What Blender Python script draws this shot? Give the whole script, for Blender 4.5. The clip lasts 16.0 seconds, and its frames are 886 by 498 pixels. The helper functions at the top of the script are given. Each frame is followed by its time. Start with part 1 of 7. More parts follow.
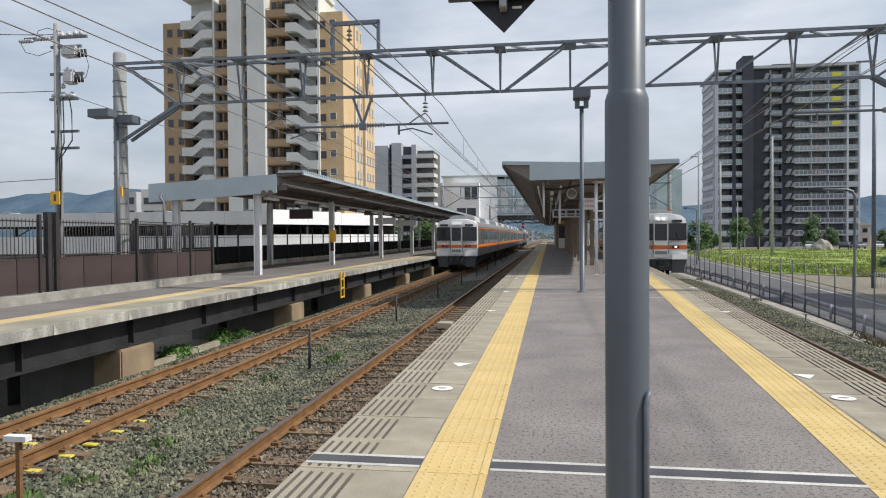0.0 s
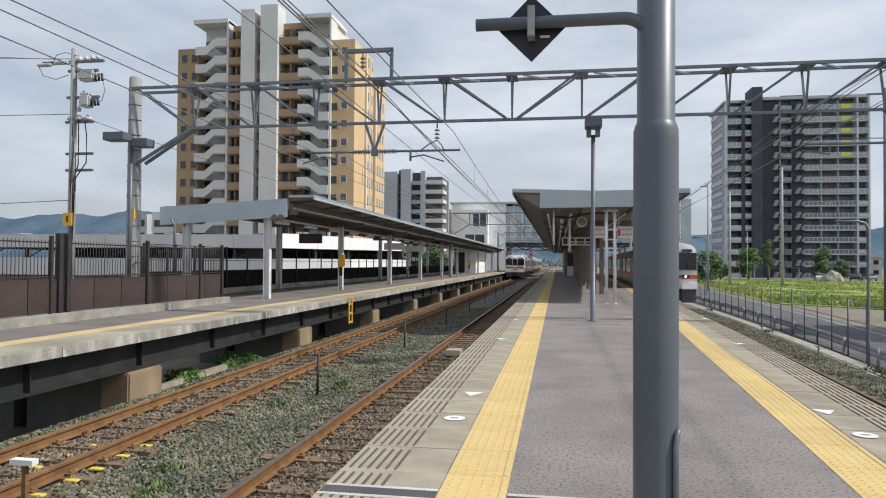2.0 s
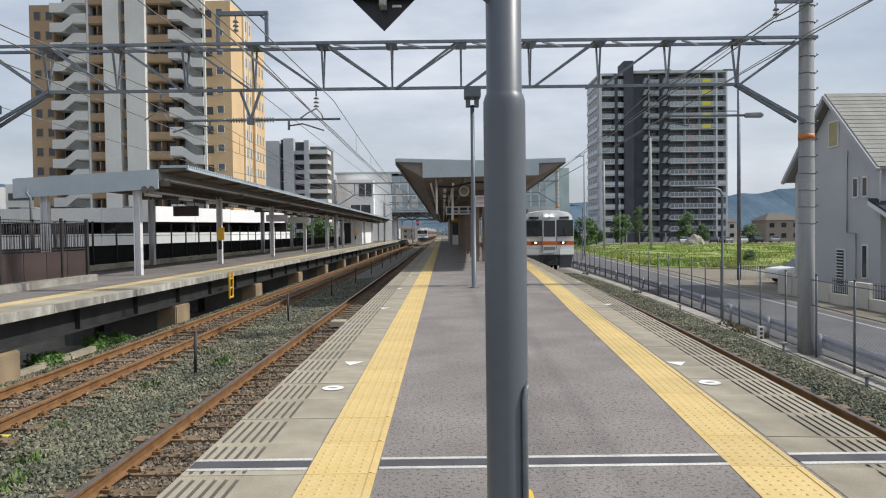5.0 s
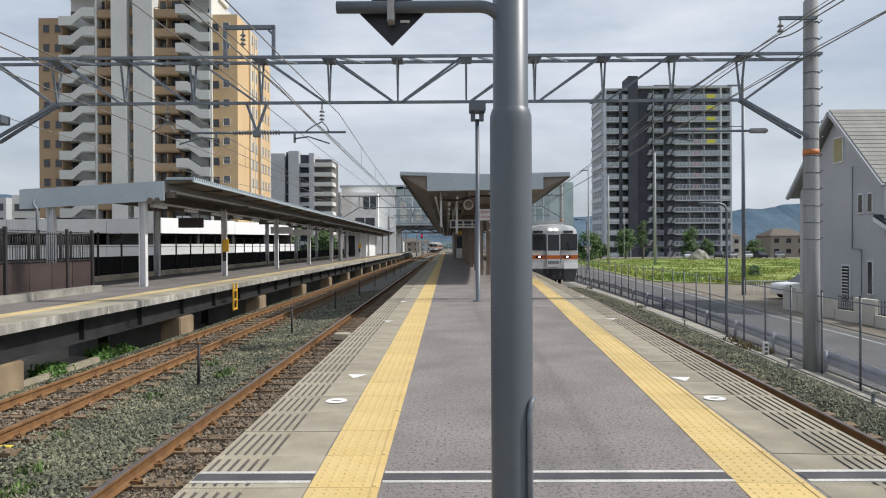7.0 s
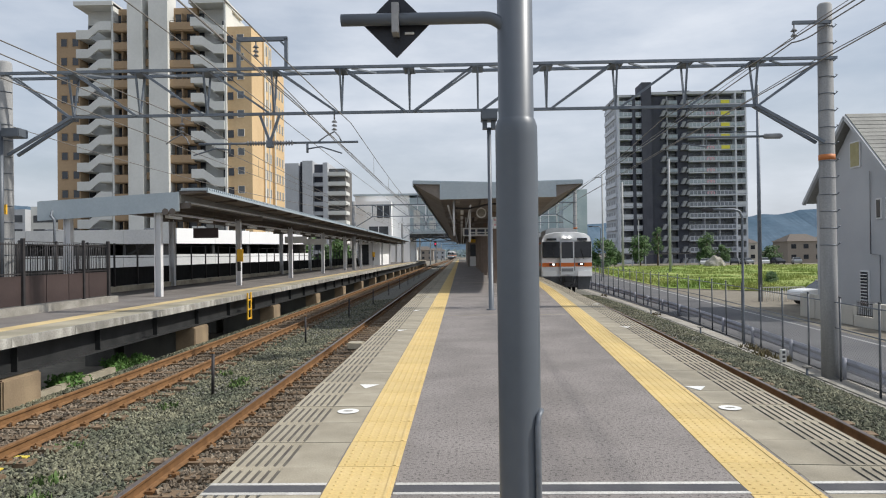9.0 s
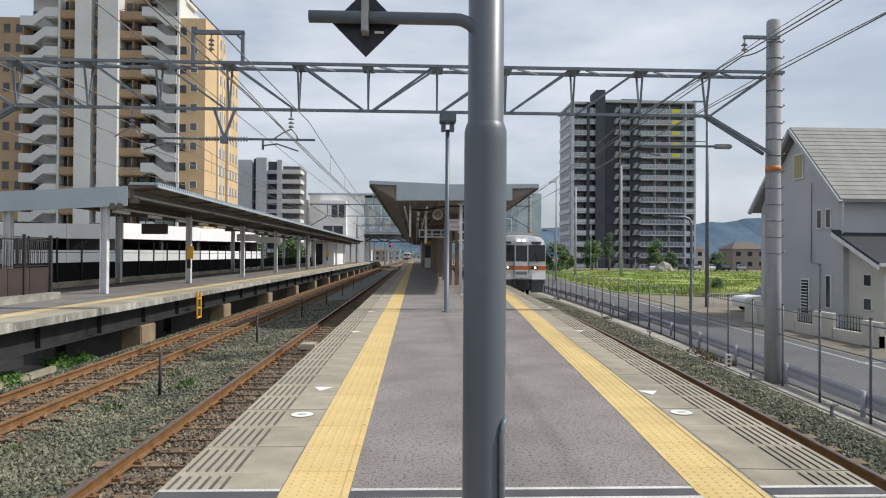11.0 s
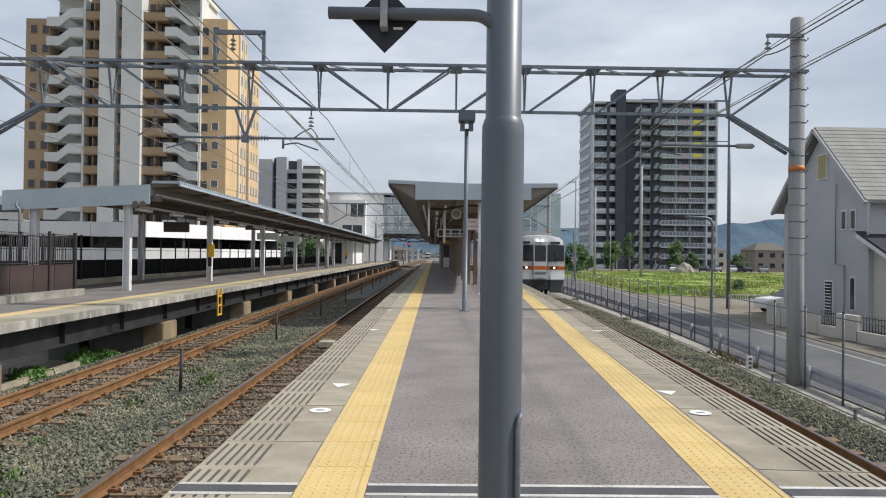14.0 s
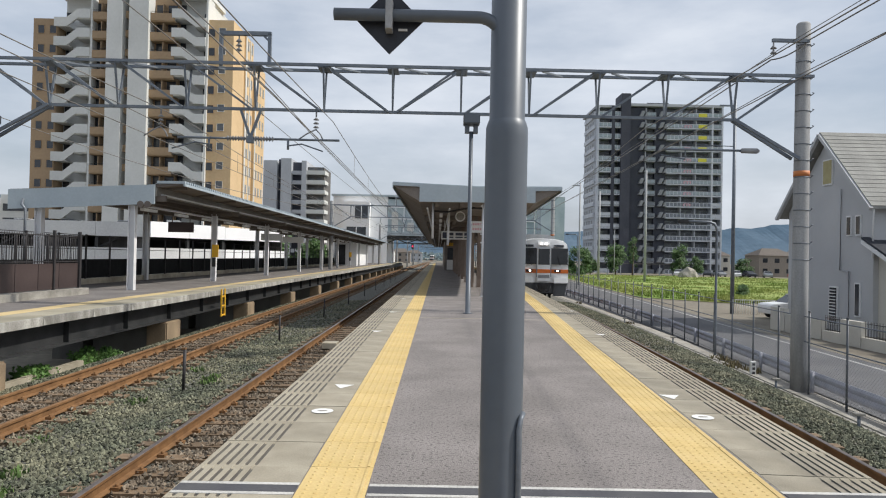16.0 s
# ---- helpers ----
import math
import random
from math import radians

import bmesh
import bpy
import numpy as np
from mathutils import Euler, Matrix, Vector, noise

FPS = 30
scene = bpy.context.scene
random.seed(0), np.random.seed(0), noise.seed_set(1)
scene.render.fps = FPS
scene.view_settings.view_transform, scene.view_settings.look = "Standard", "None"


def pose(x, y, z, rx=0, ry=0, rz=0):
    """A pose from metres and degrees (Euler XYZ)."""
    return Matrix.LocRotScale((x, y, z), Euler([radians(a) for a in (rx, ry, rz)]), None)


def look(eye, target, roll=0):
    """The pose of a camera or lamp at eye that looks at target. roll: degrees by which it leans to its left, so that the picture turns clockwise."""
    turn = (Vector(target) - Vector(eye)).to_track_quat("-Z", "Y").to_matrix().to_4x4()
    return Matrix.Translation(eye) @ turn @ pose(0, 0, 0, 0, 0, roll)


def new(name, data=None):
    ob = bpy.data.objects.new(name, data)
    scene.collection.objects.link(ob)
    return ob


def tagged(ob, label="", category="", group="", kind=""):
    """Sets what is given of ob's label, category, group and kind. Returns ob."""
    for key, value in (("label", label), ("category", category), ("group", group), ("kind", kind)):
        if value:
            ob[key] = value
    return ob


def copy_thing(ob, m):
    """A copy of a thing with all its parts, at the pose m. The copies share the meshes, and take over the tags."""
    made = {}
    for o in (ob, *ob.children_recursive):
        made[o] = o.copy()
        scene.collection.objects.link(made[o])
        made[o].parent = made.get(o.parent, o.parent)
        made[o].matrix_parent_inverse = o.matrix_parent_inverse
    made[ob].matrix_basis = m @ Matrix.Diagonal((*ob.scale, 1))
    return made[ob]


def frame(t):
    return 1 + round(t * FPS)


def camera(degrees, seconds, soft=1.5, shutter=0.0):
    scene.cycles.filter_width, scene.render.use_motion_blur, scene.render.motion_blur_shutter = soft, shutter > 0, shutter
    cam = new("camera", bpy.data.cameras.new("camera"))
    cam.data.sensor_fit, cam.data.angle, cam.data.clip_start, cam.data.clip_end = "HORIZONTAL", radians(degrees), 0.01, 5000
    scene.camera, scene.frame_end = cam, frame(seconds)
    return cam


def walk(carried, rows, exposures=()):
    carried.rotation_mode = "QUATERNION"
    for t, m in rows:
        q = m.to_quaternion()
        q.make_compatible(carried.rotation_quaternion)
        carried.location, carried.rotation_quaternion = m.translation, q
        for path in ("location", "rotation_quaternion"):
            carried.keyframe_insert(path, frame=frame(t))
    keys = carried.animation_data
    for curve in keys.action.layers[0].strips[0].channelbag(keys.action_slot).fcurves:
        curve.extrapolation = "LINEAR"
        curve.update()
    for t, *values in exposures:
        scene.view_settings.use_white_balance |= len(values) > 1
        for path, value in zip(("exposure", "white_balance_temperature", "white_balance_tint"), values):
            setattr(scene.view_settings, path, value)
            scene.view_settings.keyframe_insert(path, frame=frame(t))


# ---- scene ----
cam = camera(65.7, 16.0, soft=1.1)
PATH = [
    (0, (0.622, 0.074, 1.37), (0.317, 2.051, 1.334), -0.4),
    (0.5, (0.611, 0.079, 1.367), (0.367, 2.064, 1.33), -0.3),
    (1, (0.605, 0.091, 1.383), (0.37, 2.077, 1.369), -0.3),
    (1.5, (0.572, 0.098, 1.382), (0.294, 2.078, 1.418), 0.3),
    (2, (0.559, 0.106, 1.382), (0.232, 2.078, 1.422), 0.4),
    (2.5, (0.625, 0.119, 1.376), (0.337, 2.098, 1.408), -1.5),
    (3, (0.656, 0.099, 1.363), (0.556, 2.095, 1.285), -2.7),
    (3.5, (0.666, 0.124, 1.375), (0.589, 2.12, 1.284), -1.9),
    (4, (0.673, 0.095, 1.376), (0.659, 2.094, 1.302), -1.5),
    (6.5, (0.657, 0.074, 1.376), (0.647, 2.074, 1.353), -0.1),
    (7, (0.66, 0.072, 1.376), (0.648, 2.072, 1.367), -0.3),
    (7.5, (0.664, 0.074, 1.376), (0.648, 2.074, 1.366), -0.2),
    (8, (0.664, 0.072, 1.375), (0.631, 2.071, 1.366), -0.0),
    (8.5, (0.666, 0.067, 1.375), (0.615, 2.066, 1.372), 0.1),
    (9, (0.687, 0.084, 1.388), (0.635, 2.083, 1.403), -0.7),
    (9.5, (0.702, 0.142, 1.396), (0.694, 2.142, 1.422), -1.0),
    (9.7, (0.693, 0.136, 1.404), (0.721, 2.136, 1.427), -1.0),
    (12, (0.641, 0.117, 1.391), (0.726, 2.115, 1.408), 0.5),
    (12.5, (0.642, 0.11, 1.387), (0.716, 2.109, 1.403), 0.5),
    (13, (0.646, 0.113, 1.387), (0.703, 2.113, 1.403), 0.6),
    (13.5, (0.649, 0.116, 1.39), (0.688, 2.116, 1.406), 0.6),
    (14, (0.651, 0.11, 1.382), (0.677, 2.11, 1.399), 0.7),
    (14.5, (0.65, 0.093, 1.377), (0.669, 2.093, 1.395), 0.8),
    (15, (0.652, 0.107, 1.376), (0.668, 2.107, 1.394), 1.0),
    (15.5, (0.65, 0.11, 1.38), (0.666, 2.109, 1.399), 1.1),
    (16, (0.654, 0.104, 1.377), (0.669, 2.103, 1.401), 1.2),
]
walk(cam, [(t, look(e, g, r)) for t, e, g, r in PATH])

# ---- world, sun ----
SUN_AZ = 93.0      # degrees from straight ahead (+y) towards +x
SUN_EL = 46.0
world = bpy.data.worlds.new("world")
scene.world = world
world.use_nodes = True
wn, wl = world.node_tree.nodes, world.node_tree.links
wn.clear()
w_out = wn.new("ShaderNodeOutputWorld")
w_bg = wn.new("ShaderNodeBackground")
w_sky = wn.new("ShaderNodeTexSky")
w_sky.sky_type = "NISHITA"
w_sky.sun_disc = False
w_sky.sun_elevation = radians(SUN_EL)
w_sky.sun_rotation = radians(SUN_AZ)
w_sky.air_density = 1.2
w_sky.dust_density = 3.0
w_sky.ozone_density = 1.0
w_co = wn.new("ShaderNodeTexCoord")
w_map = wn.new("ShaderNodeMapping")
w_map.inputs["Scale"].default_value = (1.0, 1.0, 3.2)
w_noise = wn.new("ShaderNodeTexNoise")
w_noise.inputs["Scale"].default_value = 2.2
w_noise.inputs["Detail"].default_value = 7.0
w_noise.inputs["Roughness"].default_value = 0.55
w_ramp = wn.new("ShaderNodeValToRGB")
w_ramp.color_ramp.elements[0].position = 0.30
w_ramp.color_ramp.elements[0].color = (0.5, 0.5, 0.5, 1)
w_ramp.color_ramp.elements[1].position = 0.62
w_ramp.color_ramp.elements[1].color = (0.9, 0.9, 0.9, 1)
w_shade = wn.new("ShaderNodeValToRGB")
w_shade.color_ramp.elements[0].position = 0.34
w_shade.color_ramp.elements[0].color = (5.0, 5.65, 6.75, 1)
w_shade.color_ramp.elements[1].position = 0.66
w_shade.color_ramp.elements[1].color = (7.3, 7.75, 8.5, 1)
w_mix = wn.new("ShaderNodeMixRGB")
wl.new(w_co.outputs["Generated"], w_map.inputs["Vector"])
wl.new(w_map.outputs["Vector"], w_noise.inputs["Vector"])
wl.new(w_noise.outputs["Fac"], w_ramp.inputs["Fac"])
wl.new(w_noise.outputs["Fac"], w_shade.inputs["Fac"])
wl.new(w_ramp.outputs["Color"], w_mix.inputs["Fac"])
wl.new(w_sky.outputs["Color"], w_mix.inputs["Color1"])
wl.new(w_shade.outputs["Color"], w_mix.inputs["Color2"])
wl.new(w_mix.outputs["Color"], w_bg.inputs["Color"])
w_bg.inputs["Strength"].default_value = 0.109
wl.new(w_bg.outputs["Background"], w_out.inputs["Surface"])

sun_data = bpy.data.lights.new("sun", "SUN")
sun_data.energy = 4.0
sun_data.angle = radians(1.2)
sun_data.color = (1.0, 0.95, 0.87)
sun = new("sun", sun_data)
sun_dir = Vector((math.sin(radians(SUN_AZ)) * math.cos(radians(SUN_EL)),
                  math.cos(radians(SUN_AZ)) * math.cos(radians(SUN_EL)), math.sin(radians(SUN_EL))))
sun.matrix_world = look(sun_dir * 60, (0, 0, 0))
scene.view_settings.exposure = 0.0


# ---- materials ----
def mat(name, c1, c2=None, rough=0.7, metal=0.0, scale=4.0, fine=60.0, bump=0.15, fine_mix=0.25,
        vary=0.0, island=0.0, streak=(1, 1, 1), spec=0.5, speck=0.0, speck_scale=90.0, stain=0.0):
    """Two scales of noise between two colours; vary: by object, island: by loose piece."""
    m = bpy.data.materials.new(name)
    m.use_nodes = True
    n, l = m.node_tree.nodes, m.node_tree.links
    b = n["Principled BSDF"]
    b.inputs["Roughness"].default_value = rough
    b.inputs["Metallic"].default_value = metal
    b.inputs["Specular IOR Level"].default_value = spec
    if c2 is None:
        c2 = tuple(c * 0.8 for c in c1)
    co = n.new("ShaderNodeTexCoord")
    mp = n.new("ShaderNodeMapping")
    mp.inputs["Scale"].default_value = streak
    big = n.new("ShaderNodeTexNoise")
    big.inputs["Scale"].default_value = scale
    big.inputs["Detail"].default_value = 6
    small = n.new("ShaderNodeTexNoise")
    small.inputs["Scale"].default_value = fine
    small.inputs["Detail"].default_value = 3
    l.new(co.outputs["Object"], mp.inputs["Vector"])
    l.new(mp.outputs["Vector"], big.inputs["Vector"])
    l.new(co.outputs["Object"], small.inputs["Vector"])
    rp = n.new("ShaderNodeValToRGB")
    rp.color_ramp.elements[0].position = 0.35
    rp.color_ramp.elements[1].position = 0.65
    rp.color_ramp.elements[0].color = (*c1, 1)
    rp.color_ramp.elements[1].color = (*c2, 1)
    l.new(big.outputs["Fac"], rp.inputs["Fac"])
    ov = n.new("ShaderNodeMixRGB")
    ov.blend_type = "OVERLAY"
    ov.inputs["Fac"].default_value = fine_mix
    l.new(rp.outputs["Color"], ov.inputs["Color1"])
    l.new(small.outputs["Fac"], ov.inputs["Color2"])
    last = ov.outputs["Color"]
    for amount, node, socket in ((vary, "ShaderNodeObjectInfo", "Random"), (island, "ShaderNodeNewGeometry", "Random Per Island")):
        if amount:
            src = n.new(node)
            mr = n.new("ShaderNodeMapRange")
            mr.inputs["To Min"].default_value = 1 - amount
            mr.inputs["To Max"].default_value = 1 + amount
            l.new(src.outputs[socket], mr.inputs["Value"])
            mul = n.new("ShaderNodeMixRGB")
            mul.blend_type = "MULTIPLY"
            mul.inputs["Fac"].default_value = 1.0
            l.new(last, mul.inputs["Color1"])
            l.new(mr.outputs["Result"], mul.inputs["Color2"])
            last = mul.outputs["Color"]
    for amount, sc, lo, hi in ((speck, speck_scale, 0.36, 0.46), (stain, 0.55, 0.40, 0.56)):
        if amount:
            tx = n.new("ShaderNodeTexNoise")
            tx.inputs["Scale"].default_value = sc
            tx.inputs["Detail"].default_value = 4
            l.new(co.outputs["Object"], tx.inputs["Vector"])
            mr = n.new("ShaderNodeMapRange")
            mr.inputs["From Min"].default_value = lo
            mr.inputs["From Max"].default_value = hi
            mr.inputs["To Min"].default_value = 1 - amount
            mr.inputs["To Max"].default_value = 1.0
            l.new(tx.outputs["Fac"], mr.inputs["Value"])
            mul = n.new("ShaderNodeMixRGB")
            mul.blend_type = "MULTIPLY"
            mul.inputs["Fac"].default_value = 1.0
            l.new(last, mul.inputs["Color1"])
            l.new(mr.outputs["Result"], mul.inputs["Color2"])
            last = mul.outputs["Color"]
    l.new(last, b.inputs["Base Color"])
    if bump:
        bp = n.new("ShaderNodeBump")
        bp.inputs["Strength"].default_value = bump
        bp.inputs["Distance"].default_value = 0.01
        l.new(small.outputs["Fac"], bp.inputs["Height"])
        l.new(bp.outputs["Normal"], b.inputs["Normal"])
    return m


def glow(name, color, strength):
    m = bpy.data.materials.new(name)
    m.use_nodes = True
    b = m.node_tree.nodes["Principled BSDF"]
    b.inputs["Base Color"].default_value = (*color, 1)
    b.inputs["Emission Color"].default_value = (*color, 1)
    b.inputs["Emission Strength"].default_value = strength
    return m


ASPHALT = mat("platform_asphalt", (0.195, 0.177, 0.168), (0.245, 0.223, 0.213), 0.9, scale=1.1, fine=110, bump=0.6, fine_mix=0.7, speck=0.55, speck_scale=40.0, stain=0.08)
ASPHALT2 = mat("opposite_asphalt", (0.15, 0.138, 0.13), (0.20, 0.185, 0.175), 0.9, scale=0.8, fine=60, bump=0.5, fine_mix=0.6, stain=0.15)
ROAD = mat("road_asphalt", (0.076, 0.077, 0.083), (0.108, 0.108, 0.112), 0.9, scale=0.5, fine=60, bump=0.3, fine_mix=0.4)
CONC = mat("edge_concrete", (0.37, 0.33, 0.25), (0.475, 0.43, 0.335), 0.85, scale=3, fine=80, bump=0.25, vary=0.11, stain=0.3)
EDGE2 = mat("opposite_edge_concrete", (0.29, 0.265, 0.195), (0.37, 0.34, 0.26), 0.85, scale=1.2, fine=60, bump=0.25, stain=0.25)
CONC_OLD = mat("old_concrete", (0.21, 0.20, 0.175), (0.36, 0.345, 0.31), 0.9, scale=2.2, fine=40, bump=0.35, fine_mix=0.4)
FASCIA = mat("fascia_concrete", (0.28, 0.27, 0.25), (0.58, 0.56, 0.52), 0.9, scale=1.6, fine=40, bump=0.3, fine_mix=0.4, streak=(1, 1, 0.15))
GROOVE = mat("groove_dark", (0.09, 0.08, 0.07), (0.13, 0.12, 0.10), 0.9)
YELLOW = mat("tactile_yellow", (0.60, 0.44, 0.175), (0.66, 0.50, 0.23), 0.8, scale=3, fine=60, bump=0.15, vary=0.06, stain=0.12)
WHITE = mat("white_paint", (0.78, 0.78, 0.76), (0.70, 0.70, 0.68), 0.7, scale=6)
BANDWHITE = mat("worn_band_white", (0.50, 0.49, 0.46), (0.60, 0.59, 0.56), 0.8, scale=5, fine=70, fine_mix=0.5, stain=0.2)
ROADWHITE = mat("worn_road_paint", (0.42, 0.42, 0.41), (0.30, 0.30, 0.30), 0.85, scale=2)
LINE_DARK = mat("dark_band", (0.06, 0.06, 0.07), (0.08, 0.08, 0.085), 0.8)
STONE = mat("ballast_stone", (0.094, 0.104, 0.074), (0.186, 0.181, 0.124), 0.95, scale=1.2, fine=30, island=0.6, fine_mix=0.4)
STONE_RUST = mat("rusty_ballast_stone", (0.125, 0.098, 0.072), (0.20, 0.165, 0.125), 0.95, scale=1.2, fine=30, island=0.55, fine_mix=0.4)
BALLAST = mat("ballast_bed", (0.10, 0.10, 0.085), (0.17, 0.165, 0.14), 0.95, scale=9, fine=26, bump=1.0, fine_mix=0.8, speck=0.7, speck_scale=18.0)
RUST = mat("rail_rust", (0.145, 0.073, 0.028), (0.22, 0.115, 0.046), 0.8, scale=5, fine=50)
RAIL_TOP = mat("rail_head_steel", (0.17, 0.14, 0.125), (0.24, 0.20, 0.18), 0.4, 0.7, scale=8)
SLEEPER = mat("sleeper_brown", (0.122, 0.08, 0.046), (0.20, 0.142, 0.09), 0.9, scale=3, fine=30, bump=0.4, vary=0.2, streak=(1, 6, 1))
POLE = mat("grey_pole_paint", (0.095, 0.112, 0.135), (0.11, 0.127, 0.15), 0.42, 0.1, scale=1.5, fine=20, bump=0.03, fine_mix=0.08)
GALV = mat("galvanised_steel", (0.13, 0.15, 0.18), (0.18, 0.20, 0.225), 0.5, 0.35, scale=6, fine=40)
TRUSS = mat("gantry_steel", (0.14, 0.165, 0.20), (0.19, 0.215, 0.24), 0.55, 0.3, scale=4, fine=40)
POLEGREY = mat("utility_pole_grey", (0.31, 0.32, 0.335), (0.38, 0.39, 0.40), 0.8, scale=1.5, fine=20)
MAST = mat("mast_concrete", (0.25, 0.255, 0.26), (0.34, 0.345, 0.345), 0.85, scale=1.5, fine=30, streak=(3, 3, 0.4))
CANOPY = mat("canopy_sheet", (0.37, 0.435, 0.48), (0.42, 0.485, 0.525), 0.5, 0.1, scale=0.6, fine=15, bump=0.03, fine_mix=0.1)
SOFFIT = mat("soffit_panel", (0.185, 0.16, 0.14), (0.235, 0.205, 0.18), 0.7, scale=1, fine=20)
STEEL_DK = mat("dark_girder", (0.022, 0.024, 0.025), (0.04, 0.041, 0.042), 0.6, 0.2, scale=2, fine=20)
BROWN = mat("brown_panel", (0.046, 0.031, 0.03), (0.06, 0.042, 0.04), 0.55, scale=1.2, fine=30, vary=0.08)
FENCE_DK = mat("dark_fence", (0.03, 0.028, 0.03), (0.045, 0.042, 0.044), 0.6, 0.2)
BLACK = mat("black_panel", (0.010, 0.011, 0.012), (0.015, 0.016, 0.017), 0.85, spec=0.2)
WHITEWALL = mat("white_wall", (0.80, 0.81, 0.82), (0.85, 0.86, 0.87), 0.8, scale=0.3, fine=6, fine_mix=0.1)
POSTWHITE = mat("white_post", (0.62, 0.63, 0.65), (0.70, 0.70, 0.71), 0.6, scale=2)
TAN = mat("pier_concrete", (0.21, 0.155, 0.10), (0.31, 0.235, 0.15), 0.9, scale=1.4, fine=30, streak=(1, 1, 0.4))
GROUND = mat("ground_earth", (0.15, 0.13, 0.10), (0.21, 0.19, 0.15), 0.95, scale=0.15, fine=4, bump=0.4, fine_mix=0.5)
GRASS = mat("field_grass", (0.155, 0.235, 0.045), (0.28, 0.30, 0.085), 0.9, scale=0.16, fine=2, bump=0.4, island=0.16, fine_mix=0.25)
WEED = mat("weed_green", (0.055, 0.10, 0.025), (0.10, 0.165, 0.045), 0.8, island=0.4)
WEED_DRY = mat("weed_dry", (0.11, 0.085, 0.05), (0.17, 0.15, 0.075), 0.9, island=0.4)
WINDOW = mat("window_dark", (0.03, 0.035, 0.042), (0.06, 0.065, 0.075), 0.12, scale=0.8, bump=0)
# aerial haze is painted into the blue of the hills
HILL = mat("far_hill_hazed", (0.075, 0.118, 0.165), (0.105, 0.15, 0.20), 1.0, scale=0.006, fine=0.05, bump=0, spec=0.0)
WIRE = mat("wire_weathered", (0.15, 0.14, 0.13), (0.22, 0.205, 0.185), 0.6)
YBOX = mat("yellow_box", (0.75, 0.42, 0.03), (0.8, 0.46, 0.04), 0.6)
YMARK = mat("faded_yellow_paint", (0.55, 0.44, 0.05), (0.66, 0.54, 0.09), 0.8, scale=20, fine=90, fine_mix=0.5)
ORANGE = mat("orange_band", (0.50, 0.17, 0.05), (0.58, 0.22, 0.07), 0.6)
PORCELAIN = mat("porcelain_white", (0.43, 0.45, 0.46), (0.52, 0.53, 0.54), 0.4, scale=3)
INSUL = mat("insulator", (0.22, 0.225, 0.235), (0.30, 0.305, 0.315), 0.5)


# ---- mesh helpers ----
def box(bm, x0, x1, y0, y1, z0, z1, mi=0, m=None):
    vs = [bm.verts.new((m @ Vector(c)) if m else c) for c in
          ((x0, y0, z0), (x1, y0, z0), (x1, y1, z0), (x0, y1, z0), (x0, y0, z1), (x1, y0, z1), (x1, y1, z1), (x0, y1, z1))]
    for q in ((3, 2, 1, 0), (4, 5, 6, 7), (0, 1, 5, 4), (1, 2, 6, 5), (2, 3, 7, 6), (3, 0, 4, 7)):
        bm.faces.new([vs[i] for i in q]).material_index = mi


def tube(bm, a, b, r0, r1=None, n=8, mi=0, caps=True, smooth=True):
    a, b = Vector(a), Vector(b)
    r1 = r0 if r1 is None else r1
    q = (b - a).to_track_quat("Z", "Y")
    ring = [[bm.verts.new(p + q @ Vector((r * math.cos(2 * math.pi * i / n), r * math.sin(2 * math.pi * i / n), 0)))
             for i in range(n)] for p, r in ((a, r0), (b, r1))]
    for i in range(n):
        f = bm.faces.new((ring[0][i], ring[0][(i + 1) % n], ring[1][(i + 1) % n], ring[1][i]))
        f.material_index, f.smooth = mi, smooth
    if caps:
        bm.faces.new(ring[0][::-1]).material_index = mi
        bm.faces.new(ring[1]).material_index = mi


def path_tube(bm, pts, r, n=8, mi=0):
    pts = [Vector(p) for p in pts]
    rings = []
    for i, p in enumerate(pts):
        d = (pts[min(i + 1, len(pts) - 1)] - pts[max(i - 1, 0)]).normalized()
        q = d.to_track_quat("Z", "Y")
        rings.append([bm.verts.new(p + q @ Vector((r * math.cos(2 * math.pi * k / n), r * math.sin(2 * math.pi * k / n), 0))) for k in range(n)])
    for a, b in zip(rings, rings[1:]):
        for k in range(n):
            f = bm.faces.new((a[k], a[(k + 1) % n], b[(k + 1) % n], b[k]))
            f.material_index, f.smooth = mi, True
    bm.faces.new(rings[0][::-1])
    bm.faces.new(rings[-1])


def lathe(bm, prof, n=20, at=(0, 0, 0), mi=0):
    """Round body from (radius, z) pairs."""
    rings = [[bm.verts.new((at[0] + r * math.cos(2 * math.pi * k / n), at[1] + r * math.sin(2 * math.pi * k / n), at[2] + z))
              for k in range(n)] for r, z in prof]
    for a, b in zip(rings, rings[1:]):
        for k in range(n):
            f = bm.faces.new((a[k], a[(k + 1) % n], b[(k + 1) % n], b[k]))
            f.material_index, f.smooth = mi, True
    bm.faces.new(rings[0][::-1]).material_index = mi
    bm.faces.new(rings[-1]).material_index = mi


def extrude_y(bm, prof, ys, shift=None, mi=0, closed=True):
    """Sweep a closed (x, z) profile along y; shift(y) moves it in x."""
    rings = [[bm.verts.new((x + (shift(y) if shift else 0), y, z)) for x, z in prof] for y in ys]
    n = len(prof)
    for a, b in zip(rings, rings[1:]):
        for k in range(n if closed else n - 1):
            bm.faces.new((a[k], b[k], b[(k + 1) % n], a[(k + 1) % n])).material_index = mi
    if closed:
        bm.faces.new(rings[0]).material_index = mi
        bm.faces.new(rings[-1][::-1]).material_index = mi


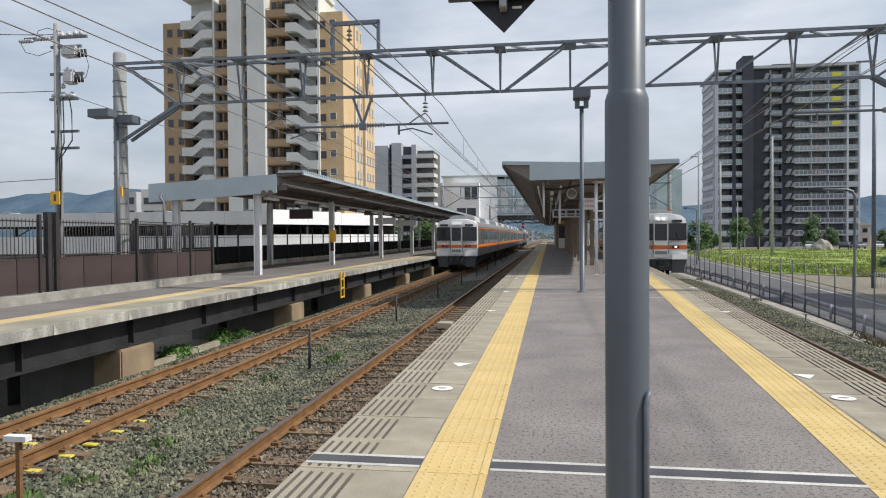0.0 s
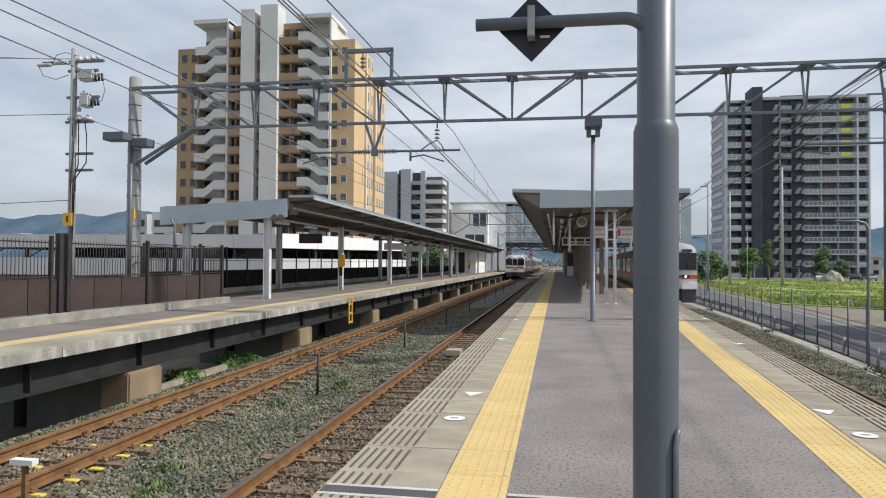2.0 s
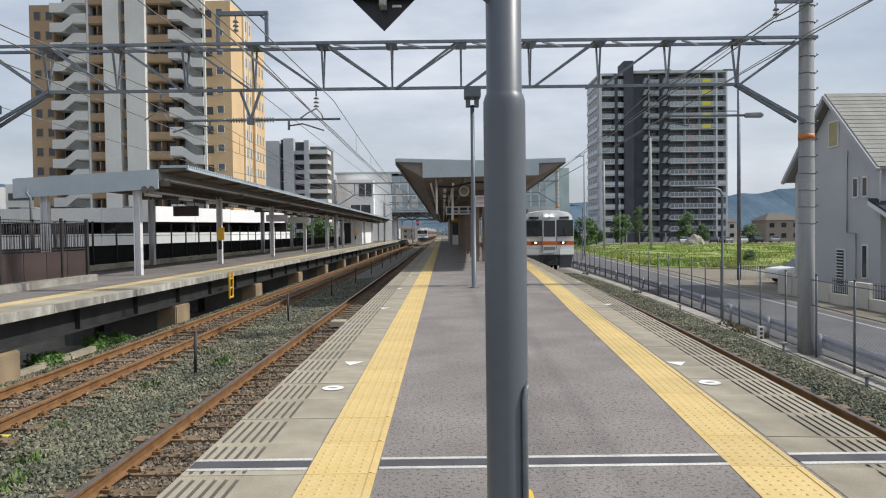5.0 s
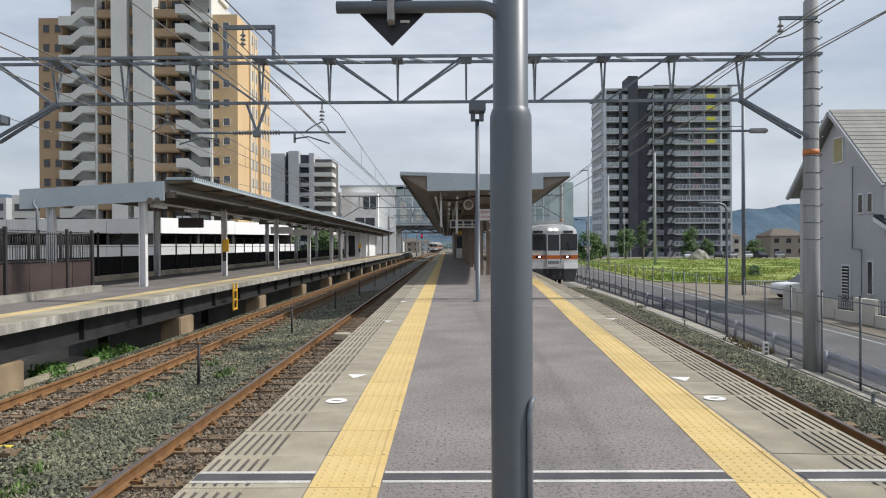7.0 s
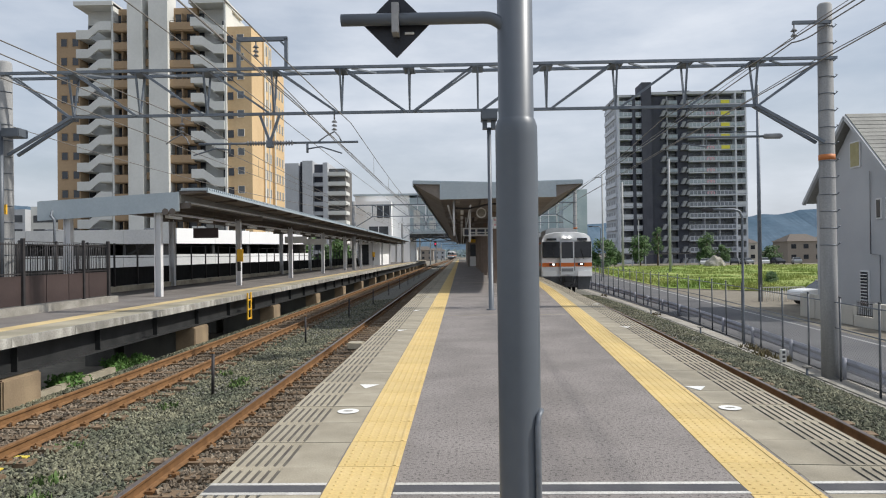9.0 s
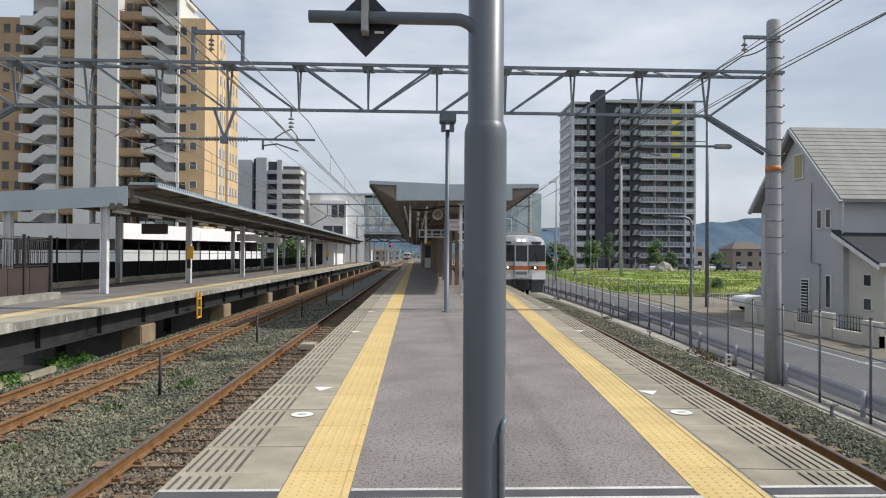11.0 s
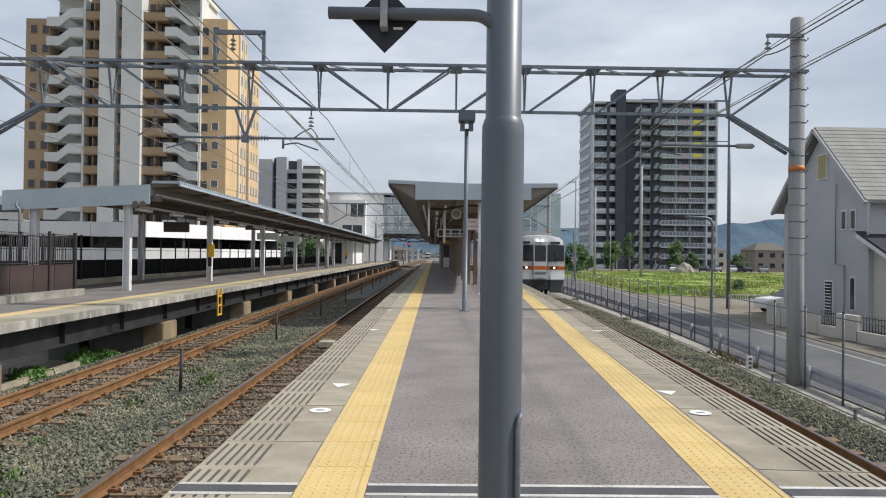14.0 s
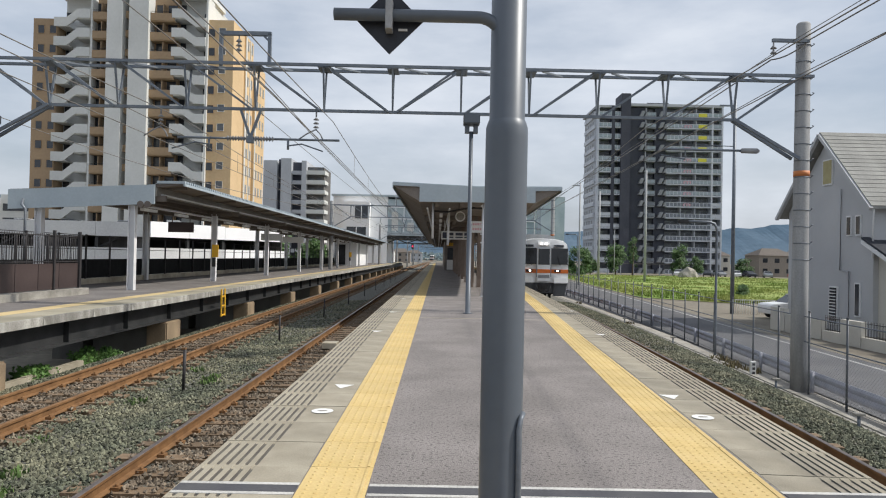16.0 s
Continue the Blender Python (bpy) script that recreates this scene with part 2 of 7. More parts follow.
def prism_xz(bm, pts, y0, y1, mi=0):
    f = [[bm.verts.new((x, y, z)) for x, z in pts] for y in (y0, y1)]
    bm.faces.new(f[0]).material_index = mi
    bm.faces.new(f[1][::-1]).material_index = mi
    n = len(pts)
    for i in range(n):
        j = (i + 1) % n
        bm.faces.new((f[0][i], f[0][j], f[1][j], f[1][i])).material_index = mi


def mesh_of(name, bm, mats):
    bmesh.ops.recalc_face_normals(bm, faces=bm.faces)
    me = bpy.data.meshes.new(name)
    bm.to_mesh(me)
    bm.free()
    for m in (mats if isinstance(mats, (list, tuple)) else [mats]):
        me.materials.append(m)
    return me


def part(name, bm, material, parent=None, label="", at=None):
    ob = new(name, mesh_of(name, bm, material))
    if parent:
        ob.parent = parent
    if at:
        ob.location = at
    if label:
        tagged(ob, label)
    return ob


def piece(name, me, parent, m):
    ob = new(name, me)
    ob.parent = parent
    ob.matrix_basis = m
    return ob


def thing(name, label, category, at=(0, 0, 0), group="", kind=""):
    ob = new(name)
    ob.empty_display_size = 0.2
    ob.location = at
    return tagged(ob, label, category, group, kind)


def bent(bm, amount):
    bmesh.ops.bevel(bm, geom=[e for e in bm.edges], offset=amount, segments=2, affect="EDGES")


# ---- levels and lines of the place ----
RZ, BZ, GZ = -1.0, -1.20, -1.9      # rail head, ballast, ground
LX = -0.87                          # left edge of the platform
TRACK_A, TRACK_B = -2.22, -5.74     # track centres on the left
LPX = -7.25                         # edge of the opposite platform


def xr(y):
    """Right edge of the platform, which widens along its length."""
    return 7.0 - 3.83 * math.exp(-y / 48.0)


def way(y):
    """Line from which the kerb, fence and road beside the track are set out."""
    return 6.6 - 3.65 * math.exp(-y / 28.0)


def tile_offset(y):
    """Distance of the tactile strip's inner side from the right edge."""
    return 1.16 if y < 12 else max(1.16 - 0.012 * (y - 12), 0.97)


def slope(y):
    return 3.83 / 48.0 * math.exp(-y / 48.0)


def xt(y):
    """Centre of the right-hand track."""
    return xr(y) + 1.5


# ---- ground, hills ----
def build_ground():
    bm = bmesh.new()
    for x0, x1, y0, y1 in ((-3000, 3000, -300, 3500),):
        vs = [bm.verts.new(c) for c in ((x0, y0, GZ), (x1, y0, GZ), (x1, y1, GZ), (x0, y1, GZ))]
        bm.faces.new(vs)
    tagged(part("ground", bm, GROUND), "dry brown earth with sparse weeds beside the railway", "ground", kind="structure")

    def ridge(name, x0, x1, y, heights, label):
        b = bmesh.new()
        n = 160
        lo, hi = [], []
        for i in range(n + 1):
            u = i / n
            k = u * (len(heights) - 1)
            j = min(int(k), len(heights) - 2)
            f = k - j
            f = f * f * (3 - 2 * f)
            h = heights[j] * (1 - f) + heights[j + 1] * f
            h += noise.fractal(Vector((u * 14, y * 0.01, 0)), 1.0, 2.0, 4) * 12
            x = x0 + (x1 - x0) * u
            lo.append(b.verts.new((x, y - 350, GZ - 1)))
            hi.append((b.verts.new((x, y, max(h, 3))), b.verts.new((x, y - 150, max(h * 0.62 + noise.noise(Vector((u * 30, 3, y))) * 10, 2)))))
        for i in range(n):
            b.faces.new((lo[i], lo[i + 1], hi[i + 1][1], hi[i][1]))
            b.faces.new((hi[i][1], hi[i + 1][1], hi[i + 1][0], hi[i][0]))
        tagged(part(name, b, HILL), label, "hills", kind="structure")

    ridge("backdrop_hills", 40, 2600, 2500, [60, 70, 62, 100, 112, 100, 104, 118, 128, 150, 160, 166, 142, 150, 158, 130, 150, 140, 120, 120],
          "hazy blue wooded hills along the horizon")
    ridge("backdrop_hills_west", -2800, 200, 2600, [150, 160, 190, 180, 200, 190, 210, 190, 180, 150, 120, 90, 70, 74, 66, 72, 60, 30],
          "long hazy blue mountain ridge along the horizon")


build_ground()


# ---- tracks ----
RAIL_PROF = [(-0.062, -0.153), (0.062, -0.153), (0.062, -0.14), (0.012, -0.122), (0.009, -0.05), (0.033, -0.036),
             (0.033, -0.006), (0.026, 0), (-0.026, 0), (-0.033, -0.006), (-0.033, -0.036), (-0.009, -0.05), (-0.012, -0.122), (-0.062, -0.14)]


def rail(parent, ox, ys, centre, polished):
    bm = bmesh.new()
    extrude_y(bm, [(x + ox, z + RZ) for x, z in RAIL_PROF], ys, centre)
    bm.normal_update()
    if polished:
        for f in bm.faces:
            c = f.calc_center_median()
            if c.z > RZ - 0.004:
                f.material_index = 1
    part("rail", bm, [RUST, RAIL_TOP], parent)


def sleeper_mesh():
    bm = bmesh.new()
    box(bm, -1.0, 1.0, -0.11, 0.11, RZ - 0.32, RZ - 0.155)
    for s in (-1, 1):
        for o in (-0.105, 0.105):
            x = s * 0.566 + o
            box(bm, x - 0.045, x + 0.045, -0.05, 0.05, RZ - 0.153, RZ - 0.115, 1)
            tube(bm, (x, 0, RZ - 0.12), (x, 0, RZ - 0.085), 0.018, n=6, mi=1)
    return mesh_of("sleeper", bm, [SLEEPER, RUST])


def build_track(name, centre, tilt, y0, y1, polished, label):
    t = thing(name, label, "railway track", kind="structure")
    ys = [y0 + (y1 - y0) * (i / 60) ** 1.6 for i in range(61)]
    for s in (-1, 1):
        rail(t, s * 0.566, ys, centre, polished)
    me = SLEEPER_MESH
    y, i = max(y0, 2.0), 0
    while y < 90:
        piece("sleeper", me, t, pose(centre(y), y, random.uniform(-0.008, 0.008), 0, 0, -math.degrees(tilt(y)) + random.uniform(-0.6, 0.6)))
        y += 0.6
    bm = bmesh.new()
    while y < 260:
        c = centre(y)
        box(bm, c - 1, c + 1, y - 0.11, y + 0.11, RZ - 0.3, RZ - 0.155)
        y += 0.6
    tagged(part("far_sleepers", bm, SLEEPER, t), kind="stuff")


SLEEPER_MESH = sleeper_mesh()
build_track("track_1", lambda y: TRACK_A, lambda y: 0, -6, 700, True, "railway track with rusty rails on brown sleepers")


def bend(y):
    """Centre of the second track: straight through the station, then easing to the right."""
    u = min(max((y - 110) / 220.0, 0), 1)
    return TRACK_B + 1.9 * u * u * (3 - 2 * u)


build_track("track_2", bend, lambda y: 0, -6, 700, False, "rust-brown railway track beside the opposite platform")
build_track("track_3", xt, slope, -6, 400, True, "railway track curving beside the platform")


def build_ballast():
    bm = bmesh.new()
    xs = [-9.4, -8.2, -7.6, -7.2, -6.4, -5.0, -4.4, -4.0, -3.4, -2.2, -1.2, -0.6, 0.2]
    zs = [GZ + 0.02, GZ + 0.05, BZ - 0.18, BZ - 0.06, BZ, BZ, BZ - 0.04, BZ - 0.05, BZ, BZ, BZ, BZ - 0.05, BZ - 0.1]
    ys = [-6 + 0.35 * i for i in range(120)] + [36 + 8 * i for i in range(85)]
    grid = [[bm.verts.new((x, y, z + (0.02 * noise.noise(Vector((x * 2.1, y * 2.1, 0))) if y < 40 else 0))) for x, z in zip(xs, zs)] for y in ys]
    for a, b in zip(grid, grid[1:]):
        for k in range(len(xs) - 1):
            bm.faces.new((a[k], a[k + 1], b[k + 1], b[k])).smooth = True
    tagged(part("ballast_bed", bm, BALLAST), "grey crushed-stone ballast under the tracks", "ballast", kind="structure")
    bm = bmesh.new()
    os = [-2.2, -0.8, 0.75, 1.6, 2.2, 3.0, 3.12]
    zs = [BZ, BZ, BZ, BZ - 0.06, BZ - 0.28, GZ + 0.16, GZ - 0.05]
    grid = [[bm.verts.new(((xt(y) if o < 1 else way(y) + 1.52) + o, y, z + (0.02 * noise.noise(Vector((o * 2.1, y * 2.1, 5))) if y < 40 else 0))) for o, z in zip(os, zs)] for y in ys]
    for a, b in zip(grid, grid[1:]):
        for k in range(len(os) - 1):
            bm.faces.new((a[k], a[k + 1], b[k + 1], b[k])).smooth = True
    tagged(part("ballast_bank", bm, BALLAST), "grey crushed-stone ballast bank sloping to the kerb", "ballast", kind="structure")


build_ballast()


def stones(name, spots, label, size=(0.018, 0.034), material=None):
    """Loose angular stones joined in one mesh; spots: array of x, y, z."""
    rng = np.random.default_rng(5)
    n = len(spots)
    base = np.array([(1, 0, 0), (-1, 0, 0), (0, 1, 0), (0, -1, 0), (0, 0, 1), (0, 0, -1)], float)
    faces = np.array([(0, 2, 4), (2, 1, 4), (1, 3, 4), (3, 0, 4), (2, 0, 5), (1, 2, 5), (3, 1, 5), (0, 3, 5)])
    ang = rng.uniform(0, 2 * np.pi, n)
    tilt = rng.uniform(-0.7, 0.7, n)
    sc = rng.uniform(size[0], size[1], (n, 1, 1)) * rng.uniform(0.65, 1.35, (n, 6, 3))
    v = base[None] * sc + rng.normal(0, 0.006, (n, 6, 3))
    c, s = np.cos(tilt)[:, None], np.sin(tilt)[:, None]
    x, z = v[..., 0] * c - v[..., 2] * s, v[..., 0] * s + v[..., 2] * c
    y = v[..., 1]
    c, s = np.cos(ang)[:, None], np.sin(ang)[:, None]
    v = np.stack([x * c - y * s, x * s + y * c, z], -1) + spots[:, None]
    f = (faces[None] + (np.arange(n) * 6)[:, None, None]).reshape(-1, 3)
    me = bpy.data.meshes.new(name)
    me.from_pydata(v.reshape(-1, 3).tolist(), [], f.tolist())
    me.materials.append(material or STONE)
    tagged(new(name, me), label, "ballast stones", kind="stuff")


def scatter():
    rng = np.random.default_rng(3)
    out, brown = [], []
    for x0, x1, y0, y1, dens in ((-8.0, -1.35, 3.5, 13, 620), (-8.0, -1.35, 13, 22, 330), (-8.0, -2.0, 22, 40, 120)):
        n = int((x1 - x0) * (y1 - y0) * dens)
        x, y = rng.uniform(x0, x1, n), rng.uniform(y0, y1, n)
        z = np.interp(x, [-9.4, -8.2, -7.6, -7.2, -6.4, -5.0, -4.4, -4.0, -3.4, -2.2, -1.2],
                      [GZ + 0.02, GZ + 0.05, BZ - 0.18, BZ - 0.06, BZ, BZ, BZ - 0.04, BZ - 0.05, BZ, BZ, BZ])
        inside = np.minimum(abs(x - TRACK_A), abs(x - TRACK_B)) < 1.0
        on = ((y - 2.0 + 0.13) % 0.6 < 0.26) & inside
        rail_near = np.minimum(abs(abs(x - TRACK_A) - 0.566), abs(abs(x - TRACK_B) - 0.566)) < 0.08
        k = ~((on & (rng.random(n) > 0.3)) | rail_near)
        zz = z + rng.uniform(-0.005, 0.03, n) + np.where(on, 0.045, 0.0)
        rusty = np.minimum(abs(x - TRACK_A), abs(x - TRACK_B)) + rng.normal(0, 0.12, n) < 0.75
        p = np.stack([x, y, zz], 1)
        out.append(p[k & ~rusty])
        brown.append(p[k & rusty])
    stones("ballast_stones", np.concatenate(out), "loose grey ballast stones between and beside the rails")
    stones("rusty_ballast_stones", np.concatenate(brown), "rust-stained brown ballast stones between the rails", material=STONE_RUST)
    out = []
    for o0, o1, y0, y1, dens in ((0.5, 3.0, 4, 20, 560), (0.4, 3.0, 20, 42, 160)):
        n = int((o1 - o0) * (y1 - y0) * dens)
        o, y = rng.uniform(o0, o1, n), rng.uniform(y0, y1, n)
        z = np.interp(o, [-0.8, 0.8, 1.6, 2.2, 3.0, 3.12], [BZ, BZ, BZ - 0.06, BZ - 0.28, GZ + 0.16, GZ - 0.05])
        x = np.maximum(6.6 - 3.65 * np.exp(-y / 28.0) + 1.52 + o, 7.0 - 3.83 * np.exp(-y / 48.0) + 2.16)
        out.append(np.stack([x, y, z + rng.uniform(-0.005, 0.03, n)], 1))
    stones("ballast_stones", np.concatenate(out), "loose grey ballast stones on the bank beside the track")


scatter()


# ---- the island platform ----
def build_platform():
    pf = thing("platform", "grey asphalt station platform with concrete edges", "platform", kind="structure")
    bm = bmesh.new()
    ys = [-5, 0, 2, 4, 6, 8, 11, 14, 18, 22, 27, 33, 40, 50, 65, 85, 110, 140, 165]
    top = [[bm.verts.new((x, y, 0)) for x in (LX + 0.72, xr(y) - 0.73)] for y in ys]
    for a, b in zip(top, top[1:]):
        bm.faces.new((a[0], a[1], b[1], b[0]))
    part("paving", bm, ASPHALT, pf)
    bm = bmesh.new()
    lo = [[bm.verts.new(c) for c in ((LX + 0.1, y, -0.2), (LX + 0.1, y, GZ), (xr(y) - 0.1, y, GZ), (xr(y) - 0.1, y, -0.2))] for y in ys]
    for a, b in zip(lo, lo[1:]):
        for k in range(4):
            bm.faces.new((a[k], b[k], b[(k + 1) % 4], a[(k + 1) % 4]))
    bm.faces.new(lo[0]); bm.faces.new(lo[-1])
    part("platform_wall", bm, CONC_OLD, pf)
    # far edges and strips beyond the counted pieces
    for side in (0, 1):
        for nm, a, b, m, z in (("edge_slab", 0.0, 0.73, CONC, 0.0), ("warning_strip", 0.73, 1.14, YELLOW, 0.004)):
            off = -0.17 if side else 0.0
            a2, b2 = (a + (off if a else 0), b + off)
            bm = bmesh.new()
            f = [y for y in ys if y >= 65]
            rows = []
            for y in f:
                e = xr(y) if side else LX
                s = -1 if side else 1
                rows.append([bm.verts.new(c) for c in ((e + s * a2, y, z), (e + s * b2, y, z), (e + s * b2, y, -0.2), (e + s * a2, y, -0.2))])
            for p, q in zip(rows, rows[1:]):
                for k in range(4):
                    bm.faces.new((p[k], q[k], q[(k + 1) % 4], p[(k + 1) % 4]))
            part(nm, bm, m, pf)
    return pf


PLATFORM = build_platform()


def edge_block_mesh(width):
    """Concrete edge block, 0.6 m long, with six dark grooves next to the edge."""
    bm = bmesh.new()
    prof, mats = [(0.0, -0.22), (0.0, -0.012), (0.012, 0.0)], []
    g0 = 0.045
    for k in range(6):
        x = g0 + 0.062 * k
        prof += [(x, 0.0), (x + 0.003, -0.008), (x + 0.021, -0.008), (x + 0.024, 0.0)]
    prof += [(width, 0.0), (width, -0.22)]
    ys = [0.004, 0.05, 0.55, 0.596]
    rings = []
    for j, y in enumerate(ys):
        flat = j in (0, 3)
        rings.append([bm.verts.new((x, y, 0.0 if (z == -0.008 and flat) else z)) for x, z in prof])
    for j in range(3):
        a, b = rings[j], rings[j + 1]
        for k in range(len(prof)):
            k2 = (k + 1) % len(prof)
            f = bm.faces.new((a[k], b[k], b[k2], a[k2]))
            dark = j == 1 and -0.0081 <= min(prof[k][1], prof[k2][1]) <= -0.0079 and 3 <= k < len(prof) - 2
            f.material_index = 1 if dark else 0
    bm.faces.new(rings[0]); bm.faces.new(rings[-1][::-1])
    return mesh_of("edge_block", bm, [CONC, GROOVE])


def tile_mesh(bar_side):
    """Yellow warning tile 0.41 x 0.6 m with rows of studs and one bar towards the middle of the platform."""
    bm = bmesh.new()
    box(bm, 0.003, 0.407, 0.003, 0.597, -0.03, 0.004)
    cols = [0.05 + 0.066 * i for i in range(5)] if bar_side else [0.41 - 0.05 - 0.066 * i for i in range(5)]
    for cx in cols:
        for j in range(9):
            cy = 0.036 + 0.066 * j
            tube(bm, (cx, cy, 0.004), (cx, cy, 0.009), 0.013, 0.007, n=6, smooth=False)
    bx = 0.375 if bar_side else 0.035
    box(bm, bx - 0.01, bx + 0.01, 0.01, 0.59, 0.004, 0.009)
    return mesh_of("tactile_tile", bm, YELLOW)


def lay_edges():
    left_b, right_b = edge_block_mesh(0.725), edge_block_mesh(0.725)
    left_t, right_t = tile_mesh(True), tile_mesh(False)
    y = -4.43
    while y < 65:
        piece("edge_block", left_b, PLATFORM, pose(LX, y, random.uniform(-0.002, 0.002)))
        piece("tactile_tile", left_t, PLATFORM, pose(LX + 0.73, y, 0))
        y += 0.6
    # right side: pieces follow the curve; profile is mirrored by turning half a turn
    y = -3.83
    while y < 65:
        a = -math.degrees(math.atan(slope(y)))
        m = pose(xr(y), y, random.uniform(-0.002, 0.002), 0, 0, 180 + a)
        piece("edge_block", right_b, PLATFORM, m)
        b = -math.degrees(math.atan(slope(y) + (0.012 if 12 < y < 28 else 0.0)))
        at = m @ Vector((tile_offset(y) - 0.41, 0, 0))
        piece("tactile_tile", right_t, PLATFORM, pose(at.x, at.y, 0, 0, 0, 180 + b))
        y += 0.6 * math.cos(math.radians(a))


def markings():
    # band across the platform: white lines either side of a dark strip
    def quad(bm, x0, x1, y0, y1, z, mi):
        vs = [bm.verts.new(c) for c in ((x0, y0, z), (x1, y0, z), (x1, y1, z), (x0, y1, z))]
        bm.faces.new(vs).material_index = mi
    band = thing("painted_band", "dark band between two white lines painted across the platform", "marking", kind="structure")
    for x0, x1 in ((LX + 0.02, LX + 0.725), (LX + 1.145, xr(4.15) - 1.16), (xr(4.15) - 0.735, xr(4.15) - 0.03)):
        for y0, y1, mi in ((4.045, 4.085, 0), (4.089, 4.206, 1), (4.21, 4.25, 0)):
            bm = bmesh.new()
            box(bm, x0, x1, y0, y1, -0.004, 0.005)
            part("dark_strip" if mi else "white_line", bm, LINE_DARK if mi else BANDWHITE, band)
    # thin joint lines
    bm = bmesh.new()
    for y in (15.6, 33.0):
        box(bm, LX + 1.15, xr(y) - tile_offset(y) - 0.01, y, y + 0.05, -0.003, 0.004)
    tagged(part("joint_strip", bm, CONC), "pale joint strips across the asphalt", "marking", kind="structure")
    for x, y, s in ((-0.33, 6.16, 1), (3.04, 6.2, -1)):
        bm = bmesh.new()
        bmesh.ops.create_circle(bm, cap_ends=True, radius=0.095, segments=28, matrix=pose(0, 0, 0.006))
        bmesh.ops.create_circle(bm, cap_ends=True, radius=0.045, segments=20, matrix=pose(0, 0, 0.009) @ Matrix.Diagonal((1, 0.4, 1, 1)))
        for f in bm.faces:
            f.material_index = 1 if f.calc_center_median().z > 0.0075 else 0
        tagged(part("boarding_mark", bm, [WHITE, CONC_OLD], at=(x, y, 0)), "round white boarding mark on the concrete edge", "marking", "boarding marks", "structure")
    for x, y, s in ((-0.30, 7.3, 1), (3.07, 7.08, 1), (-0.42, 12.6, 1), (3.72, 12.8, 1), (-0.42, 17.0, 1), (-0.42, 22.3, 1), (4.3, 18.5, 1)):
        bm = bmesh.new()
        for c in (bm.faces.new([bm.verts.new(v) for v in ((-0.11, 0.11, 0.006), (-0.02, -0.11, 0.006), (0.10, 0.10, 0.006))]),):
            pass
        tagged(part("arrow_mark", bm, WHITE, at=(x, y, 0)), "small white triangular mark on the concrete edge", "marking", "arrow marks", "structure")


markings()


# ---- the near pole with its sign arm ----
def near_pole():
    p = thing("platform_pole", "tall grey painted steel pole with a collar, standing on the platform", "pole", (0.885, 2.48, 0))
    bm = bmesh.new()
    lathe(bm, [(0.14, 0.0), (0.14, 0.012), (0.0755, 0.014), (0.0735, 0.03), (0.073, 1.79), (0.0725, 1.828), (0.066, 1.85), (0.0615, 1.858), (0.061, 4.6)], 40)
    part("shaft", bm, POLE, p)
    bm = bmesh.new()
    a = []
    for i in range(9):
        u = radians(90 * i / 8)
        a.append((-0.11 + 0.09 * math.cos(u), -0.02, 2.117 + 0.09 * math.sin(u)))
    path_tube(bm, [(-0.02, -0.02, 1.98)] + a + [(-0.605, -0.02, 2.207)], 0.021, 14)
    part("arm", bm, POLE, p)
    sg = bmesh.new()
    s = 0.116
    v = [(-s, 0), (0, -s), (s, 0), (0, s)]
    fr = [sg.verts.new((x * 1.0, 0.0, z)) for x, z in v]
    bk = [sg.verts.new((x * 1.0, 0.006, z)) for x, z in v]
    sg.faces.new(fr); sg.faces.new(bk[::-1])
    for i in range(4):
        sg.faces.new((fr[i], fr[(i + 1) % 4], bk[(i + 1) % 4], bk[i]))
    sign = part("sign_plate", sg, SIGN_BACK, p, "dark diamond-shaped sign plate seen from behind", (-0.415, 0.012, 2.198))
    bm = bmesh.new()
    box(bm, -0.012, 0.012, -0.058, -0.002, -0.045, 0.06)
    box(bm, 0.03, 0.062, -0.005, -0.002, -0.036, -0.028, 1)
    tube(bm, (0, -0.066, -0.04), (0, -0.058, -0.04), 0.006, n=8)
    part("clamp", bm, [INSUL, WHITE], sign, "pale metal clamp")
    bm = bmesh.new()
    path_tube(bm, [(0.055, -0.062, 0.02), (0.055, -0.062, 0.80), (0.06, -0.055, 0.835), (0.071, -0.03, 0.85)], 0.010, 8)
    part("cable_pipe", bm, GALV, p)


SIGN_BACK = mat("sign_back", (0.012, 0.014, 0.02), (0.02, 0.022, 0.03), 0.45, 0.1, scale=6)
near_pole()


def lamp_post():
    p = thing("platform_lamp", "grey square-headed lamp post on the platform", "lamp post", (1.42, 17.05, 0))
    bm = bmesh.new()
    lathe(bm, [(0.12, 0), (0.12, 0.02), (0.062, 0.022), (0.06, 2.2), (0.05, 2.23), (0.05, 4.5)], 16)
    part("post", bm, POLE, p)
    bm = bmesh.new()
    box(bm, -0.2, 0.2, -0.26, 0.2, 4.66, 4.9)
    bent(bm, 0.02)
    box(bm, -0.16, -0.05, -0.1, 0.1, 4.46, 4.68); box(bm, 0.05, 0.16, -0.1, 0.1, 4.46, 4.68)
    part("lamp_head", bm, POLE, p)


lamp_post()

# ---- overhead line gantries ----
def bar(bm, a, b, w=0.045, mi=0):
    a, b = Vector(a), Vector(b)
    q = (b - a).to_track_quat("Z", "Y").to_matrix().to_4x4()
    box(bm, -w, w, -w, w, 0, (b - a).length, mi, Matrix.Translation(a) @ q)


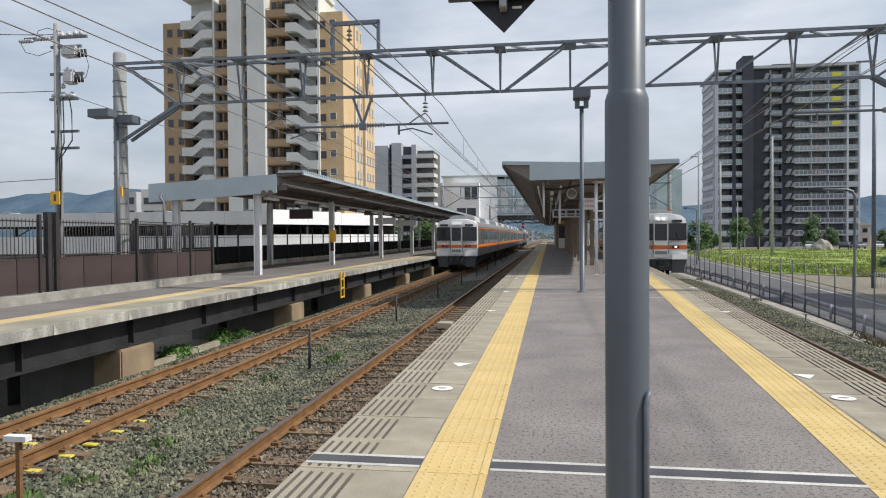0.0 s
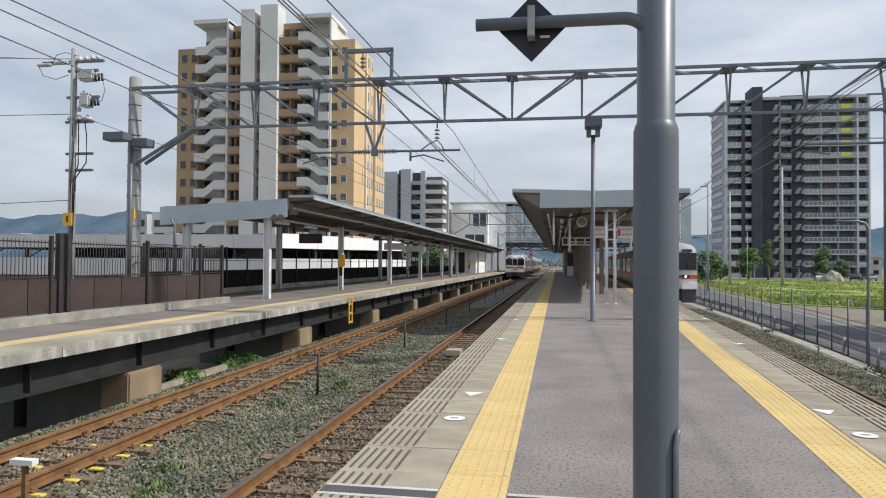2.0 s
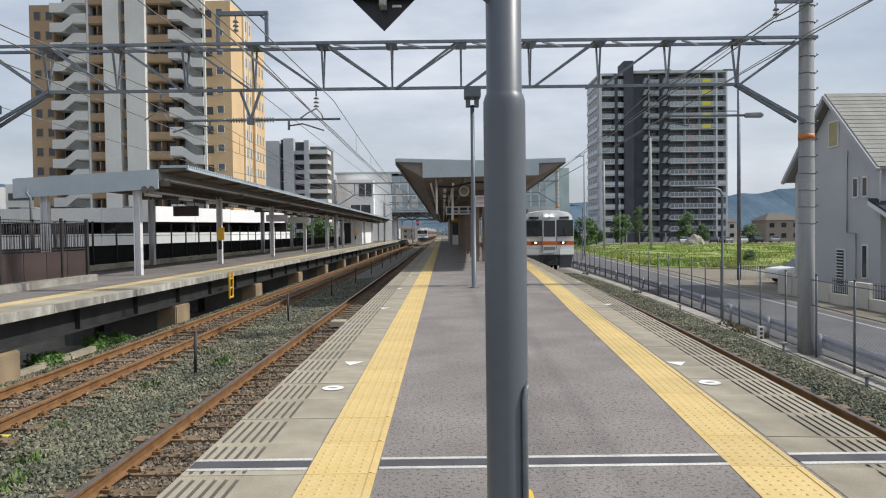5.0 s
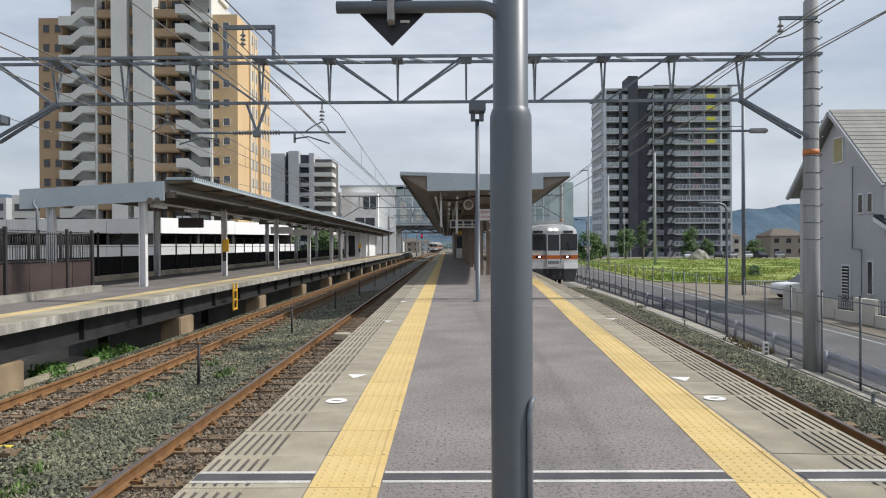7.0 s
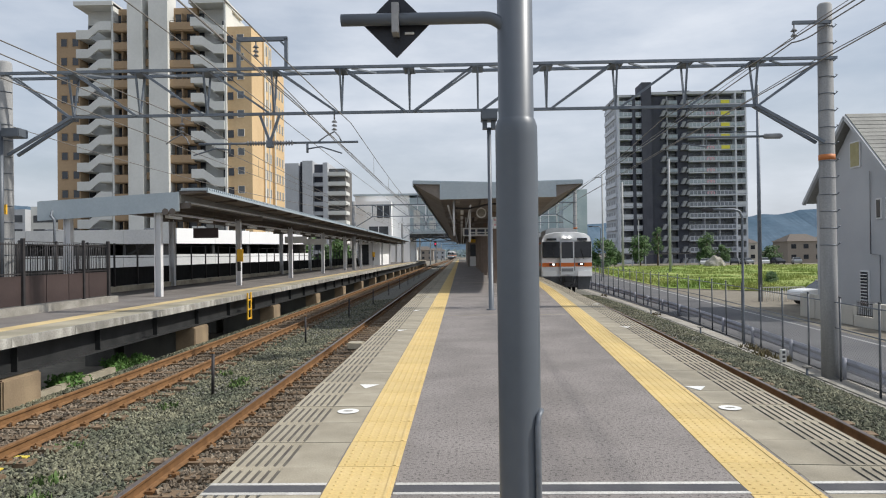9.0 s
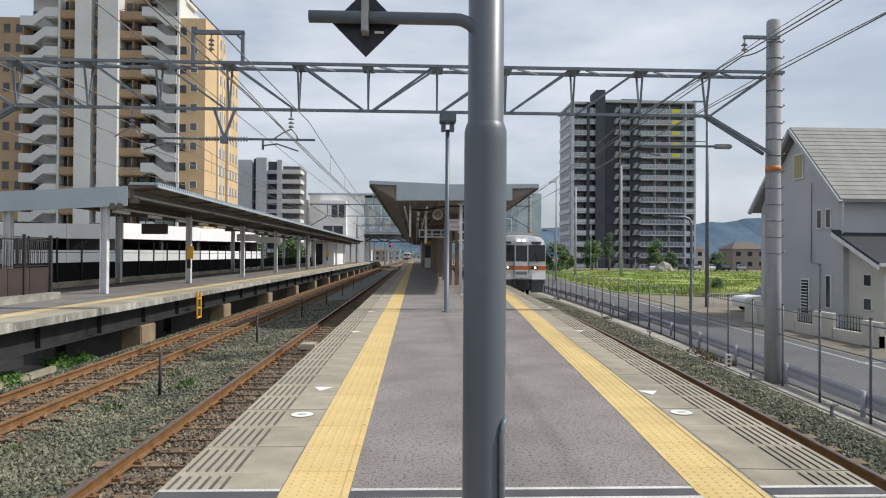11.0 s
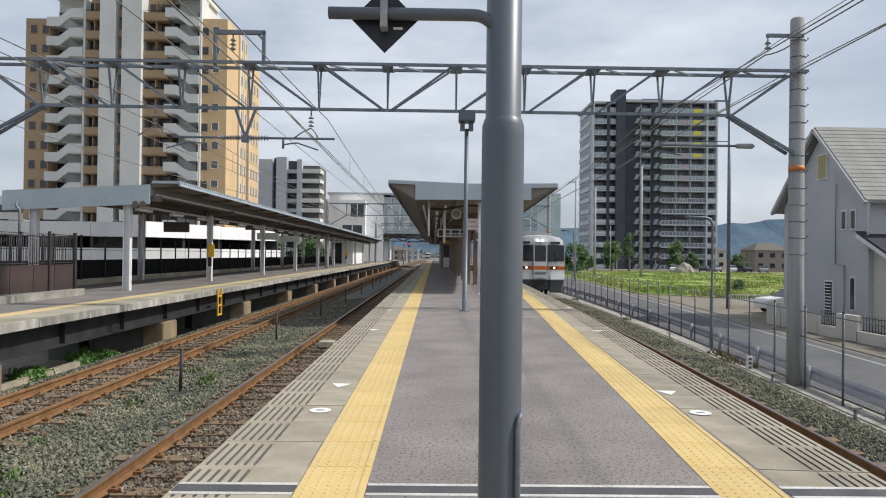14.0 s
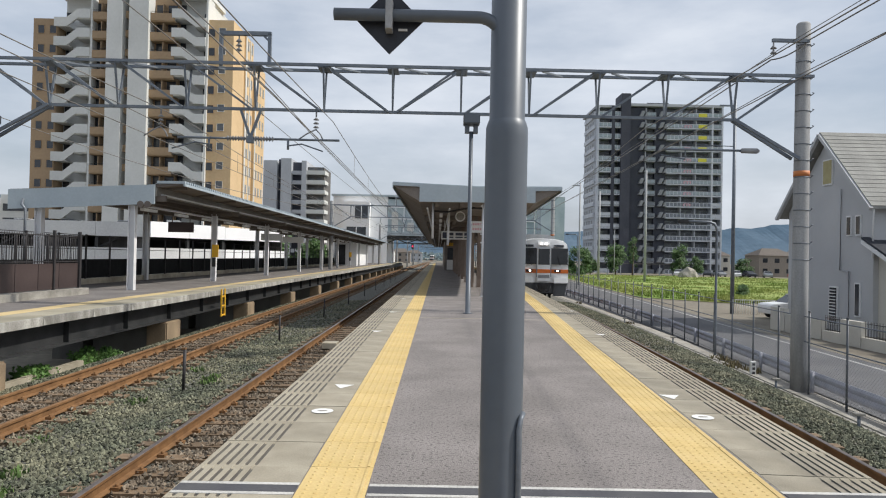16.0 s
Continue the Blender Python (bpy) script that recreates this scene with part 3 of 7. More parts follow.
def mast(parent, x, z0, top, steps, band):
    bm = bmesh.new()
    lathe(bm, [(0.20, z0), (0.197, z0 + 2.6), (0.168, top - 0.05), (0.14, top)], 24, (x, 0, 0))
    part("mast", bm, MAST, parent, "grey concrete mast")
    k = z0 + 3.4
    while k < top - 0.2:
        bm = bmesh.new()
        r = 0.208 - 0.03 * (k - z0) / (top - z0)
        path_tube(bm, [(x + r * math.cos(u), r * math.sin(u), k) for u in [radians(v) for v in range(180, 361, 20)]], 0.012, 5)
        if steps:
            path_tube(bm, [(x + r, -0.03, k - 0.02), (x + r + 0.1, -0.03, k + 0.06), (x + r + 0.02, -0.1, k + 0.05)], 0.012, 5)
        part("step_hoop", bm, GALV, parent)
        k += 0.42
    if band is not None:
        bm = bmesh.new()
        lathe(bm, [(0.191, band), (0.191, band + 0.14)], 24, (x, 0, 0))
        part("orange_band", bm, ORANGE, parent)


def gantry(y):
    g = thing("catenary_gantry", "grey steel lattice gantry on two concrete masts over the tracks", "gantry", (0, y, 0), "catenary gantries")
    xl, xr_, zt, zb, dx, x0 = -10.85, 9.72, 6.12, 5.03, 1.735, -0.57
    mast(g, xl - 0.2, GZ, 6.5, False, None)
    mast(g, xr_ + 0.16, GZ, 7.55, True, 3.62)
    for s in (-0.27, 0.27):
        bm = bmesh.new()
        box(bm, xl - 0.2, xr_ + 0.3, s - 0.035, s + 0.035, zt - 0.035, zt + 0.035)
        part("top_chord", bm, TRUSS, g)
    bm = bmesh.new()
    box(bm, x0 - 5 * dx, x0 + 5 * dx, -0.035, 0.035, zb - 0.035, zb + 0.035)
    part("bottom_chord", bm, TRUSS, g)
    for k in range(-5, 6):
        x = x0 + k * dx
        bm = bmesh.new()
        for s in (-0.26, 0.26):
            bar(bm, (x, 0, zb), (x + 0.0, s, zt), 0.022)
        box(bm, x - 0.14, x + 0.14, -0.29, 0.29, zt - 0.06, zt - 0.04)
        part("strut", bm, TRUSS, g)
        bm = bmesh.new()
        for s in (-0.2, 0.2):
            if k <= 0:
                bar(bm, (x - dx + 0.1, s, zt), (x - 0.1, s * 0.2, zb), 0.024)
            if k >= 0:
                bar(bm, (x + dx - 0.1, s, zt), (x + 0.1, s * 0.2, zb), 0.024)
        part("diagonal", bm, TRUSS, g)
        bm = bmesh.new()
        bar(bm, (x + 0.3, -0.22, zt - 0.03), (x + dx * 0.5, 0.22, zt - 0.03), 0.02)
        part("top_lacing", bm, TRUSS, g)
    for s, xe, xm in ((-1, x0 - 5 * dx, xl), (1, x0 + 5 * dx, xr_)):
        for o, dz in ((-0.2, 0.0), (0.2, 0.05)):
            bm = bmesh.new()
            bar(bm, (xe, o * 0.4, zb), (xm, o, 4.05 + dz), 0.036)
            part("knee_brace", bm, TRUSS, g)
    # hanging bracket with insulators and the registration bar
    bm = bmesh.new()
    bar(bm, (-4.42, 0, zb), (-4.16, 0, 4.3), 0.03); bar(bm, (-3.9, 0, zb), (-4.16, 0, 4.3), 0.03)
    box(bm, -4.24, -4.08, -0.08, 0.08, 4.17, 4.34)
    part("v_bracket", bm, TRUSS, g)
    for x1, x2, e in ((-4.05, -3.55, -1.9), (-4.27, -4.75, -6.0)):
        bm = bmesh.new()
        n = 7
        for i in range(n):
            u = x1 + (x2 - x1) * (i + 0.5) / n
            tube(bm, (u - 0.018, 0, 4.28), (u + 0.018, 0, 4.28), 0.07, 0.035, n=10)
        tube(bm, (x1, 0, 4.28), (x2, 0, 4.28), 0.025)
        part("insulator", bm, INSUL, g)
        bm = bmesh.new()
        tube(bm, (x2, 0, 4.28), (e, 0, 4.28), 0.03)
        part("crossbar", bm, TRUSS, g)
    for xa, d in ((-3.2, 1), (-5.2, -1)):
        bm = bmesh.new()
        tube(bm, (xa, 0, 4.28), (xa, 0, 4.02), 0.03)
        path_tube(bm, [(xa, 0, 4.12), (xa + d * 0.35, 0, 4.17), (xa + d * 0.9, -0.1, 3.98)], 0.02, 6)
        part("pull_off_arm", bm, TRUSS, g)
    for xw in (-2.5, -6.43):
        bm = bmesh.new()
        tube(bm, (xw, 0, zb), (xw, 0, 4.86), 0.02)
        for i in range(3):
            tube(bm, (xw, 0, 4.84 - 0.1 * i), (xw, 0, 4.79 - 0.1 * i), 0.03, 0.075, n=12)
        path_tube(bm, [(xw, 0, 4.55), (xw - 0.22, 0, 4.44), (xw - 0.42, 0, 4.3)], 0.018, 6)
        path_tube(bm, [(xw, 0, 4.55), (xw + 0.12, 0, 4.42), (xw + 0.18, 0, 4.28)], 0.018, 6)
        part("hanger_insulator", bm, INSUL, g)
    bm = bmesh.new()
    box(bm, -4.98, -3.68, -0.05, 0.05, 6.9, 7.0)
    for x in (-4.95, -3.72):
        box(bm, x - 0.04, x + 0.04, -0.05, 0.05, zt, 6.95)
    bar(bm, (-3.72, 0, 6.75), (-3.9, 0, 6.93), 0.025)
    part("top_bracket", bm, TRUSS, g)
    bm = bmesh.new()
    for i in range(3):
        tube(bm, (-4.5, 0, 6.8 - 0.11 * i), (-4.5, 0, 6.74 - 0.11 * i), 0.03, 0.075, n=12)
    tube(bm, (-4.5, 0, 6.9), (-4.5, 0, 6.45), 0.018)
    part("hanger_insulator", bm, INSUL, g)
    # right-hand mast: arm with insulator at the top, registration bar below
    bm = bmesh.new()
    box(bm, 8.95, 9.88, -0.32, -0.24, 6.96, 7.04)
    part("mast_arm", bm, TRUSS, g)
    bm = bmesh.new()
    for i in range(2):
        tube(bm, (8.98, -0.28, 6.86 - 0.12 * i), (8.98, -0.28, 6.79 - 0.12 * i), 0.03, 0.08, n=12)
    tube(bm, (8.98, -0.28, 6.99), (8.98, -0.28, 6.59), 0.02)
    part("hanger_insulator", bm, INSUL, g)
    bm = bmesh.new()
    tube(bm, (6.3, 0, 4.25), (8.4, 0, 4.25), 0.03)
    path_tube(bm, [(6.9, 0, 4.25), (6.9, 0, 4.0), (6.3, 0, 4.1)], 0.02, 6)
    part("crossbar", bm, TRUSS, g)
    bm = bmesh.new()
    lathe(bm, [(0.03, -0.24), (0.065, -0.2), (0.07, 0.18), (0.03, 0.24)], 12)
    ob = part("insulator", bm, INSUL, g)
    ob.matrix_basis = pose(8.55, 0, 4.25, 0, 90, 0)
    return g


G1 = gantry(17.5)
for y, dx in ((65, 1.6), (112, 2.2), (160, 2.2), (210, 2.4), (265, 2.4), (330, 2.4)):
    copy_thing(G1, pose(dx, y, 0))


def wire(name, pts, r, label, sag=0.0):
    bm = bmesh.new()
    full = []
    for a, b in zip(pts, pts[1:]):
        a, b = Vector(a), Vector(b)
        for i in range(8):
            u = i / 8
            p = a.lerp(b, u)
            p.z -= sag * 4 * u * (1 - u)
            full.append(p)
    full.append(Vector(pts[-1]))
    path_tube(bm, full, r, 5)
    tagged(part(name, bm, WIRE), label, "overhead wire", "overhead wires")


def wires():
    ys = [-32, 17.5, 65, 112, 160, 210, 265, 330]
    for cx, st in ((TRACK_A, 0.15), (TRACK_B, -0.15)):
        wire("contact_wire", [(cx + (st if i % 2 else -st), y, 3.98) for i, y in enumerate(ys)], 0.009, "thin dark contact wire above the track")
        wire("messenger_wire", [(cx + (st if i % 2 else -st), y, 4.75) for i, y in enumerate(ys)], 0.010, "dark messenger cable above the track", 0.45)
        for i in range(1, len(ys) - 3):
            d = thing("dropper_span", "thin dark droppers between contact wire and messenger", "overhead wire", (0, 0, 0), "dropper spans")
            for k in range(1, 10):
                bm = bmesh.new()
                u = k / 10
                y = ys[i] + (ys[i + 1] - ys[i]) * u
                s0, s1 = (st if i % 2 else -st), (st if (i + 1) % 2 else -st)
                x = cx + s0 + (s1 - s0) * u
                tube(bm, (x, y, 3.98), (x, y, 4.75 - 0.45 * 4 * u * (1 - u)), 0.005, n=4)
                part("dropper", bm, WIRE, d)
    wire("feeder_wire", [(-4.48, y, 6.44) for y in ys], 0.014, "dark feeder cable under the gantry bracket", 0.3)
    wire("feeder_wire", [(-5.13, y, 5.93) for y in ys], 0.012, "dark feeder cable along the gantries", 0.1)
    wire("feeder_wire", [(-7.49, y, 5.1) for y in ys], 0.012, "pale feeder cable along the gantries", 0.1)
    wire("feeder_wire", [(-3.60, y, 5.43) for y in ys], 0.014, "dark feeder cable along the gantries", 0.2)
    far = [1.6, 2.2, 2.2, 2.4, 2.4, 2.4]
    wire("feeder_wire", [(9.88, -32, 7.03), (9.88, 17.2, 7.03), (8.96, 17.3, 6.53)] + [(8.96 + d, y, 6.53) for d, y in zip(far, ys[2:])],
         0.018, "thick dark feeder cable at the mast top", 0.1)
    for x, z, r in ((9.46, 7.00, 0.010), (9.64, 6.15, 0.012)):
        wire("feeder_wire", [(x + d, y, z) for d, y in zip([0, 0] + far, ys)], r, "thin dark cable along the masts", 0.1)
    wire("contact_wire", [(xt(max(y, 0)), y, 3.98) for y in ys], 0.009, "thin dark contact wire above the curving track")
    wire("messenger_wire", [(xt(max(y, 0)), y, 4.75) for y in ys], 0.010, "dark messenger cable above the curving track", 0.45)


wires()


COLUMN = mat("column_brown", (0.20, 0.15, 0.12), (0.27, 0.21, 0.17), 0.6, scale=2)
SIGNWHITE = mat("sign_white", (0.70, 0.70, 0.68), (0.74, 0.74, 0.72), 0.5)
SIGNRED = mat("sign_red", (0.6, 0.05, 0.06), (0.62, 0.07, 0.08), 0.5)
BANNER_R0 = mat("pink_print", (0.62, 0.36, 0.38), (0.66, 0.40, 0.42), 0.6)
SIGNBLUE = mat("sign_dark", (0.05, 0.06, 0.09), (0.06, 0.07, 0.1), 0.5)


# ---- canopy over the island platform ----
def island_canopy():
    c = thing("platform_canopy", "pale grey butterfly canopy roof over the island platform", "canopy", (0, 24.2, 0))
    L = 96
    ys = [0.06, 6, 12, 20, 30, 45, 65, L]
    grow = lambda y: xr(y + 24.2) - xr(24.2)

    def sweep(name, prof, y, m, label=""):
        """Profile points with a flag: those on the right follow the widening platform."""
        bm = bmesh.new()
        rings = [[bm.verts.new((x + (grow(v) if r else 0), v, z)) for x, z, r in prof] for v in y]
        n = len(prof)
        for a, b in zip(rings, rings[1:]):
            for k in range(n):
                bm.faces.new((a[k], b[k], b[(k + 1) % n], a[(k + 1) % n]))
        bm.faces.new(rings[0]); bm.faces.new(rings[-1][::-1])
        return part(name, bm, m, c, label)
    sweep("roof", [(-0.93, 3.97, 0), (2.0, 3.86, 0), (4.93, 3.91, 1), (4.93, 3.80, 1), (4.05, 3.36, 1), (-0.03, 3.33, 0), (-0.93, 3.85, 0)], ys, SOFFIT, "beige soffit panels")
    sweep("roof_sheet", [(-0.97, 4.0, 0), (2.0, 3.9, 0), (4.97, 3.95, 1), (4.97, 3.915, 1), (2.0, 3.864, 0), (-0.97, 3.974, 0)], [0] + ys[1:], CANOPY)
    bm = bmesh.new()
    prism_xz(bm, [(-0.97, 3.975), (2.0, 3.87), (4.97, 3.915), (4.97, 3.80), (4.05, 3.77), (4.05, 3.35), (-0.03, 3.31), (-0.03, 3.84), (-0.97, 3.87)], -0.03, 0.05)
    part("end_fascia", bm, CANOPY, c)
    sweep("side_fascia", [(-0.99, 3.79, 0), (-0.96, 3.79, 0), (-0.96, 3.985, 0), (-0.99, 3.985, 0)], ys, CANOPY)
    sweep("side_fascia", [(4.97, 3.76, 1), (5.0, 3.76, 1), (5.0, 3.94, 1), (4.97, 3.94, 1)], ys, CANOPY)
    y, i = 8.3, 0
    while y < L - 2:
        for o in (-0.24, 0.1):
            bm = bmesh.new()
            box(bm, 2.5 + o - 0.09, 2.5 + o + 0.09, y - 0.15, y + 0.15, 0, 3.35)
            part("column", bm, COLUMN, c)
        bm = bmesh.new()
        box(bm, 0.0, 4.0, y - 0.1, y + 0.1, 3.12, 3.34)
        part("cross_beam", bm, SOFFIT, c)
        y += 6.0
    for x in (0.6, 1.5, 3.2):
        bm = bmesh.new()
        box(bm, x - 0.08, x + 0.08, 0.4, L, 3.2, 3.34)
        part("purlin", bm, SOFFIT, c)
    for x in (0.25, 1.05, 2.9):
        bm = bmesh.new()
        tube(bm, (x, 0.5, 3.12), (x, L, 3.12), 0.035)
        part("conduit", bm, POSTWHITE, c)
    bm = bmesh.new()
    box(bm, -0.06, 0.06, 0, 1.2, -0.05, 0.05)
    me = mesh_of("tube_light", bm, SIGNWHITE)
    for k in range(22):
        piece("tube_light", me, c, pose(0.75, 2.0 + 4.0 * k, 3.0))
    return c


island_canopy()


def under_canopy():
    # near frame of thin white posts
    f = thing("post_frame", "pair of thin white steel posts with rungs under the canopy end", "frame", (2.4, 24.5, 0))
    for x in (-0.14, 0.14):
        bm = bmesh.new()
        tube(bm, (x, 0, 0), (x, 0, 3.3), 0.055, n=12)
        lathe(bm, [(0.09, 0), (0.09, 0.02)], 12, (x, 0, 0))
        part("post", bm, POSTWHITE, f)
    bm = bmesh.new()
    for z in (1.9, 2.2, 2.55, 3.2):
        box(bm, -0.25, 0.25, -0.03, 0.03, z, z + 0.05)
    part("rungs", bm, POSTWHITE, f)
    bm = bmesh.new()
    path_tube(bm, [(0, 0.2, 3.15), (-0.6, 0.6, 3.2), (-1.4, 0.8, 3.05), (-2.0, 1.2, 3.1)], 0.035, 8)
    part("cable", bm, FENCE_DK, f)
    # red and white notice boards
    NX = 2.03
    n = thing("notice_sign", "white notice sign with red pictogram hung from the canopy", "sign", (NX, 25.4, 2.52), "notice signs")
    bm = bmesh.new()
    box(bm, -0.37, 0.37, -0.02, 0.02, -0.21, 0.21)
    part("plate", bm, SIGNWHITE, n)
    bm = bmesh.new()
    box(bm, -0.34, -0.22, -0.026, -0.021, -0.14, 0.12)
    part("pictogram", bm, SIGNRED, n)
    for z in (0.1, -0.08):
        for k in range(4):
            bm = bmesh.new()
            box(bm, -0.15 + 0.115 * k, -0.06 + 0.115 * k, -0.026, -0.021, z - 0.04, z + 0.04)
            part("text_bar", bm, BANNER_R0, n)
    bm = bmesh.new()
    for x in (-0.3, 0.3):
        tube(bm, (x, 0, 0.21), (x, 0, 0.83), 0.015)
    part("hangers", bm, POSTWHITE, n)
    n.scale = (0.76, 1, 1)
    copy_thing(n, pose(NX + 0.95, 25.4, 2.52))
    # long direction sign
    d = thing("direction_sign", "long white hanging direction sign with dark lettering bars", "sign", (1.55, 33.6, 2.45))
    bm = bmesh.new()
    box(bm, -0.75, 0.85, -0.08, 0.08, -0.2, 0.2)
    part("plate", bm, SIGNWHITE, d)
    bm = bmesh.new()
    box(bm, -0.68, -0.48, -0.086, -0.081, -0.14, 0.14)
    for x0, x1 in ((-0.38, -0.15), (-0.05, 0.3), (0.38, 0.7)):
        box(bm, x0, x1, -0.086, -0.081, 0.0, 0.13)
        box(bm, x0, x1, -0.086, -0.081, -0.12, -0.06)
    part("marks", bm, SIGNBLUE, d)
    bm = bmesh.new()
    for x in (-0.6, 0.7):
        tube(bm, (x, 0, 0.2), (x, 0, 0.9), 0.02)
    part("hangers", bm, POSTWHITE, d)
    # round clock-like speaker disc and conduits
    r = thing("round_fixture", "round pale disc fixture under the canopy", "fixture", (1.5, 26.8, 2.98))
    bm = bmesh.new()
    tube(bm, (0, 0, 0), (0, 0.12, 0), 0.2, 0.2, n=24)
    part("disc", bm, SIGNWHITE, r)
    bm = bmesh.new()
    tube(bm, (0, 0, -0.0), (0, -0.012, 0), 0.15, 0.15, n=24)
    part("face", bm, CONC_OLD, r)
    bm = bmesh.new()
    tube(bm, (0, 0.06, 0.15), (0, 0.06, 0.38), 0.03)
    part("stem", bm, POSTWHITE, r)
    p = thing("down_pipe", "white vertical pipe under the canopy edge", "pipe", (0.45, 25.0, 1.75))
    bm = bmesh.new()
    tube(bm, (0, 0, 0.3), (0, 0, 1.64), 0.04)
    part("pipe", bm, POSTWHITE, p)
    bm = bmesh.new()
    path_tube(bm, [(0.62, 2, 1.5), (0.6, 2, 0.9), (0.6, 2, 0.3), (0.58, 2, 0.1)], 0.045, 8)
    part("conduit", bm, POSTWHITE, p)
    # stair enclosure farther on
    k = thing("stair_enclosure", "white-walled stair enclosure with a door under the canopy", "stair enclosure", (2.6, 74, 0))
    bm = bmesh.new()
    box(bm, -1.2, 1.5, 0, 26, 0, 3.34)
    part("wall", bm, SOFFIT, k)
    bm = bmesh.new()
    box(bm, -0.95, 0.15, -0.05, -0.004, 0.05, 1.1)
    part("door_panel", bm, SIGNWHITE, k)
    bm = bmesh.new()
    box(bm, -0.9, 0.1, -0.04, -0.004, 1.15, 2.4)
    part("door_glass", bm, WINDOW, k)
    bm = bmesh.new()
    box(bm, -1.0, 0.2, -0.3, -0.004, 2.6, 2.95)
    part("lamp_box", bm, YBOX, k)


under_canopy()


# ---- opposite platform ----
def opposite_platform():
    pf = thing("opposite_platform", "raised concrete platform on dark steel girders and piers", "platform", kind="structure")
    ys = [-8, 0, 10, 20, 30, 45, 65, 90, 120, 160]
    back = -13.9
    bm = bmesh.new()
    extrude_y(bm, [(LPX - 0.06, 0.0), (LPX - 0.06, -0.1), (-10.8, -0.1), (-10.8, 0.0)], [-8, 0, 10, 21.7])
    extrude_y(bm, [(LPX - 0.06, 0.0), (LPX - 0.06, -0.1), (back, -0.1), (back, 0.0)], [21.7] + [y for y in ys if y > 21])
    part("paving", bm, ASPHALT2, pf)
    bm = bmesh.new()
    extrude_y(bm, [(LPX - 0.92, 0.004), (LPX - 1.36, 0.004), (LPX - 1.36, -0.05), (LPX - 0.92, -0.05)], ys)
    part("warning_strip", bm, YELLOW2, pf)
    bm = bmesh.new()
    extrude_y(bm, [(LPX - 0.055, 0.003), (LPX - 0.9, 0.003), (LPX - 0.9, -0.05), (LPX - 0.055, -0.05)], ys)
    part("edge_slab", bm, EDGE2, pf)
    y = -8.0
    bm = bmesh.new()
    box(bm, -0.06, 0.0, 0.006, 1.994, -0.17, 0.004)
    me = mesh_of("fascia_block", bm, FASCIA2)
    while y < 120:
        piece("fascia_block", me, pf, pose(LPX, y, random.uniform(-0.004, 0.004)))
        y += 2.0
    # girders with stiffeners
    for gx in (LPX - 0.35, LPX - 3.2):
        bm = bmesh.new()
        extrude_y(bm, [(gx - 0.15, -0.1), (gx + 0.15, -0.1), (gx + 0.15, -0.14), (gx + 0.012, -0.14), (gx + 0.012, -0.68), (gx + 0.15, -0.68),
                       (gx + 0.15, -0.72), (gx - 0.15, -0.72), (gx - 0.15, -0.68), (gx - 0.012, -0.68), (gx - 0.012, -0.14), (gx - 0.15, -0.14)], [-8, 160])
        part("girder", bm, STEEL_DK, pf)
    y = -4.92
    bm = bmesh.new()
    box(bm, -0.01, 0.13, -0.012, 0.012, -0.68, -0.14)
    me = mesh_of("stiffener", bm, STEEL_DK)
    while y < 70:
        piece("stiffener", me, pf, pose(LPX - 0.35, y, 0))
        y += 2.9
    for k in range(-2, 18):
        y = 12.48 + 8.7 * k
        bm = bmesh.new()
        box(bm, -0.6, 0.0, -0.56, 0.56, GZ, -0.74)
        bent(bm, 0.03)
        part("pier", bm, TAN, pf, at=(LPX - 0.12, y, 0))
        # rear of the pier and inner row: shade under the deck put into the colour
        bm = bmesh.new()
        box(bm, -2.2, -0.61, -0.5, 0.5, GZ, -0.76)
        part("pier_wall", bm, CONC_SHADE, pf, at=(LPX - 0.12, y, 0))
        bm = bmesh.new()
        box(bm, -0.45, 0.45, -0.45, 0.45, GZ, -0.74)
        part("pier", bm, CONC_SHADE, pf, at=(LPX - 3.1, y, 0))
    return pf


# pier concrete darkened to carry the shade under the platform
CONC_SHADE = mat("shaded_concrete", (0.11, 0.108, 0.098), (0.17, 0.165, 0.15), 0.9, scale=1.4, fine=30, bump=0.3, streak=(1, 1, 0.4))
FASCIA2 = mat("fascia_blocks", (0.25, 0.24, 0.21), (0.52, 0.51, 0.475), 0.9, scale=2.6, fine=30, bump=0.3, fine_mix=0.5, streak=(1, 1, 0.5), vary=0.25, stain=0.3)
YELLOW2 = mat("faded_tactile_yellow", (0.52, 0.40, 0.20), (0.60, 0.47, 0.25), 0.85, scale=2, fine=40, stain=0.2)


opposite_platform()


def ladder():
    l = thing("platform_ladder", "yellow steel ladder fixed on the platform side", "ladder", (LPX + 0.03, 25.4, -0.95))
    for y in (-0.2, 0.2):
        bm = bmesh.new()
        box(bm, 0.0, 0.05, y - 0.03, y + 0.03, 0, 1.0)
        part("rail", bm, YBOX, l)
    for z in (0.02, 0.36, 0.70):
        bm = bmesh.new()
        box(bm, 0.0, 0.04, -0.2, 0.2, z, z + 0.05)
        part("rung", bm, YBOX, l)


ladder()


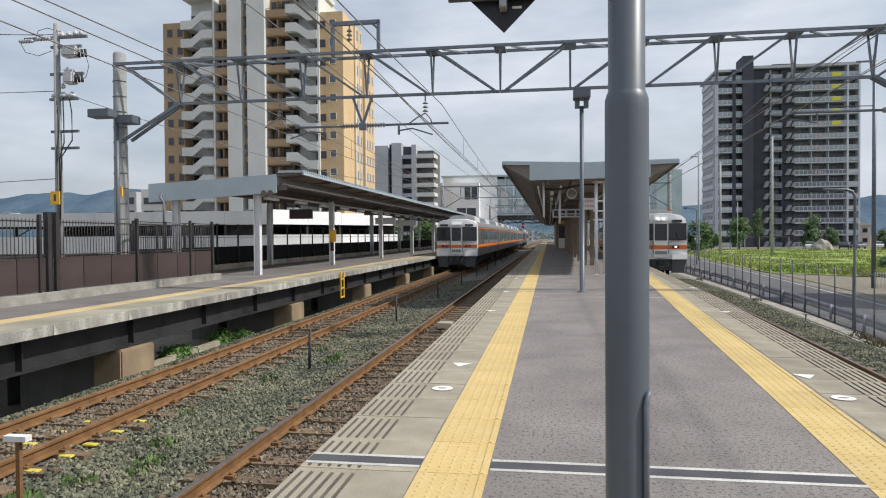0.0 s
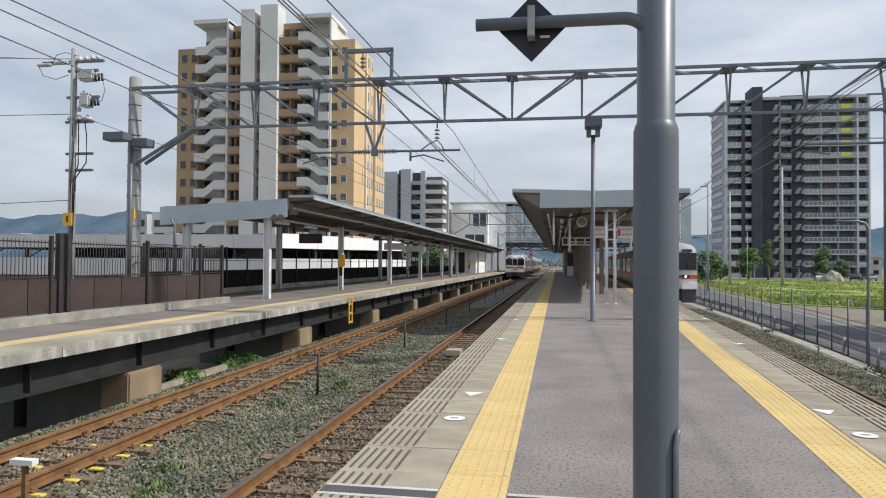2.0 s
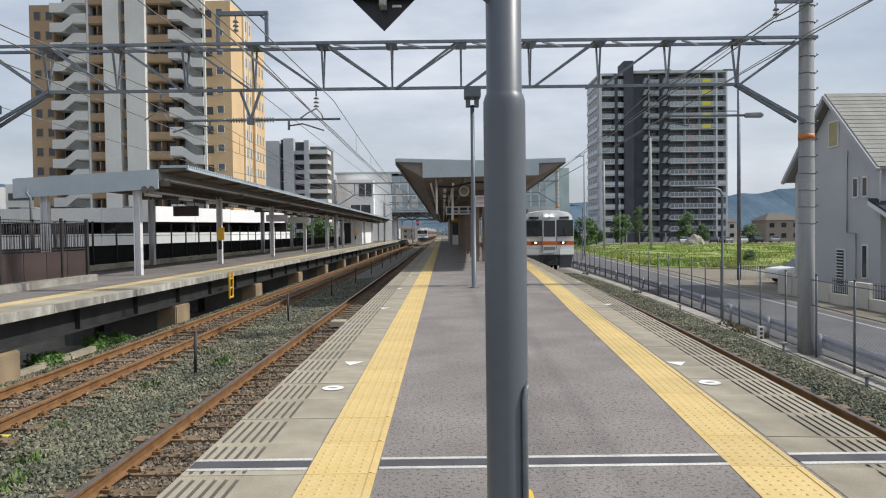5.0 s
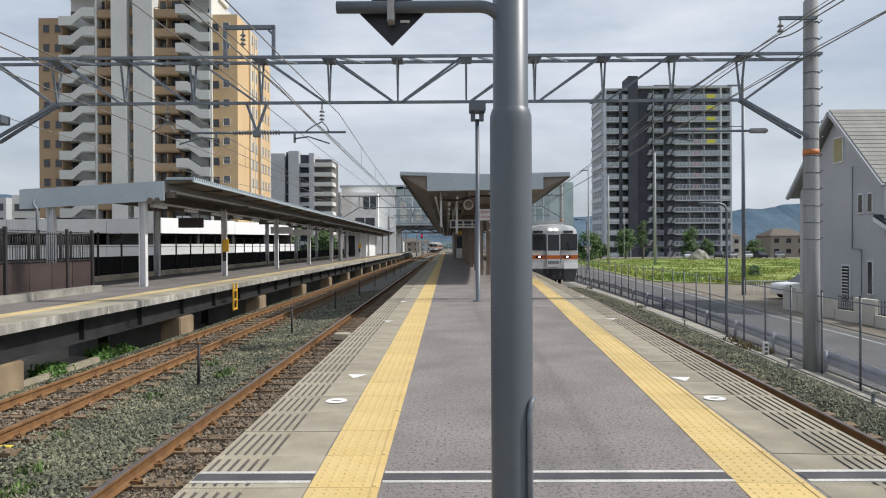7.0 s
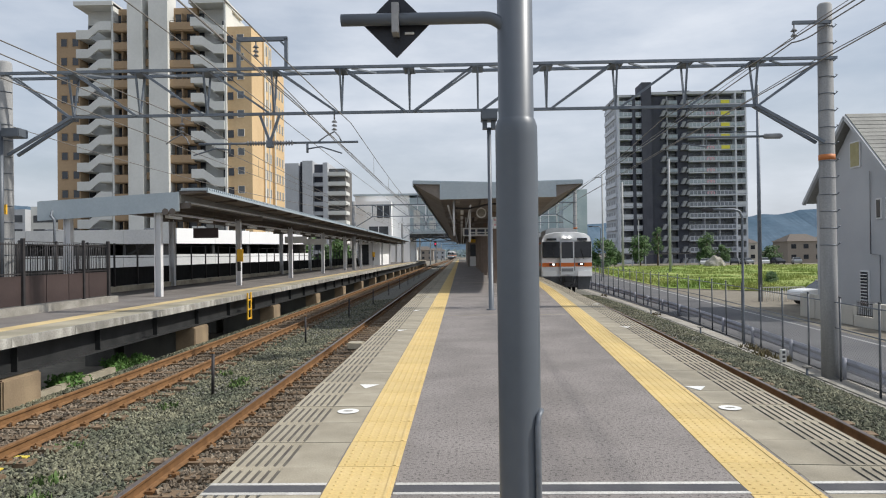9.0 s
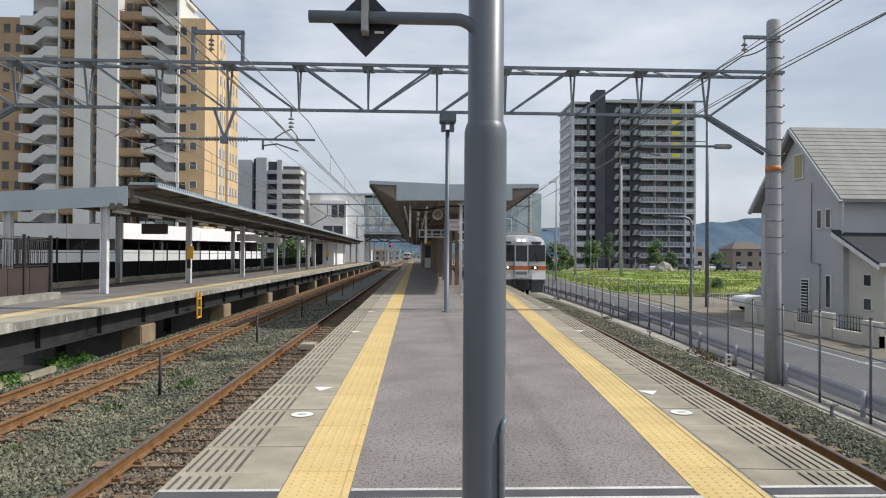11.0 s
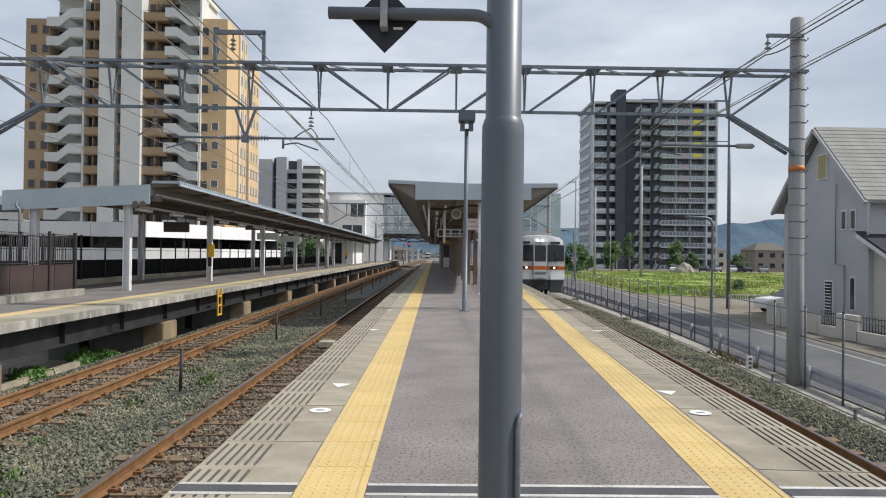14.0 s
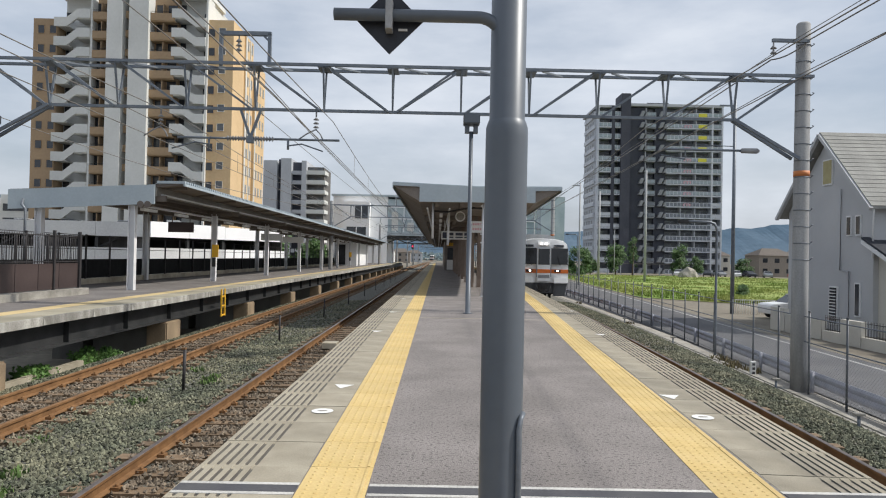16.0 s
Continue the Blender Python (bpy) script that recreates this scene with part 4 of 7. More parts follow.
def left_canopy():
    c = thing("opposite_canopy", "pale grey sheet-metal canopy roof on white posts", "canopy", (0, 24, 0))
    L = 98
    bm = bmesh.new()
    extrude_y(bm, [(-14.25, 3.44), (-9.2, 3.70), (-8.25, 3.76), (-8.25, 3.70), (-9.2, 3.60), (-14.25, 3.34)], [0.05, L])
    part("roof", bm, [ROOFUNDER], c)
    bm = bmesh.new()
    f = [[bm.verts.new((x, y, z)) for x, z in ((-14.28, 3.42), (-9.22, 3.70), (-9.22, 3.02), (-14.28, 2.74))] for y in (-0.03, 0.05)]
    bm.faces.new(f[0]); bm.faces.new(f[1][::-1])
    for i in range(4):
        j = (i + 1) % 4
        bm.faces.new((f[0][i], f[0][j], f[1][j], f[1][i]))
    part("end_fascia", bm, CANOPY, c)
    bm = bmesh.new()
    box(bm, -9.24, -9.18, 0.06, L, 3.3, 3.62)
    part("side_beam", bm, BEAMLIGHT, c, "grey-beige side beam under the eave")
    for k in range(32):
        bm = bmesh.new()
        box(bm, -9.18, -8.3, 0.5 + 3 * k, 0.56 + 3 * k, 3.58, 3.7)
        part("eave_rib", bm, SOFFIT2, c)
    # corrugated roof edge
    bm = bmesh.new()
    y = 0.0
    while y < L:
        box(bm, -9.15, -8.18, y, y + 0.11, 3.745, 3.83)
        y += 0.22
    box(bm, -9.2, -8.2, 0, L, 3.735, 3.75)
    part("corrugated_edge", bm, CANOPY, c)
    bm = bmesh.new()
    box(bm, -8.235, -8.17, 0, L, 3.655, 3.732)
    part("gutter", bm, CANOPY, c)
    bm = bmesh.new()
    tube(bm, (-9.1, 0.3, 3.36), (-9.1, L, 3.36), 0.035)
    part("conduit", bm, POSTWHITE, c)
    for k in range(10):
        y = 10.1 * k - 1.1 if k else 0.2
        for x, w in ((-10.05, 0.105), (-13.3, 0.11)):
            bm = bmesh.new()
            z1 = 3.2
            box(bm, x - w, x + w, y - 0.012, y + 0.012, 0, z1)
            for s in (-1, 1):
                box(bm, x + s * w - 0.012, x + s * w + 0.012, y - w, y + w, 0, z1)
            part("post", bm, POSTWHITE, c)
        bm = bmesh.new()
        box(bm, -13.9, -8.9, y - 0.08, y + 0.08, 3.12, 3.32)
        part("cross_beam", bm, SOFFIT2, c)
    for x in (-13, -12, -11, -10.4):
        bm = bmesh.new()
        box(bm, x - 0.05, x + 0.05, 0.1, L, 3.22, 3.4)
        part("purlin", bm, SOFFIT2, c)
    for x, z in ((-10.15, 3.02), (-10.6, 3.1)):
        bm = bmesh.new()
        tube(bm, (x, 0.3, z), (x, L, z), 0.04)
        part("conduit", bm, POSTWHITE, c)
    bm = bmesh.new()
    box(bm, -0.07, 0.07, 0, 1.25, -0.05, 0.05)
    me = mesh_of("tube_light", bm, LIGHTBOX)
    for k in range(28):
        piece("tube_light", me, c, pose(-10.3, 1.5 - 0 + 3.3 * k, 2.92))
    bm = bmesh.new()
    path_tube(bm, [(-13.75, 0.0, 3.1), (-13.75, -0.1, 2.9), (-13.62, -0.1, 2.75), (-13.62, -0.1, 0.1)], 0.05, 8)
    part("down_pipe", bm, GALV, c)


BEAMLIGHT = mat("grey_side_beam", (0.25, 0.235, 0.21), (0.31, 0.295, 0.265), 0.6, scale=0.7, fine=10)
LIGHTBOX = mat("tube_lamp_cover", (0.75, 0.75, 0.74), (0.8, 0.8, 0.79), 0.4)
ROOFUNDER = mat("roof_underside", (0.12, 0.10, 0.085), (0.16, 0.135, 0.115), 0.7, scale=1, fine=10)
SOFFIT2 = mat("steel_beam_brown", (0.115, 0.095, 0.08), (0.16, 0.135, 0.115), 0.6, scale=1)
left_canopy()


def yellow_boxes():
    for x, y, z in ((-9.95, 33.0, 1.45), (-9.95, 83.5, 1.45)):
        b = thing("call_box", "yellow emergency box fixed on a white platform post", "box", (x, y, z), "yellow boxes")
        bm = bmesh.new()
        box(bm, -0.13, 0.17, -0.2, -0.15, -0.3, 0.3)
        bent(bm, 0.01)
        part("case", bm, YBOX, b)
        bm = bmesh.new()
        box(bm, -0.1, 0.06, -0.24, -0.2, -0.75, -0.32)
        part("lower_case", bm, STEEL_DK, b)


yellow_boxes()


def hanging_signs():
    for x, y, w, m in ((-10.6, 30.2, 0.55, "brown"), (-10.2, 45.0, 0.7, "white"), (-10.4, 52.0, 0.9, "white")):
        g = thing("hanging_sign", ("dark brown" if m == "brown" else "pale") + " hanging sign board under the opposite canopy", "sign", (x, y, 2.45), "hanging signs")
        bm = bmesh.new()
        box(bm, -w, w, -0.05, 0.05, -0.22, 0.22)
        bent(bm, 0.01)
        part("board", bm, BROWN if m == "brown" else SIGNWHITE, g)
        for o in (-0.7, 0.7):
            bm = bmesh.new()
            tube(bm, (o * w, 0, 0.22), (o * w, 0, 0.9), 0.02)
            part("hanger", bm, SOFFIT2, g)
    g = thing("horn_speaker", "pale horn loudspeakers on the first canopy post", "speaker", (-9.85, 24.05, 3.0))
    for o in (0.15, 0.4):
        bm = bmesh.new()
        tube(bm, (o, -0.1, 0), (o + 0.05, 0.25, 0), 0.12, 0.05, n=14)
        part("horn", bm, SOFFIT2, g)
    bm = bmesh.new()
    box(bm, -0.08, 0.5, 0.1, 0.16, -0.03, 0.03)
    part("bracket", bm, GALV, g)


hanging_signs()


def brown_fence():
    k = thing("fence_kerb", "weathered concrete kerb under the brown fence", "kerb", kind="structure")
    bm = bmesh.new()
    box(bm, -10.75, -10.2, -8, 21.6, 0, 0.2)
    part("kerb", bm, CONC_OLD, k)
    f = thing("station_fence", "dark brown panel fence with vertical bars above", "fence", (-10.45, 0, 0.2))
    bm = bmesh.new()
    box(bm, -0.02, 0.02, 0.015, 1.035, 0.02, 0.76)
    box(bm, -0.026, 0.026, 0.015, 1.035, 0.02, 0.05); box(bm, -0.026, 0.026, 0.015, 1.035, 0.73, 0.76)
    me = mesh_of("panel", bm, BROWN)
    bm = bmesh.new()
    tube(bm, (0, 0, 0.76), (0, 0, 1.62), 0.009, n=5)
    me_bar = mesh_of("upright_bar", bm, FENCE_DK)
    y = -7.0
    while y < 21.0:
        piece("panel", me, f, pose(0, y, 0))
        y += 1.05
    y = 4.0
    while y < 21.3:
        piece("upright_bar", me_bar, f, pose(0, y, 0))
        y += 0.105
    for z in (0.8, 1.55):
        bm = bmesh.new()
        box(bm, -0.015, 0.015, -7, 21.4, z, z + 0.03)
        part("rail", bm, FENCE_DK, f)
    for y, h, w in ((8.2, 1.72, 0.035), (10.9, 1.85, 0.05), (13.6, 1.72, 0.035), (13.85, 1.78, 0.06), (14.1, 1.78, 0.06), (17.2, 1.72, 0.04), (20.0, 1.72, 0.035), (21.4, 1.72, 0.04)):
        bm = bmesh.new()
        box(bm, -w + 0.03, w + 0.03, y - w, y + w, 0, h)
        part("post", bm, FENCE_DK, f)
    # black screen fence farther on, behind the platform
    g = thing("screen_fence", "black panel screen fence with slim posts on a concrete kerb", "fence", (-13.5, 0, 0))
    bm = bmesh.new()
    box(bm, -0.15, 0.15, 21.6, 120, 0, 0.22)
    part("kerb", bm, CONC, g)
    bm = bmesh.new()
    box(bm, -0.02, 0.02, 0.01, 1.99, 0.24, 1.0)
    me = mesh_of("panel", bm, BLACK)
    bm = bmesh.new()
    box(bm, -0.03, 0.03, -0.03, 0.03, 0.2, 2.0)
    me_p = mesh_of("post", bm, FENCE_DK)
    y = 21.7
    while y < 119:
        piece("panel", me, g, pose(0, y, 0))
        piece("post", me_p, g, pose(0.06, y, 0))
        y += 2.0
    bm = bmesh.new()
    for z in (1.4, 1.95):
        box(bm, -0.012, 0.012, 21.7, 119, z, z + 0.025)
    part("rail", bm, FENCE_DK, g)
    # short return fence closing the brown one
    r = thing("return_fence", "short dark barred fence closing the platform end", "fence", (-10.45, 21.5, 0))
    bm = bmesh.new()
    tube(bm, (0, 0, 0.2), (0, 0, 1.75), 0.009, n=4)
    me = mesh_of("bar", bm, FENCE_DK)
    for i in range(30):
        piece("bar", me, r, pose(-0.1 * i, 0, 0))
    for x in (0, -1.0, -2.0, -2.95):
        bm = bmesh.new()
        box(bm, x - 0.035, x + 0.035, -0.035, 0.035, 0, 1.85)
        part("post", bm, FENCE_DK, r)


brown_fence()


# ---- stakes and small trackside things ----
def stakes():
    for y in (12.94, 20.7, 28.7, 36.6, 44.6, 52.6, 60.6, 68.6, 76.6):
        s = thing("track_stake", "thin dark rusty stake standing in the ballast", "stake", (-4.03, y, BZ - 0.1), "track stakes")
        bm = bmesh.new()
        tube(bm, (0, 0, 0), (random.uniform(-0.02, 0.02), 0, 0.86), 0.03, n=6)
        part("rod", bm, FENCE_DK, s)
        bm = bmesh.new()
        box(bm, -0.035, 0.035, -0.035, 0.035, 0.86, 0.89)
        part("cap", bm, RUST, s)
    s = thing("track_marker", "white topped rusty marker post beside the track", "marker", (-4.15, 5.62, BZ - 0.1))
    bm = bmesh.new()
    box(bm, -0.02, 0.02, -0.02, 0.02, 0, 0.84)
    part("rod", bm, RUST, s)
    bm = bmesh.new()
    box(bm, -0.13, 0.1, -0.04, 0.04, 0.84, 0.89)
    part("cap", bm, SIGNWHITE, s)
    b = thing("rail_box", "pale concrete block lying beside the rail", "block", (-2.2, 18.75, RZ - 0.14))
    bm = bmesh.new()
    box(bm, -0.2, 0.2, -0.26, 0.26, 0, 0.16)
    bent(bm, 0.015)
    part("body", bm, CONC, b)
    for x, y in ((-5.74, 8.67), (-5.74, 8.16), (-5.74, 7.64), (-5.0, 8.79), (-5.0, 8.28), (-4.97, 7.72), (-4.95, 7.27), (-4.97, 6.76)):
        m = thing("sleeper_mark", "small yellow painted block on a sleeper end", "marking", (x, y, BZ + 0.03), "yellow sleeper marks")
        bm = bmesh.new()
        box(bm, -0.085, 0.085, -0.045, 0.045, 0, 0.022)
        bent(bm, 0.005)
        part("block", bm, YMARK, m)


stakes()


def weeds(name, spots, label, h=(0.15, 0.4), material=None):
    """Tufts of narrow leaves, joined."""
    bm = bmesh.new()
    rng = random.Random(11)
    for cx, cy, cz, r, n in spots:
        for i in range(n):
            a, d = rng.uniform(0, 6.28), r * math.sqrt(rng.random())
            x, y = cx + d * math.cos(a), cy + d * math.sin(a)
            hh = rng.uniform(*h)
            b = rng.uniform(0, 6.28)
            w = rng.uniform(0.012, 0.03)
            lx, ly = rng.uniform(-0.5, 0.5) * hh, rng.uniform(-0.5, 0.5) * hh
            v = [bm.verts.new(c) for c in ((x - w * math.cos(b), y - w * math.sin(b), cz), (x + w * math.cos(b), y + w * math.sin(b), cz),
                                           (x + lx * 0.5 + w * math.cos(b), y + ly * 0.5 + w * math.sin(b), cz + hh * 0.7), (x + lx, y + ly, cz + hh))]
            bm.faces.new(v)
    tagged(part(name, bm, material or WEED), label, "weeds", kind="stuff")


rw = random.Random(4)
weeds("track_weeds", [(-4.3 + rw.uniform(-0.5, 0.6), rw.uniform(5, 16), BZ - 0.03, 0.2, 45) for _ in range(12)], "low green weeds between ballast stones", (0.03, 0.10))
weeds("kerb_weeds", [(way(y) + 4.9 + rw.uniform(-0.2, 0.3), y, GZ + 0.05, 0.28, 80) for y in (20.3, 20.8, 21.4, 22, 22.6, 34.5, 50)], "dry brown weeds along the fence", (0.06, 0.26), WEED_DRY)



# ---- apartment towers ----
OCHRE = mat("ochre_wall", (0.56, 0.40, 0.225), (0.62, 0.45, 0.26), 0.85, scale=0.2, fine=3, fine_mix=0.15, bump=0)
BROWNWALL = mat("brown_wall", (0.33, 0.235, 0.145), (0.38, 0.27, 0.165), 0.85, scale=0.2, fine=3, fine_mix=0.15, bump=0)
OFFWHITE = mat("offwhite_wall", (0.56, 0.57, 0.55), (0.63, 0.64, 0.62), 0.85, scale=0.15, fine=3, fine_mix=0.12, bump=0)
GREYWALL = mat("grey_wall", (0.40, 0.42, 0.45), (0.45, 0.47, 0.50), 0.85, scale=0.2, fine=3, fine_mix=0.12, bump=0)
DARKWALL = mat("charcoal_wall", (0.048, 0.053, 0.072), (0.064, 0.069, 0.088), 0.8, scale=0.3, fine=3, bump=0)
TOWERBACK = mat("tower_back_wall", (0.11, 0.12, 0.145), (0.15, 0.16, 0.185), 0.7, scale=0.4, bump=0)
WINDOW2 = mat("tower_window", (0.09, 0.10, 0.11), (0.15, 0.16, 0.17), 0.3, scale=0.8, bump=0)
# dark tone with the shade of open recesses put into the colour
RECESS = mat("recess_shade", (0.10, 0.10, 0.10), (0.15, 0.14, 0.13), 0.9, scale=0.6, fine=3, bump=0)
RAILGLASS = mat("balcony_glass", (0.30, 0.36, 0.40), (0.36, 0.42, 0.45), 0.25, scale=0.5, bump=0)
BANNER_Y = mat("banner_yellow", (0.62, 0.58, 0.05), (0.66, 0.62, 0.08), 0.7)
BANNER_R = mat("banner_pink", (0.62, 0.35, 0.40), (0.66, 0.40, 0.45), 0.7)


def pane(name, w, z0, z1, glass, frame_m):
    """A window in one piece: a raised rim round sunk glass, facing -y."""
    bm = bmesh.new()
    box(bm, -w / 2, w / 2, -0.09, 0.1, z0, z1, 1)
    bm.normal_update()
    front = [f for f in bm.faces if abs(f.calc_center_median().y + 0.09) < 0.001]
    bmesh.ops.inset_individual(bm, faces=front, thickness=0.07, depth=0.0)
    for f in front:
        f.material_index = 0
        for v in f.verts:
            v.co.y += 0.06
    return mesh_of(name, bm, [glass, frame_m])


def ochre_tower():
    """High apartment block with outside stairs; front at y = 105."""
    Y, FH = 105.0, 2.94
    z0 = -0.06
    t = thing("apartment_tower", "tall ochre and white apartment tower with zigzag outside stairs", "apartment building", (0, Y, GZ))
    up = -GZ

    def block(name, x0, x1, y0, y1, zt, m, label=""):
        bm = bmesh.new()
        box(bm, x0, x1, y0, y1, 0, zt + up)
        return part(name, bm, m, t, label)
    block("west_wing", -61.8, -58.2, 0.0, 12, 36.6, BROWNWALL)
    block("stair_back", -58.2, -53.1, 2.6, 12, 40.6, OFFWHITE)
    block("bay_back", -52.8, -50.3, 1.6, 12, 40.6, BROWNWALL)
    block("white_shaft", -50.3, -47.94, -0.8, 6, 42.4, OFFWHITE)
    block("shaft_gap", -47.94, -46.96, 1.4, 8, 41.6, BROWNWALL)
    block("white_shaft", -46.96, -44.0, -0.8, 2.4, 43.0, OFFWHITE)
    block("bay_back", -44.0, -40.3, 1.6, 12, 40.6, BROWNWALL)
    block("stair_back", -40.3, -35.5, 2.6, 12, 40.6, OFFWHITE)
    block("east_wing", -35.2, -31.4, 0.4, 6.4, 37.1, OCHRE)
    block("east_wing_step", -35.2, -31.2, 6.4, 11, 36.7, OCHRE)
    block("east_wing_end", -35.2, -30.8, 11, 17.5, 33.4, OCHRE)
    block("pillar", -53.1, -52.8, -0.1, 3, 41.0, OFFWHITE)
    block("pillar", -35.5, -35.2, -0.1, 3, 41.0, OFFWHITE)
    for y0, y1, zt in ((6.5, 7.1, 36.5), (9.0, 9.4, 36.5), (11.2, 11.7, 33.3)):
        block("white_strip", -31.3 if y0 < 11 else -30.9, -31.1 if y0 < 11 else -30.72, y0, y1, zt, OFFWHITE)
    for x0, x1 in ((-58.9, -52.8), (-40.9, -35.1)):
        bm = bmesh.new()
        box(bm, x0, x1, -0.4, 8, 40.6 + up, 41.25 + up)
        part("roof_slab", bm, OFFWHITE, t)

    win = pane("window", 1.05, 0, 1.15, WINDOW2, OFFWHITE)
    win_bay = pane("window", 1.5, 0, 1.7, WINDOW, BROWNWALL)
    win_side = pane("window", 0.75, 0, 1.5, WINDOW2, OFFWHITE)
    opening = pane("doorway", 1.15, 0, 1.6, WINDOW, OFFWHITE)
    niche = pane("niche", 1.0, 0, 1.25, WINDOW, BROWNWALL)
    fbm = bmesh.new()
    prism_xz(fbm, [(-58.6, -1.35), (-56.7, -1.35), (-55.0, 0.0), (-53.1, 0.0), (-53.1, -1.4), (-55.0, -1.4), (-56.7, -2.75), (-58.6, -2.75)], -0.25, 0.0)
    box(fbm, -58.6, -58.4, 0.0, 2.5, -2.75, -1.35)
    box(fbm, -55.4, -53.1, 0.0, 2.55, -1.55, -1.4)
    box(fbm, -58.4, -56.4, 0.0, 2.55, -2.75, -2.6)
    stair_w = mesh_of("stair_flight", fbm, OFFWHITE)
    fbm = bmesh.new()
    prism_xz(fbm, [(-40.7, 0.0), (-38.9, 0.0), (-37.0, -1.35), (-35.5, -1.35), (-35.5, -2.75), (-37.0, -2.75), (-38.9, -1.4), (-40.7, -1.4)], -0.25, 0.0)
    box(fbm, -40.7, -40.5, 0.0, 2.5, -1.4, 0.0)
    box(fbm, -40.7, -38.5, 0.0, 2.55, -1.55, -1.4)
    box(fbm, -37.3, -35.5, 0.0, 2.55, -2.75, -2.6)
    stair_e = mesh_of("stair_flight", fbm, OFFWHITE)

    def balcony(x0, x1):
        bm = bmesh.new()
        box(bm, x0, x1, -0.1, 0.08, -1.15, 0.0)
        box(bm, x0, x1, 0.08, 1.6, -1.3, -1.15)
        box(bm, (x0 + x1) / 2 - 0.06, (x0 + x1) / 2 + 0.06, 0.1, 1.6, -1.15, 1.5)
        box(bm, x0 + 0.1, x1 - 0.1, -0.02, 0.02, 0.25, 0.30, 1)
        return mesh_of("balcony", bm, [BROWNWALL, STEEL_DK])
    balc_w, balc_e = balcony(-52.8, -50.3), balcony(-44.0, -40.3)
    gbm = bmesh.new()
    box(gbm, -47.94, -46.96, 0.3, 1.4, -1.1, 0.0)
    gap = mesh_of("gap_parapet", gbm, BROWNWALL)
    k = 0
    while z0 + k * FH < 39.5:
        z = z0 + k * FH + up
        piece("stair_flight", stair_w, t, pose(0, 0, z))
        piece("stair_flight", stair_e, t, pose(0, 0, z + 0.35))
        piece("balcony", balc_w, t, pose(0, 0, z - 0.35))
        piece("balcony", balc_e, t, pose(0, 0, z - 0.35))
        piece("gap_parapet", gap, t, pose(0, 0, z))
        for x, y in ((-52.2, 1.55), (-50.9, 1.55), (-43.0, 1.55), (-41.2, 1.55), (-47.4, 1.35)):
            piece("window", win_bay, t, pose(x, y, z - 0.25))
        for x, dz in ((-53.8, 0.0), (-57.6, -1.3), (-40.0, 0.3), (-36.1, -1.0)):
            piece("doorway", opening, t, pose(x, 2.55, z + dz))
        if z - up < 36:
            for x in (-60.6, -58.8):
                piece("niche", niche, t, pose(x, -0.02, z - 0.9))
            piece("window", win, t, pose(-33.1, 0.38, z - 0.5))
            piece("niche", niche, t, pose(-34.7, 0.38, z - 0.75))
            for y, xx in ((7.9, -31.2), (10.0, -31.2), (12.6, -30.8), (14.3, -30.8), (16.2, -30.8)):
                if xx > -31 and z - up > 32:
                    continue
                piece("window", win_side, t, pose(xx, y, z - 0.6, 0, 0, 90))
        k += 1


ochre_tower()


